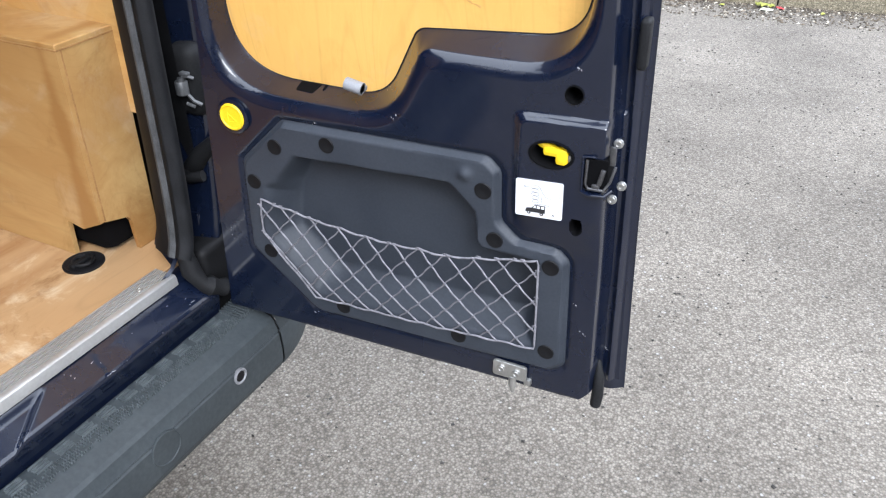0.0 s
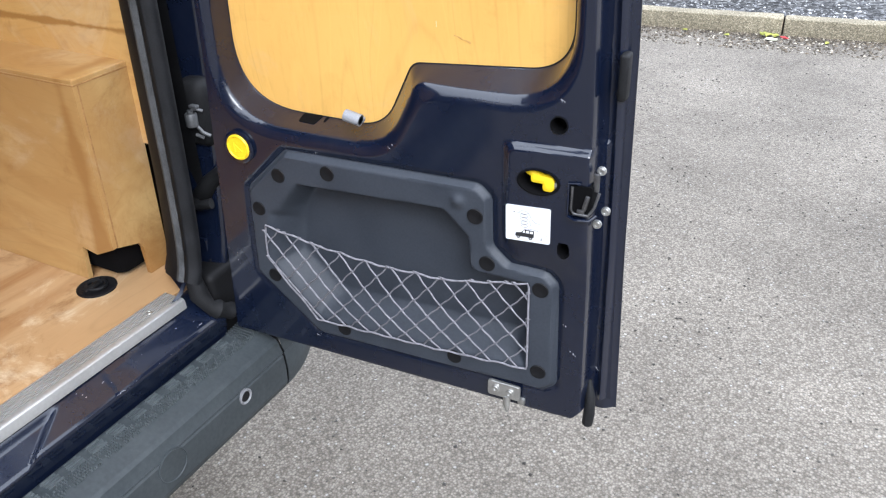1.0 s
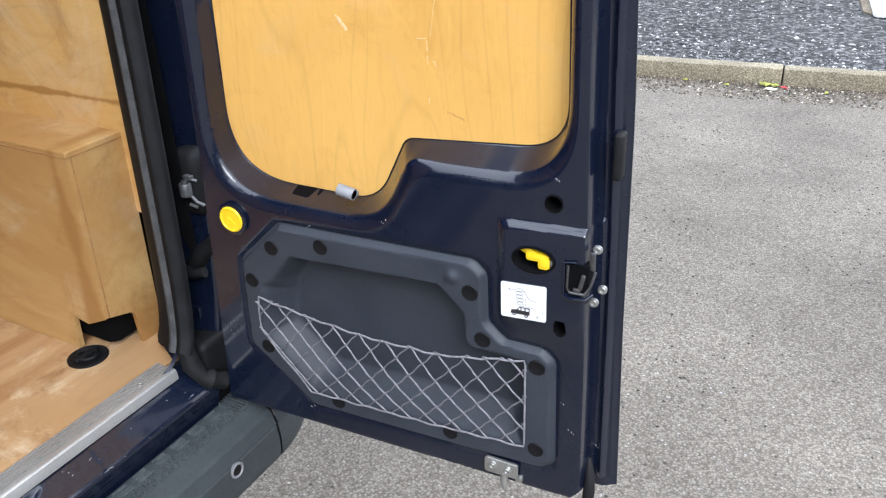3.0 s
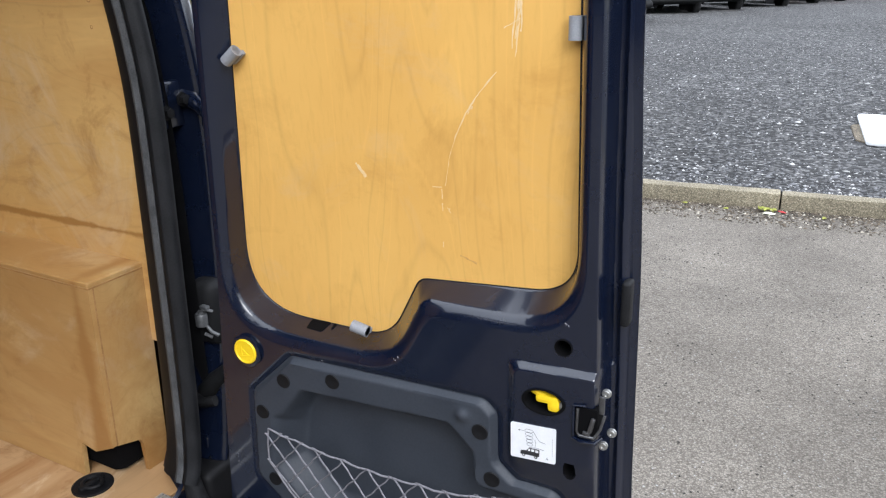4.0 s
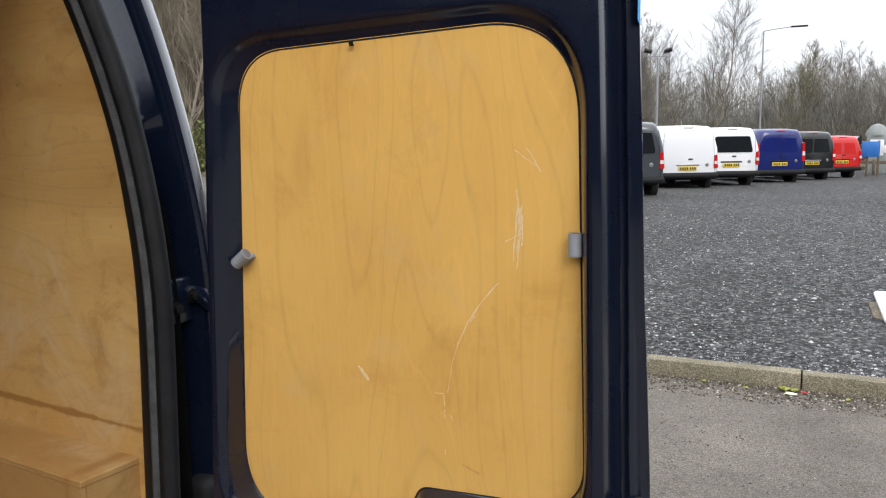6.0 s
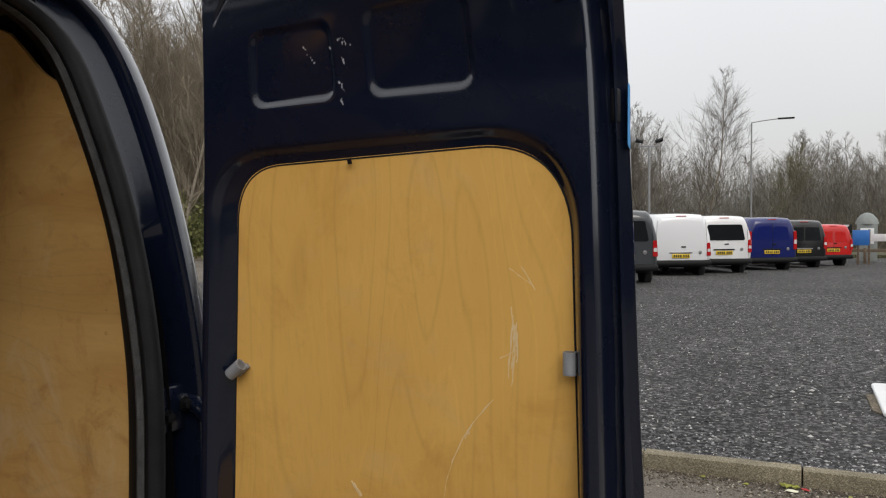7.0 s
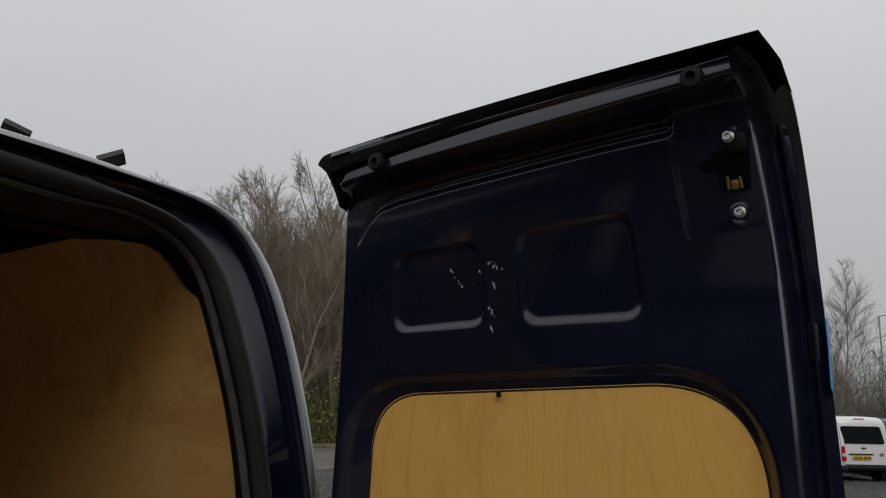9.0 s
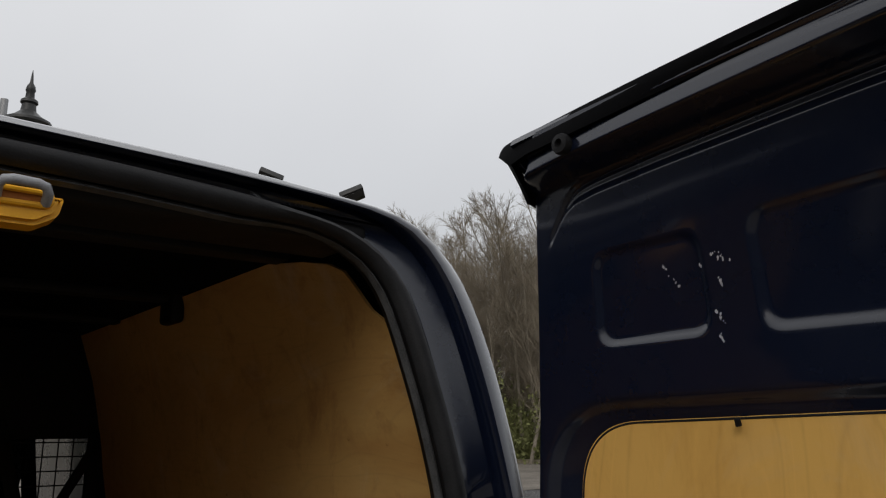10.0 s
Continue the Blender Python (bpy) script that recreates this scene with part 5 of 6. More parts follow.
for flip in (False, True):
    arch = thing("wheel_arch_box", "stained plywood box over the wheel arch, notched at floor", "wheel arch box", "plywood wheel boxes", VAN)
    build_arch(arch, flip)
vent = thing("floor_ring", "black plastic lashing ring cup sunk in the floor", "lashing ring", m=VAN @ pose(-0.253, -0.100, 0.6005))
part("cup", lathe([(0.036, -0.001), (0.036, 0.002), (0.033, 0.003), (0.030, 0.001), (0.018, 0.0008), (0.001, 0.0006)], 32), CAP_BLACK, vent)
part("ring", tube([(0.018 * math.cos(a), 0.018 * math.sin(a) * 0.9, 0.005) for a in np.linspace(0, 6.28, 22)], 0.0035, 8), BLACK_SATIN, vent)
part("bar", box((0.012, 0.05, 0.006), (-0.004, 0, 0.004), 0.002), BLACK_SATIN, vent)

# wheels, nose and belly that close the van ahead of the load space
TYRE = varied("tyre", (0.010, 0.010, 0.010), (0.022, 0.022, 0.022), 40, 0.85)
RIM = varied("wheel_rim", (0.22, 0.22, 0.23), (0.35, 0.35, 0.36), 20, 0.4, 0.7)
for x in (-0.80, -3.55):
    for s, y in ((1, 0.075), (-1, 2 * MIDDLE - 0.075)):
        at = Matrix.Translation((x, y, 0.32))
        wh = part("wheel", lathe([(0.20, -0.10), (0.29, -0.10), (0.318, -0.07), (0.322, 0.07), (0.29, 0.10), (0.20, 0.095)], 32, at @ SIDEWAYS @ FACE), TYRE, van)
        part("rim", lathe([(0.205, 0.03), (0.20, 0.07), (0.06, 0.055), (0.05, 0.07), (0.001, 0.07)], 24, at @ Matrix.Rotation(radians(-90 * s), 4, "X")), RIM, wh)
NOSE = [(-2.98, 1.935), (-3.10, 1.90), (-3.75, 1.25), (-3.95, 1.16), (-4.45, 0.98), (-4.58, 0.80), (-4.60, 0.45), (-4.50, 0.28), (-3.90, 0.26)]
X, Y, Z = extrude_y(NOSE, 2 * MIDDLE - 0.02, 0.02, 14)
plate("nose", X + 0.25 * (np.abs(Y - MIDDLE) / 0.62) ** 4 * (X < -3.9), Y, Z, NAVY, van)
part("windscreen", slab([(-3.16, 1.86), (-3.72, 1.30), (-3.735, 1.31), (-3.17, 1.875)], 2 * MIDDLE + 0.06, 1.08), GLASS_DARK, van)
for y in (0.02, 2 * MIDDLE - 0.02):
    part("nose_side", slab([(-3.85, 0.27), (-3.85, 1.19), (-3.95, 1.155), (-4.30, 1.03), (-4.35, 0.50), (-4.28, 0.30)], y - 0.004, 0.008), NAVY, van)

# bulkhead with wire mesh, and the cab beyond
bulk = thing("bulkhead", "black bulkhead frame with welded wire mesh", "bulkhead", m=VAN)
bm = bmesh.new()
for a, b in (((MIDDLE - 0.60, 0.6), (MIDDLE + 0.64, 1.15)),):
    box((0.012, b[0] - a[0], b[1] - a[1]), (-1.975, (a[0] + b[0]) / 2, (a[1] + b[1]) / 2), 0.003, bm=bm)
part("lower_panel", bm, BLACK_SATIN, bulk)
part("upper_panel", box((0.012, 1.2, 0.33), (-1.975, MIDDLE, 1.755), 0.003), BLACK_SATIN, bulk)
for y, w in ((-0.015, 0.07), (MIDDLE, 0.05), (2 * MIDDLE + 0.015, 0.07)):
    part("post", box((0.03, w, 0.50), (-1.97, y, 1.36), 0.006), BLACK_SATIN, bulk)
part("brace", box((0.02, 0.028, 0.36), (-1.965, -0.075, 1.48), 0.004, turn=Matrix.Rotation(radians(-28), 4, "X")), BLACK_SATIN, bulk)
part("brace", box((0.02, 0.040, 0.50), (-1.96, -0.235, 1.40), 0.004, turn=Matrix.Rotation(radians(16), 4, "X")), BLACK_SATIN, bulk)
bm = bmesh.new()
for y in np.arange(2 * MIDDLE + 0.06, -0.04, 0.042):
    tube([(-1.972, y, 1.14), (-1.972, y, 1.60)], 0.0022, 5, bm)
for z in np.arange(1.16, 1.60, 0.042):
    tube([(-1.969, 2 * MIDDLE + 0.05, z), (-1.969, -0.04, z)], 0.0022, 5, bm)
part("wire_mesh", bm, BLACK_SATIN, bulk)
cab = part("cab_shell", box((0.9, 1.34, 0.5), (-3.35, MIDDLE, 0.85), 0.05), BLACK_SATIN, van)
part("cab_roof", box((1.0, 1.2, 0.03), (-2.5, MIDDLE, 1.80), 0.01), BLACK_SATIN, van)
for y in (-0.02, 2 * MIDDLE + 0.02):
    part("windscreen_post", box((0.07, 0.05, 1.0), (-3.15, y, 1.40), 0.01, turn=Matrix.Rotation(radians(-38), 4, "Y")), BLACK_SATIN, van)
for y in (-0.25, 2 * MIDDLE + 0.25):
    seat = part("seat_back", box((0.14, 0.42, 0.62), (-2.45, y, 1.02), 0.05, 3), varied("seat_cloth", (0.012, 0.012, 0.014), (0.022, 0.022, 0.025), 60, 0.95), van)

# ---------------------------------------------------------------- ground
KERB_TURN = 2.5
KERB_AT = (0.65, 4.16)


def flat(name, corners, z, material, label, category="ground", cuts=0):
    bm = from_lists([(x, y, z) for x, y in corners], [tuple(range(len(corners)))])
    if cuts:
        bmesh.ops.subdivide_edges(bm, edges=bm.edges, cuts=cuts, use_grid_fill=True)
    ob = part(name, bm, material, None, smooth=False)
    return tagged(ob, label, category, kind="structure")


ground = flat("ground", [(-700, -700), (700, -700), (700, 35.74), (-14, 4.57), (-14, 700), (-700, 700)], 0.0, ASPHALT, "worn light grey asphalt yard with scattered grit", "ground")

RZ = Matrix.Rotation(radians(KERB_TURN), 4, "Z")
K = Matrix.Translation((*KERB_AT, 0)) @ RZ


def lie(y):
    """Level of the gravel yard, which falls away gently."""
    return np.interp(y, (0, 4, 14, 22, 25, 28, 34, 60, 400), (0.085, 0.085, 0.03, -0.14, -0.20, -0.28, -0.44, -0.44, -0.44))


ys = np.concatenate((np.linspace(0.10, 12, 60), np.linspace(12.5, 60, 40), [90, 150, 300, 600]))
xs = np.concatenate((np.linspace(-14.9, 16, 63), [25, 40, 80, 300, 600]))
XX, YY = np.meshgrid(xs, ys)
ZZ = (lie(YY) + 0.01) * smooth01((XX + 14.9) / 6) - 0.01 + 0.006 * np.sin(XX * 2.1 + 0.7 * YY) * np.sin(YY * 1.7) * (YY > 0.3)
W = sheet(XX, YY, ZZ)
yard = part("gravel_yard", W, GRAVEL, None, smooth=True)
yard.matrix_world = K
tagged(yard, "dark grey gravel yard strewn with pale stones", "gravel", kind="structure")

# kerb stones
def kerb_stone(seed, length):
    r = random.Random(seed)
    bm = box((length - 0.008, 0.105, 0.20), (0, 0.052, 0.0), 0.010, 2)
    bmesh.ops.subdivide_edges(bm, edges=[e for e in bm.edges if abs(e.verts[0].co.x - e.verts[1].co.x) > 0.5], cuts=14)
    for v in bm.verts:
        n = noise.noise(Vector((v.co.x * 9 + seed * 7, v.co.y * 20, v.co.z * 20)))
        v.co.y += 0.004 * n
        v.co.z += 0.004 * noise.noise(Vector((v.co.x * 7, seed, v.co.y * 15)))
    return bm


kerb = thing("kerb", "weathered concrete kerb stones with mossy joints", "kerb", m=K, kind="structure")
for k in range(-16, 12):
    s = part("kerb_stone", kerb_stone(k, 0.915), KERB, kerb)
    s.matrix_basis = pose(0.4575 + 0.915 * k + 0.003, random.uniform(-0.004, 0.004), 0.002 + random.uniform(-0.003, 0.003), random.uniform(-1, 1), 0, random.uniform(-0.3, 0.3))


# loose stones, joined
def stones(n, place, size, seed):
    r = random.Random(seed)
    verts, faces = [], []
    base = [(1, 0, 0), (0, 1, 0), (-1, 0, 0), (0, -1, 0), (0, 0, 0.8), (0, 0, -0.5)]
    tri = [(0, 1, 4), (1, 2, 4), (2, 3, 4), (3, 0, 4), (1, 0, 5), (2, 1, 5), (3, 2, 5), (0, 3, 5)]
    for _ in range(n):
        x, y, z = place(r)
        s = size(r)
        a, st = r.uniform(0, 6.3), r.uniform(0.6, 1.1)
        k = len(verts)
        for u, v, w in base:
            u, v, w = u * s * r.uniform(0.7, 1.2), v * s * st * r.uniform(0.7, 1.2), w * s * r.uniform(0.5, 0.9)
            verts.append((x + u * math.cos(a) - v * math.sin(a), y + u * math.sin(a) + v * math.cos(a), z + w))
        faces += [(p + k, q + k, t + k) for p, q, t in tri]
    me = bpy.data.meshes.new("stones")
    me.from_pydata(verts, [], faces)
    return me


def stone_material(name, dark, light, white):
    m = shader(name, dark, 0.85)
    g = node(m, "ShaderNodeNewGeometry")
    link(m, ramp_of(m, g.outputs["Random Per Island"], [(0.0, dark), (0.6, tuple((a + b) / 2 for a, b in zip(dark, light))), (0.85, light), (1.0, white)]), base_in(m)["Base Color"])
    to_bump(m, noise_of(m, coords(m), 90, 3), 0.5, 0.002)
    return m


STONE = stone_material("chippings", (0.028, 0.028, 0.031), (0.18, 0.182, 0.188), (0.52, 0.515, 0.50))
GRIT = stone_material("grit", (0.020, 0.018, 0.015), (0.085, 0.077, 0.066), (0.36, 0.34, 0.30))


def scattered(name, me, material, label, category, m=None):
    me.materials.append(material)
    ob = new(name, me)
    if m is not None:
        ob.matrix_world = m
    return tagged(ob, label, category, kind="stuff")


def on_yard(r):
    y = 0.12 + 9.5 * r.random() ** 1.8
    x = r.uniform(-2.2 - 0.25 * y, 2.6 + 0.15 * y)
    return x, y, float(lie(y)) + 0.004


scattered("loose_chippings", stones(24000, on_yard, lambda r: 0.006 + 0.011 * r.random() ** 2.6 + (0.016 if r.random() < 0.012 else 0), 21), STONE, "loose grey and pale stone chippings", "chippings", K)
DEBRIS = stone_material("debris", (0.022, 0.017, 0.011), (0.14, 0.112, 0.078), (0.50, 0.46, 0.38))
scattered("kerb_grit", stones(13000, lambda r: (r.uniform(-3, 3), -0.004 - 0.32 * r.random() ** 2.6, 0.002), lambda r: 0.0028 + 0.010 * r.random() ** 2.2, 22), DEBRIS, "band of dark grit and leaf litter along the kerb", "grit", K)
def on_asphalt(r):
    """Loose grit gathers in drifts."""
    while True:
        x, y = r.uniform(-1.2, 3.2), r.uniform(-0.6, 4.0)
        if noise.noise(Vector((x * 1.7, y * 2.4, 3.0))) + 0.35 * noise.noise(Vector((x * 9, y * 9, 1.0))) > r.uniform(-0.7, 0.5):
            return x, y, 0.001


scattered("yard_grit", stones(9000, on_asphalt, lambda r: 0.0016 + 0.0052 * r.random() ** 3.5, 23), GRIT, "loose dark grit on the asphalt", "grit")

# ---------------------------------------------------------------- parked vans
LAMP_RED = shader("red_lamp", (0.42, 0.010, 0.012), 0.15, 0, 0.5)
LAMP_CLEAR = shader("clear_lamp", (0.62, 0.62, 0.62), 0.15, 0, 0.5)
PLATE_YELLOW = varied("plate_yellow", (0.66, 0.46, 0.02), (0.74, 0.52, 0.03), 30, 0.45)
PLASTIC = varied("dark_plastic", (0.006, 0.0065, 0.007), (0.014, 0.0145, 0.015), 15, 0.65, spec=0.25)


def van_paint(name, c):
    return car_paint(name, c, 0.25)


def parked_van(at, turn, width, height, length, paint, label, rear_glass, split, lamp_z, lamp_h, bump, chrome):
    """A small panel van seen from its rear: shaped shell, lamps, bumper, wheels."""
    v = thing("parked_van", label, "van", "vans parked in a row", pose(*at, 0, 0, turn))
    w, h, L = width / 2, height, length
    # sections from the tail to the nose: (distance forward, roof height, half width at waist, half width at roof, floor)
    secs = [(0.00, h - 0.20, w - 0.15, w - 0.34, 0.42), (0.02, h - 0.12, w - 0.09, w - 0.29, 0.40), (0.06, h - 0.065, w - 0.05, w - 0.255, 0.39), (0.15, h - 0.020, w - 0.02, w - 0.22, 0.38), (0.28, h - 0.005, w - 0.006, w - 0.20, 0.37), (0.5, h, w, w - 0.19, 0.36), (L * 0.40, h + 0.01, w, w - 0.18, 0.24), (L * 0.60, h - 0.02, w, w - 0.18, 0.24), (L * 0.66, h - 0.10, w, w - 0.18, 0.24), (L * 0.80, h * 0.60, w - 0.02, w - 0.12, 0.24), (L * 0.96, h * 0.52, w - 0.08, w - 0.18, 0.24), (L, h * 0.36, w - 0.18, w - 0.26, 0.30)]
    rings = []
    for d, top, wm, wr, low in secs:
        half = [(0.0, low), (wm * 0.86, low), (wm * 0.97, low + 0.05), (wm, low + 0.25), (wm + 0.005, 0.50 * (low + top)), (wm - 0.01, low + (top - low) * 0.60), (wr + (wm - wr) * 0.45, low + (top - low) * 0.84), (wr, top - 0.05), (wr - 0.07, top - 0.008), (wr * 0.45, top + 0.012), (0.0, top + 0.018)]
        rings.append([(x, d, z) for x, z in half] + [(-x, d, z) for x, z in half[-2:0:-1]])
    n = len(rings[0])
    verts = [p for r in rings for p in r]
    faces = [(i * n + k, i * n + (k + 1) % n, (i + 1) * n + (k + 1) % n, (i + 1) * n + k) for i in range(len(rings) - 1) for k in range(n)]
    faces += [tuple(range(n))[::-1], tuple((len(rings) - 1) * n + k for k in range(n))]
    bm = from_lists(verts, faces)
    bmesh.ops.recalc_face_normals(bm, faces=bm.faces)
    body = part("body", bm, paint, v)
    tail = 0.0

    def tail_y(z):
        """Rear face leans forward above the waist."""
        return -0.012

    seam = bmesh.new()
    if split:
        box((0.008, 0.006, h - 0.62), (0, -0.002, 0.42 + (h - 0.62) / 2), bm=seam)
    box((2 * w - 0.34, 0.006, 0.007), (0, -0.002, 0.40), bm=seam)
    for s in (-1, 1):
        box((0.006, 0.006, h - 0.60), (s * (w - 0.16), -0.001, 0.42 + (h - 0.62) / 2), bm=seam, turn=Matrix.Rotation(radians(-4 * s), 4, "Y"))
    part("door_gap", seam, CAP_BLACK, body)
    if rear_glass == 1:
        part("rear_window", slab(fillet([(-w + 0.25, h * 0.60, 0.06), (w - 0.25, h * 0.60, 0.06), (w - 0.36, h * 0.86, 0.08), (-w + 0.36, h * 0.86, 0.08)]), -0.012, 0.02), GLASS_DARK, v)
    elif rear_glass == 2:
        for s in (-1, 1):
            o = fillet([(0.03, h * 0.60, 0.04), (w - 0.26, h * 0.60, 0.05), (w - 0.36, h * 0.86, 0.06), (0.03, h * 0.865, 0.04)])
            part("rear_window", slab([(s * a, b) for a, b in o][::s], -0.012, 0.02), GLASS_DARK, v)
    elif split:
        for s in (-1, 1):
            o = fillet([(0.05, h * 0.60, 0.05), (w - 0.28, h * 0.60, 0.05), (w - 0.38, h * 0.84, 0.06), (0.05, h * 0.85, 0.05)])
            part("blank_panel", slab([(s * a, b) for a, b in o][::s], -0.006, 0.02, "y", 0.004), paint, body)
    for s in (-1, 1):
        lp = part("tail_lamp", slab([(s * a, b) for a, b in fillet([(w - 0.17, lamp_z, 0.03), (w - 0.045, lamp_z, 0.03), (w - 0.075, lamp_z + lamp_h, 0.03), (w - 0.165, lamp_z + lamp_h * 0.94, 0.03)])][::s], -0.022, 0.16, "y", 0.008), LAMP_RED, v, "red tail lamp")
        part("reverse_lens", slab([(s * a, b) for a, b in fillet([(w - 0.155, lamp_z + lamp_h * 0.30, 0.01), (w - 0.065, lamp_z + lamp_h * 0.30, 0.01), (w - 0.070, lamp_z + lamp_h * 0.52, 0.01), (w - 0.150, lamp_z + lamp_h * 0.52, 0.01)])][::s], -0.028, 0.01), LAMP_CLEAR, lp)
    bp = box((2 * w - 0.06, 0.34, 0.17), (0, 0.11, 0.46), 0.07, 3)
    part("rear_bumper", bp, paint if bump == "body" else PLASTIC, v)
    part("under_tray", box((2 * w - 0.50, 0.9, 0.08), (0, 0.55, 0.37), 0.03), PLASTIC, v)
    plate_ob = part("number_plate", box((0.52, 0.012, 0.115), (-0.02, -0.020, 0.72 if lamp_z > 0.7 else 0.66), 0.008), PLATE_YELLOW, v, "yellow rear plate")
    pz = 0.72 if lamp_z > 0.7 else 0.66
    for k in range(7):
        part("plate_bar", box((0.040, 0.004, 0.070), (-0.215 + 0.062 * k + (0.03 if k > 3 else 0), -0.028, pz)), INK, plate_ob)
    part("plate_trim", box((0.66, 0.03, 0.035), (-0.02, -0.012, pz + 0.095), 0.01), PLASTIC if not chrome else RIM, v)
    part("door_handle", box((0.13, 0.03, 0.035), (0.06, -0.012, pz + 0.26), 0.01), PLASTIC if bump != "body" else paint, v)
    part("badge", lathe([(0.05, 0), (0.05, 0.006), (0.035, 0.010), (0.001, 0.010)], 18, Matrix.Translation((w - 0.36, -0.010, pz + 0.10)) @ FACE), RIM, v)
    part("brake_light", box((0.30, 0.02, 0.025), (0, 0.04, h - 0.055), 0.006), LAMP_RED, v)
    for s in (-1, 1):
        part("side_glass", slab(fillet([(L * 0.52, h * 0.58, 0.05), (L * 0.74, h * 0.58, 0.05), (L * 0.66, h * 0.84, 0.08), (L * 0.53, h * 0.86, 0.05)]), s * (w - 0.055) - 0.012, 0.024, "x"), GLASS_DARK, v)
        part("door_mirror", box((0.16, 0.10, 0.20), (s * (w + 0.08), L * 0.70, h * 0.60), 0.03), PLASTIC, v)
        for d in (0.72, L - 0.85):
            wh = part("wheel", lathe([(0.20, -0.10), (0.29, -0.10), (0.315, -0.07), (0.318, 0.07), (0.29, 0.10), (0.20, 0.095)], 28, Matrix.Translation((s * (w - 0.13), d, 0.315)) @ SIDEWAYS), TYRE, v)
            part("rim", lathe([(0.205, 0.03), (0.20, 0.07), (0.06, 0.055), (0.05, 0.07), (0.001, 0.07)], 20, Matrix.Translation((s * (w - 0.13), d, 0.315)) @ Matrix.Rotation(radians(90 * s), 4, "Y")), RIM, wh)
    return v


VW = {"grey": van_paint("grey_van_paint", (0.048, 0.054, 0.060)), "white": van_paint("white_van_paint", (0.78, 0.79, 0.81)), "cream": van_paint("cream_van_paint", (0.74, 0.745, 0.75)), "blue": van_paint("blue_van_paint", (0.005, 0.012, 0.115)), "black": van_paint("black_van_paint", (0.005, 0.0055, 0.0065)), "red": van_paint("red_van_paint", (0.52, 0.010, 0.008))}
parked_van((-3.84, 17.9, -0.06), 30, 1.79, 1.82, 4.4, VW["grey"], "dark grey small panel van with tinted rear glass", 2, True, 0.72, 0.40, "dark", False)
parked_van((-3.27, 22.3, -0.16), 31, 1.80, 1.84, 4.4, VW["white"], "white panel van with plain blanked tailgate", 0, False, 0.66, 0.38, "dark", True)
parked_van((-2.38, 24.4, -0.20), 32, 1.78, 1.82, 4.4, VW["cream"], "white panel van with one dark rear window", 1, False, 0.72, 0.40, "dark", False)
parked_van((-1.27, 27.3, -0.28), 33, 1.78, 1.84, 4.4, VW["blue"], "deep blue panel van with tall lamps", 0, True, 0.80, 0.62, "dark", False)
parked_van((-0.44, 30.3, -0.36), 33, 1.78, 1.82, 4.3, VW["black"], "black panel van with tinted rear glass", 2, True, 0.80, 0.45, "dark", True)
parked_van((0.46, 33.3, -0.42), 34, 1.68, 1.70, 4.0, VW["red"], "bright red small panel van with blanked doors", 0, True, 0.72, 0.42, "dark", False)

# ---------------------------------------------------------------- trees
BARK = varied("bark", (0.125, 0.106, 0.080), (0.26, 0.226, 0.176), 6, 0.9, bump=0.6, dist=0.01)
TWIG = varied("twigs", (0.085, 0.074, 0.058), (0.17, 0.150, 0.120), 3, 0.9)
TWIG_BROWN = varied("brown_twigs", (0.15, 0.124, 0.088), (0.27, 0.23, 0.172), 3, 0.9)
BUD = varied("budding_twigs", (0.095, 0.085, 0.05), (0.18, 0.165, 0.10), 3, 0.9)
IVY = varied("undergrowth", (0.07, 0.080, 0.022), (0.16, 0.165, 0.055), 4, 0.85)
SCRUB = varied("dry_scrub", (0.075, 0.064, 0.045), (0.145, 0.125, 0.090), 4, 0.9)


class Sticks:
    """Thin tapered bars gathered into one mesh."""

    def __init__(self):
        self.verts, self.faces = [], []

    def bar(self, a, b, ra, rb, n=3):
        d = (b - a)
        if d.length < 1e-5:
            return
        d.normalize()
        s = d.orthogonal().normalized()
        u = d.cross(s)
        k = len(self.verts)
        for p, r in ((a, ra), (b, rb)):
            for i in range(n):
                t = 2 * math.pi * i / n
                self.verts.append(tuple(p + s * (math.cos(t) * r) + u * (math.sin(t) * r)))
        for i in range(n):
            j = (i + 1) % n
            self.faces.append((k + i, k + j, k + n + j, k + n + i))

    def mesh(self, name, material):
        me = bpy.data.meshes.new(name)
        me.from_pydata(self.verts, [], self.faces)
        me.materials.append(material)
        return me


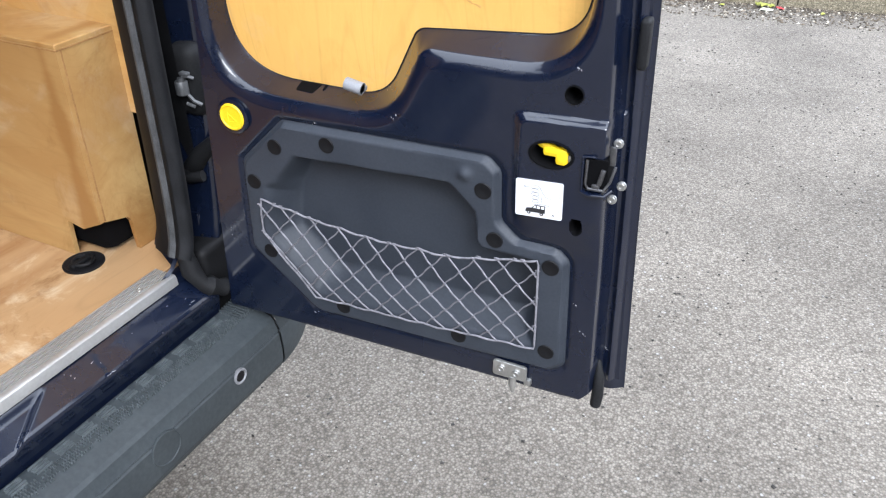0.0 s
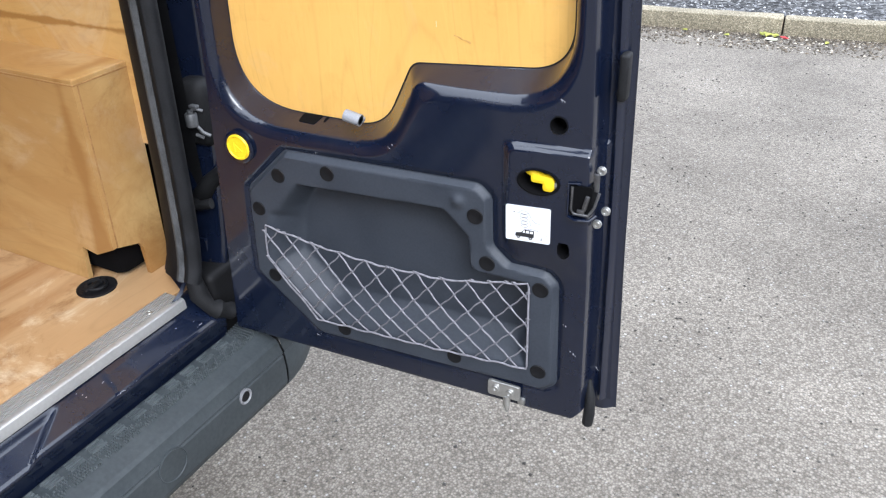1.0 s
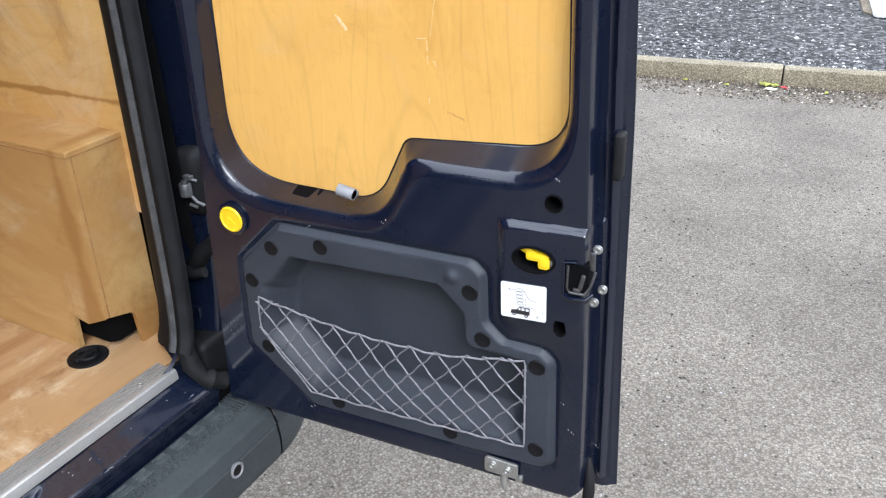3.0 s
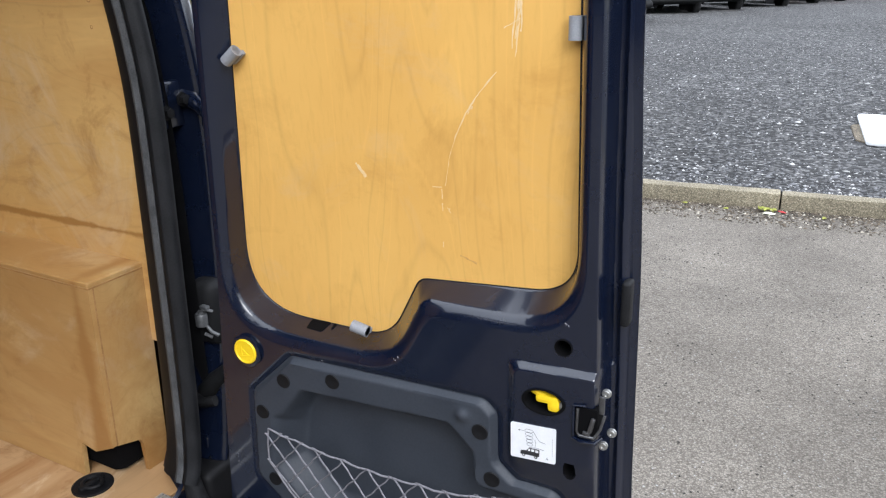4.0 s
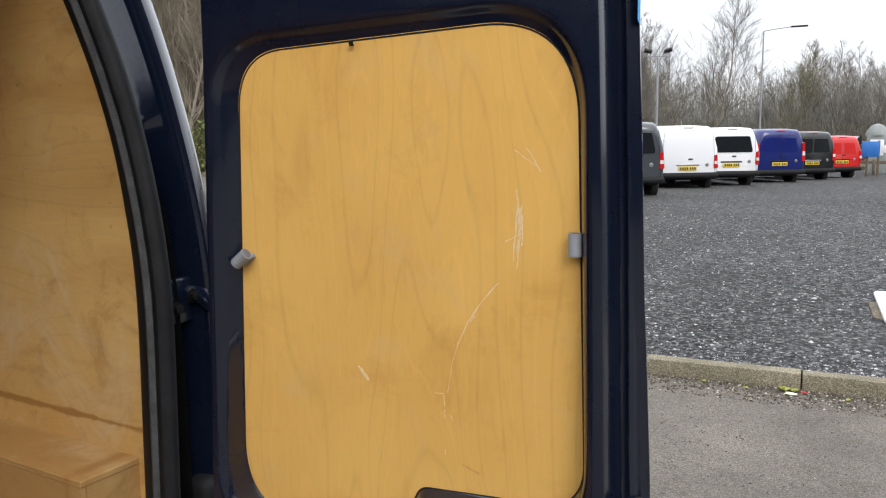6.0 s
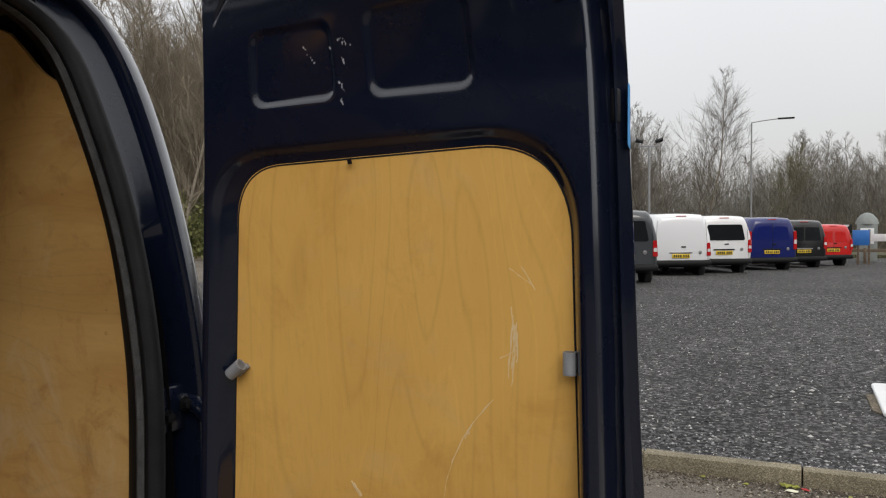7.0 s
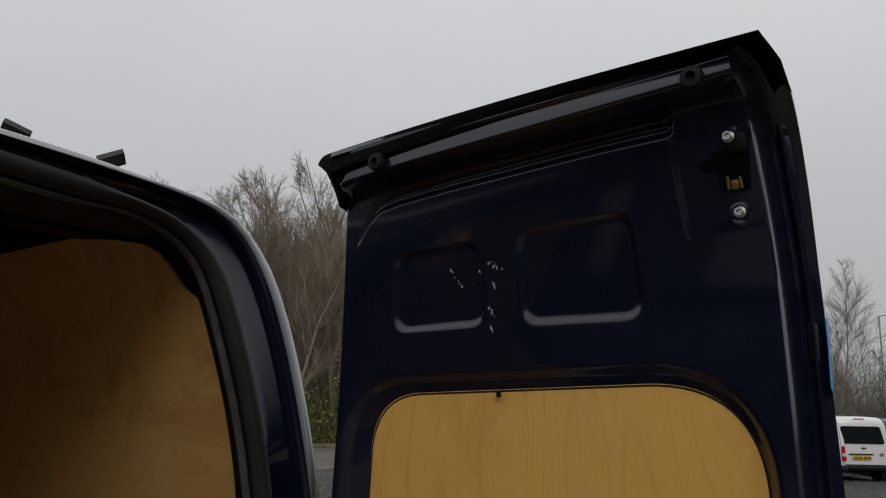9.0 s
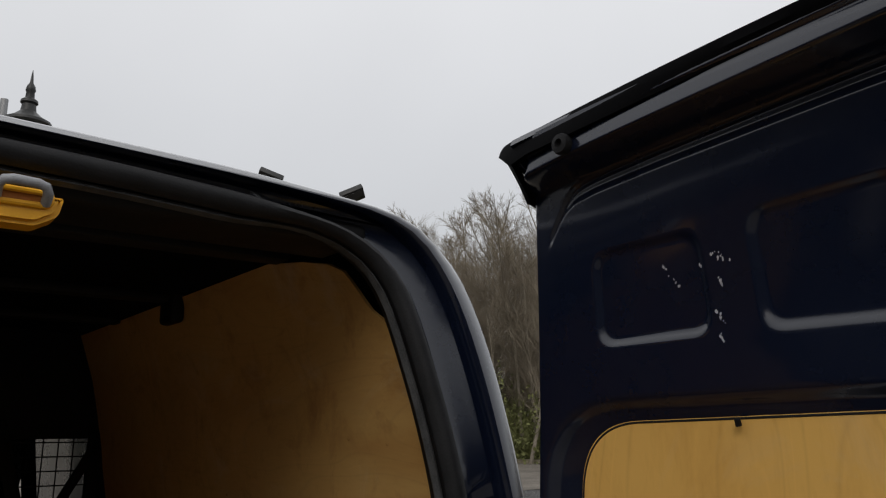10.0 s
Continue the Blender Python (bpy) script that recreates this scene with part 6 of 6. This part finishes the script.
def grow(seed, height, spread, stems, twiggy, fine):
    """A bare tree: one or more leaders, rising limbs and sprays of fine twigs, with an oval outline."""
    r = random.Random(seed)
    trunk, crown = Sticks(), Sticks()

    def shoot(p, d, length, r0, steps, bend, into, n=3):
        """A limb that curves upwards; gives the places along it."""
        out, rad = [], r0
        for k in range(steps):
            d = (d + Vector((r.gauss(0, 0.07), r.gauss(0, 0.07), bend + r.gauss(0, 0.04)))).normalized()
            q = p + d * (length / steps) * r.uniform(0.85, 1.15)
            nr = max(fine * 0.55, r0 * (1 - 0.85 * (k + 1) / steps))
            into.bar(p, q, rad, nr, n)
            out.append((p, q, d, nr, (k + 1) / steps))
            p, rad = q, nr
        return out

    def off(d, angle):
        a = r.uniform(0, 2 * math.pi)
        side = d.orthogonal().normalized()
        return (d * math.cos(angle) + (side * math.cos(a) + d.cross(side) * math.sin(a)) * math.sin(angle)).normalized()

    for s in range(stems):
        root = Vector((r.uniform(-0.35, 0.35), r.uniform(-0.35, 0.35), 0)) if stems > 1 else Vector()
        tall = height * (1.0 if s == 0 else r.uniform(0.75, 0.96))
        lead = shoot(root, Vector((r.gauss(0, 0.07) * stems, r.gauss(0, 0.07) * stems, 1)).normalized(), tall, height * 0.0065 + 0.015, 12, 0.05, trunk, 6)
        for p, q, d, rad, f in lead[2:]:
            wide = spread * tall * (min(1.0, (f - 0.12) / 0.22) * (1.08 - f) ** 0.75 + 0.09)
            for _ in range((4 if stems == 1 else 3) if f < 0.72 else 2):
                limb = shoot(p.lerp(q, r.random()), off(d, r.uniform(0.55, 0.95) * (1.1 - 0.45 * f)), wide * r.uniform(0.6, 1.15), max(fine * 1.2, rad * r.uniform(0.22, 0.36)), 5, 0.09, crown, 3)
                for p2, q2, d2, r2, f2 in limb[1:]:
                    for _ in range(2):
                        bough = shoot(p2.lerp(q2, r.random()), off(d2, r.uniform(0.4, 0.85)), wide * r.uniform(0.25, 0.48) * (1.2 - 0.5 * f2), max(fine * 0.6, r2 * 0.5), 3, 0.06, crown)
                        for p3, q3, d3, r3, f3 in bough:
                            for _ in range(twiggy):
                                b0 = p3.lerp(q3, r.random())
                                tip = b0 + off(d3, r.uniform(0.15, 0.6)) * wide * r.uniform(0.14, 0.36)
                                crown.bar(b0, tip, fine * 0.55, fine * 0.4)
    top = max(v[2] for v in crown.verts + trunk.verts)
    for st in (trunk, crown):
        st.verts = [(a * height / top, b * height / top, c * height / top) for a, b, c in st.verts]
    return trunk, crown


KINDS = []
for i, (hgt, spr, st, tw, fine) in enumerate([(10.5, 0.46, 2, 2, 0.009), (12.0, 0.42, 1, 3, 0.009), (9.5, 0.38, 3, 2, 0.009), (12.5, 0.32, 2, 2, 0.009), (8.5, 0.50, 1, 3, 0.009), (11.0, 0.34, 1, 2, 0.008), (10.0, 0.30, 2, 2, 0.008)]):
    t, c = grow(100 + i, hgt, spr, st, tw, fine)
    KINDS.append((hgt, t.mesh("trunk", BARK), c.mesh("crown", BUD if i == 4 else TWIG if i < 4 else TWIG_BROWN)))

TREE_LABELS = ("bare broad winter tree with fine twigs", "tall slender bare tree with upright limbs", "bare multi-stemmed young tree", "cluster of slim bare stems with twigs", "small bare tree with greenish buds", "slim upright bare tree with crisp brown branches", "pair of slim bare stems with sparse branches")


def tree(kind, x, y, height, spin, base=-0.35):
    hgt, tm, cm = KINDS[kind]
    ob = thing("tree", TREE_LABELS[kind], "tree", "bare trees round the yard", pose(x, y, base, 0, 0, spin) @ Matrix.Scale(height / hgt, 4))
    for nm, me in (("trunk", tm), ("crown", cm)):
        p = new(nm, me)
        p.parent = ob
    return ob


rt = random.Random(77)


def by_bearing(bearing, dist):
    """A place that many degrees to the left of straight ahead."""
    a = radians(bearing)
    return 0.85 - math.sin(a) * dist, -0.88 + math.cos(a) * dist


# wood behind the vans
for b, d, h, k in ((8.3, 47, 10.2, 1), (12.6, 46, 8.6, 2), (11.2, 49, 8.0, 1), (14.3, 45, 9.2, 0), (4.4, 60, 7.2, 4), (8.8, 56, 8.0, 3), (13.6, 52, 8.8, 3), (11.5, 58, 8.0, 0), (3.0, 66, 8.6, 2)):
    tree(k, *by_bearing(b, d), h, rt.uniform(0, 360))
for i in range(26):
    b = 5.5 - i * 0.85 + rt.uniform(-0.4, 0.4)
    d = rt.uniform(58, 76)
    tree(rt.choice((0, 1, 2, 3)), *by_bearing(b, d), (0.125 if b < 3 else 0.095) * d * rt.uniform(0.85, 1.05), rt.uniform(0, 360))
# wood beyond the road, seen past the hinge pillar
for i in range(80):
    b = 38.0 + i * 0.27 + rt.uniform(-0.3, 0.3)
    d = rt.uniform(33, 50)
    e = np.interp(b, (38, 43, 45, 47, 51, 60), (18.0, 17.2, 17.6, 15.6, 14.8, 12.5))
    tree(rt.choice((5, 6, 5)), *by_bearing(b, d), (1.9 + math.tan(radians(float(e))) * d) * rt.uniform(0.80, 1.0), rt.uniform(0, 360))
# unseen trees behind the camera, added so the navy paint reflects something dark
for i in range(46):
    tree(rt.choice((0, 1, 2, 3)), *by_bearing(118 + i * 3.4 + rt.uniform(-1, 1), rt.uniform(20, 34)), rt.uniform(10, 13), rt.uniform(0, 360), 0.0)
for i in range(16):
    b = 62 + i * 3.2 + rt.uniform(-2, 2)
    tree(rt.choice((0, 1, 3)), *by_bearing(b, rt.uniform(45, 60)), rt.uniform(6, 9), rt.uniform(0, 360))


# thicket of thin stems and scrub, too fine to count
def thicket(name, bearings, near, far, count, height, material, label, seed, lean_out=0.25, base=-0.35, r0=0.028):
    r = random.Random(seed)
    S = Sticks()
    for _ in range(count):
        b, d = r.uniform(*bearings), r.uniform(near, far)
        x, y = by_bearing(b, d)
        p = Vector((x, y, base))
        hgt = height * r.uniform(0.35, 1.0) * (d / near) ** 0.5
        dirn = Vector((r.gauss(0, lean_out), r.gauss(0, lean_out), 1)).normalized()
        q = p + dirn * hgt * 0.5
        e = q + (dirn + Vector((r.gauss(0, 0.25), r.gauss(0, 0.25), 0.2))).normalized() * hgt * 0.5
        S.bar(p, q, r0, r0 * 0.7)
        S.bar(q, e, r0 * 0.7, 0.009)
        for k in range(4):
            s = q.lerp(e, r.random()) if k > 1 else p.lerp(q, r.uniform(0.3, 1))
            t = s + Vector((r.gauss(0, 0.5), r.gauss(0, 0.5), r.uniform(0.3, 1.0))) * hgt * 0.22
            S.bar(s, t, r0 * 0.45, 0.007)
    ob = new(name, S.mesh(name, material))
    return tagged(ob, label, "undergrowth", kind="stuff")


WOOD = varied("wood_edge", (0.128, 0.122, 0.100), (0.245, 0.234, 0.200), 3, 0.9)
UNSEEN_HEDGE = varied("unseen_dark_hedge", (0.022, 0.020, 0.016), (0.055, 0.050, 0.040), 3, 0.9)
thicket("far_wood", (-30, 16), 60, 90, 5600, 6.4, WOOD, "dense brown-grey bare wood behind the yard", 31)
thicket("scrub", (-30, 17), 50, 60, 2600, 2.6, SCRUB, "brown scrub at the foot of the trees", 32, 0.5)
thicket("roadside_thicket", (36, 62), 36, 56, 1100, 7.0, BARK, "dense bare stems beyond the road", 33, 0.05, r0=0.032)
thicket("green_undergrowth", (36, 60), 34, 46, 3600, 3.6, IVY, "greenish brambles under the bare stems", 34, 0.55)
thicket("far_wood", (62, 330), 55, 85, 5200, 5.0, WOOD, "bare wood all round the place", 35)
# unseen hedge behind the camera, added to block low sky from the reflections
thicket("reflection_hedge", (112, 302), 20, 34, 9000, 9.0, UNSEEN_HEDGE, "unseen bare hedge added behind the camera to darken reflections", 36, 0.2, 0.0, 0.03)


# clumps of leaves on the undergrowth
def leaves(name, bearings, near, far, count, top, size, material, label, seed, base=-0.35):
    r = random.Random(seed)
    verts, faces = [], []
    for _ in range(count):
        b, d = r.uniform(*bearings), r.uniform(near, far)
        x, y = by_bearing(b, d)
        bump = 0.5 + 0.5 * noise.noise(Vector((b * 0.9, d * 0.3, seed)))
        z = base + top * bump * r.random() ** 1.3
        k = len(verts)
        u = Vector((r.gauss(0, 1), r.gauss(0, 1), r.gauss(0, 1))).normalized() * size * r.uniform(0.5, 1.3)
        v = u.orthogonal().normalized() * size * r.uniform(0.3, 0.8)
        p = Vector((x, y, z))
        verts += [tuple(p - u), tuple(p + v), tuple(p + u), tuple(p - v)]
        faces.append((k, k + 1, k + 2, k + 3))
    me = bpy.data.meshes.new(name)
    me.from_pydata(verts, [], faces)
    me.materials.append(material)
    return tagged(new(name, me), label, "undergrowth", kind="stuff")


leaves("bramble_leaves", (36, 60), 33, 45, 22000, 6.0, 0.09, IVY, "small green-brown leaves on the brambles", 41)
leaves("scrub_leaves", (-30, 17), 50, 64, 9000, 3.0, 0.05, SCRUB, "dry brown leaves and scrub below the wood", 42)

# ---------------------------------------------------------------- road, verge and street furniture
VERGE = stony("verge", (0.05, 0.055, 0.025), (0.09, 0.09, 0.045), (0.15, 0.14, 0.08), 0.05, 0.0, 0.95, 0.8, 0.02, 0.3)


def strip_at(name, b0, b1, d0, d1, z, material, label, category):
    n = 24
    P = [by_bearing(b0 + (b1 - b0) * i / n, d0) for i in range(n + 1)] + [by_bearing(b1 + (b0 - b1) * i / n, d1) for i in range(n + 1)]
    bm = slab(P, z - 0.3, 0.3, "z")
    return tagged(part(name, bm, material, None, smooth=False), label, category, kind="structure")


strip_at("verge", 30, 100, 34.5, 120, 0.10, VERGE, "rough grassy verge under the trees", "verge")
strip_at("road_kerb", 30, 100, 33.9, 34.5, 0.14, KERB, "pale kerb along the far side of the road", "kerb")
strip_at("verge", -60, 18, 44, 300, -0.28, VERGE, "rough grassy verge behind the parked vans", "verge")

POLE = varied("galvanised_pole", (0.24, 0.245, 0.25), (0.34, 0.345, 0.35), 4, 0.5, 0.5)
BLACK_IRON = varied("black_iron", (0.010, 0.011, 0.011), (0.022, 0.022, 0.022), 8, 0.5)
LENS = shader("lamp_glass", (0.72, 0.74, 0.74), 0.2)


def street_lamp(b, d, top):
    x, y = by_bearing(b, d)
    t = thing("street_lamp", "tall grey street lamp with a single arm", "street lamp", m=pose(x, y, -0.35))
    part("column", tube([(0, 0, 0), (0, 0, 1.2), (0, 0, top + 0.35)], [0.06, 0.045, 0.035], 10), POLE, t)
    part("arm", tube([(0, 0, top + 0.33), (0.5, 0, top + 0.40), (1.25, 0, top + 0.46)], 0.022, 8), POLE, t)
    part("head", box((0.75, 0.24, 0.07), (1.55, 0, top + 0.46), 0.03, turn=None), PLASTIC, t)
    return t


street_lamp(5.65, 42, 6.20)


def flood_pole(b, d, top, heads, label):
    x, y = by_bearing(b, d)
    t = thing("flood_lamp", label, "flood lamp", m=pose(x, y, -0.35, 0, 0, b))
    part("column", tube([(0, 0, 0), (0, 0, top + 0.2)], [0.055, 0.045], 10), POLE, t)
    if len(heads) > 1:
        part("crossbar", box((0.9, 0.06, 0.06), (0, 0, top + 0.20), 0.01), POLE, t)
    s = 0.8 if len(heads) > 1 else 1.75
    for dx, tilt in heads:
        hd = part("lamp_head", box((0.42 * s, 0.30 * s, 0.10 * s), (0, 0, 0), 0.02), BLACK_IRON, t)
        hd.matrix_basis = Matrix.Translation((dx, -0.1, top + 0.42)) @ Matrix.Rotation(radians(tilt), 4, "Y") @ Matrix.Rotation(radians(-25), 4, "X")
        part("lens", box((0.34 * s, 0.22 * s, 0.01), (0, 0, -0.055 * s), 0.002), GLASS_DARK, hd)
        part("yoke", tube([(dx, 0, top + 0.22), (dx, -0.08, top + 0.40)], 0.015, 6), POLE, t)
    return t


flood_pole(12.25, 35, 4.75, ((-0.4, 12), (0.4, -18)), "pale pole with two dark flood lamps")
flood_pole(63.6, 24, 8.70, ((0.0, 20),), "dark flood lamp on a tall pole")
flood_pole(57.7, 24, 8.30, ((0.0, -25),), "dark flood lamp on a tall pole with wire guard")

x, y = by_bearing(79.0, 10)
vl = thing("heritage_lamp", "black cast-iron heritage street lamp with clear bowl", "street lamp", m=pose(x, y, 0.0) @ Matrix.Diagonal((1, 1, 1.022, 1)))
part("column", tube([(0, 0, 0), (0, 0, 1.0), (0, 0, 4.55)], [0.09, 0.06, 0.04], 12), BLACK_IRON, vl)
part("bowl", lathe([(0.02, 4.52), (0.09, 4.58), (0.13, 4.70), (0.13, 4.82)], 20), LENS, vl)
part("canopy", lathe([(0.26, 4.82), (0.255, 4.85), (0.15, 4.91), (0.085, 4.97), (0.075, 5.05), (0.095, 5.07), (0.09, 5.10), (0.05, 5.13), (0.045, 5.20), (0.055, 5.22), (0.045, 5.27), (0.02, 5.31), (0.012, 5.40), (0.002, 5.47)], 20), BLACK_IRON, vl)
x, y = by_bearing(80.6, 12)
pl = thing("post", "plain grey steel post", "post", m=pose(x, y, 0))
part("column", tube([(0, 0, 0), (0, 0, 5.9)], 0.05, 10), POLE, pl)

# kiosk, sign and barrier at the far side of the yard
BLUE_SIGN = varied("blue_sign", (0.02, 0.13, 0.42), (0.03, 0.17, 0.5), 4, 0.4)
SIGN_WHITE = varied("sign_white", (0.62, 0.63, 0.64), (0.72, 0.73, 0.73), 4, 0.5)
STONE_GREY = varied("kiosk_grey", (0.16, 0.18, 0.17), (0.26, 0.28, 0.27), 3, 0.7)
WOOD_OLD = varied("old_timber", (0.10, 0.075, 0.05), (0.18, 0.14, 0.10), 6, 0.9)
sg = thing("notice_board", "blue and white notice board on timber posts", "sign", m=pose(1.42, 36, -0.44))
part("board", box((0.62, 0.05, 0.62), (0, 0, 1.16), 0.01), BLUE_SIGN, sg)
part("board", box((1.5, 0.05, 0.30), (1.12, 0.03, 1.16), 0.01), SIGN_WHITE, sg)
for u in (-0.1, 0.3, 1.2):
    part("post", box((0.09, 0.09, 1.5), (u, 0.08, 0.75), 0.01), WOOD_OLD, sg)
ks = thing("kiosk", "grey kiosk with a low domed roof", "kiosk", m=pose(1.72, 40, -0.44) @ Matrix.Diagonal((0.78, 0.78, 1.0, 1)))
part("cabin", box((1.05, 1.05, 1.7), (0, 0, 0.85), 0.03), STONE_GREY, ks)
part("roof", lathe([(0.62, 1.68), (0.60, 1.76), (0.50, 1.94), (0.33, 2.10), (0.14, 2.18), (0.001, 2.20)], 20), STONE_GREY, ks)
part("window", box((0.7, 0.02, 0.7), (0, -0.53, 1.15), 0.01), LENS, ks)
fn = thing("timber_fence", "low timber post and rail fence", "fence", m=pose(0.7, 37.5, -0.44))
for k in range(8):
    part("post", box((0.12, 0.12, 0.7), (0.9 * k, 0, 0.35), 0.01), WOOD_OLD, fn)
part("rail", box((7.0, 0.07, 0.13), (3.2, 0, 0.58), 0.01), WOOD_OLD, fn)
bar = thing("chevron_barrier", "black and white chevron barrier boards", "barrier", m=pose(-1.1, 37, -0.44))
part("board", box((2.6, 0.04, 0.36), (0.9, 0, 1.52), 0.01), PLASTIC, bar)
for k in range(4):
    part("chevron", slab([(-0.2 + 0.62 * k, 1.36), (0.02 + 0.62 * k, 1.36), (0.24 + 0.62 * k, 1.68), (0.02 + 0.62 * k, 1.68)], -0.028, 0.004), SIGN_WHITE, bar)
for u in (-0.2, 0.9, 2.0):
    part("post", box((0.08, 0.08, 1.4), (u, 0.05, 0.70), 0.01), POLE, bar)

# white board, leaf and petals
bd = part("white_board", slab(fillet([(1.13, 5.80, 0.05), (2.1, 5.72, 0.05), (2.25, 6.95, 0.05), (1.07, 7.02, 0.08)]), 0.092, 0.03, "z", 0.006), SIGN_WHITE, None)
tagged(bd, "off-white flat board lying on the gravel", "board")
st = part("sand_patch", slab(fillet([(1.06, 5.98, 0.06), (1.25, 5.80, 0.1), (1.30, 6.75, 0.1), (1.02, 6.62, 0.12)]), 0.070, 0.026, "z", 0.004), stony("sand", (0.10, 0.084, 0.060), (0.18, 0.150, 0.108), (0.26, 0.225, 0.165), 0.012), None)
tagged(st, "patch of pale sand beside the board", "sand", kind="stuff")
PETAL = varied("petal_white", (0.62, 0.62, 0.45), (0.74, 0.74, 0.58), 60, 0.7)
LEAF = varied("leaf_green", (0.20, 0.22, 0.03), (0.34, 0.34, 0.07), 60, 0.6)
PETAL_RED = varied("petal_red", (0.36, 0.02, 0.03), (0.46, 0.05, 0.05), 60, 0.7)
fl = thing("fallen_flower", "wilted flower with green leaves against the kerb", "flower", m=K @ pose(-0.045, -0.05, 0.0))


def blade(pts, material, name, parent):
    n = len(pts)
    bm = bmesh.new()
    a = [bm.verts.new(p) for p in pts]
    b = [bm.verts.new((p[0], p[1], p[2] + 0.002)) for p in pts]
    bm.faces.new(a[::-1])
    bm.faces.new(b)
    for i in range(n):
        bm.faces.new((a[i], a[(i + 1) % n], b[(i + 1) % n], b[i]))
    return part(name, bm, material, parent)


rf = random.Random(9)
for k in range(9):
    cx, cy, a = rf.uniform(-0.06, 0.02), rf.uniform(-0.02, 0.02), rf.uniform(0, 6.3)
    l = rf.uniform(0.018, 0.032)
    blade([(cx + l * math.cos(a + t) * f, cy + l * math.sin(a + t) * f, 0.012 + 0.02 * rf.random()) for t, f in ((0, 1), (0.5, 0.6), (2.6, 0.7), (3.14, 1), (3.7, 0.6), (5.8, 0.7))], LEAF, "leaf", fl)
for k in range(4):
    cx, cy = rf.uniform(-0.02, 0.01), rf.uniform(-0.075, -0.045)
    blade([(cx + 0.026 * math.cos(t) * rf.uniform(0.8, 1.2), cy + 0.018 * math.sin(t), 0.006 + 0.006 * rf.random()) for t in np.linspace(0, 5.6, 8)], PETAL, "petal", fl)
for k in range(3):
    cx, cy = rf.uniform(0.03, 0.09), rf.uniform(-0.03, 0.0)
    blade([(cx + 0.018 * math.cos(t), cy + 0.010 * math.sin(t), 0.005 + 0.005 * rf.random()) for t in np.linspace(0, 5.4, 7)], PETAL_RED, "red_petal", fl)
for k, (u, v) in enumerate(((-0.55, -0.03), (-0.30, -0.08), (0.25, -0.10), (0.9, -0.04))):
    lf = thing("fallen_leaf", "small yellow-green fallen leaf by the kerb", "leaf", "fallen leaves", K @ pose(u, v, 0.004, 0, 0, 40 * k))
    blade([(0.02 * math.cos(t), 0.012 * math.sin(t), 0.003 + 0.003 * math.sin(2 * t)) for t in np.linspace(0, 5.4, 8)], LEAF, "blade", lf)
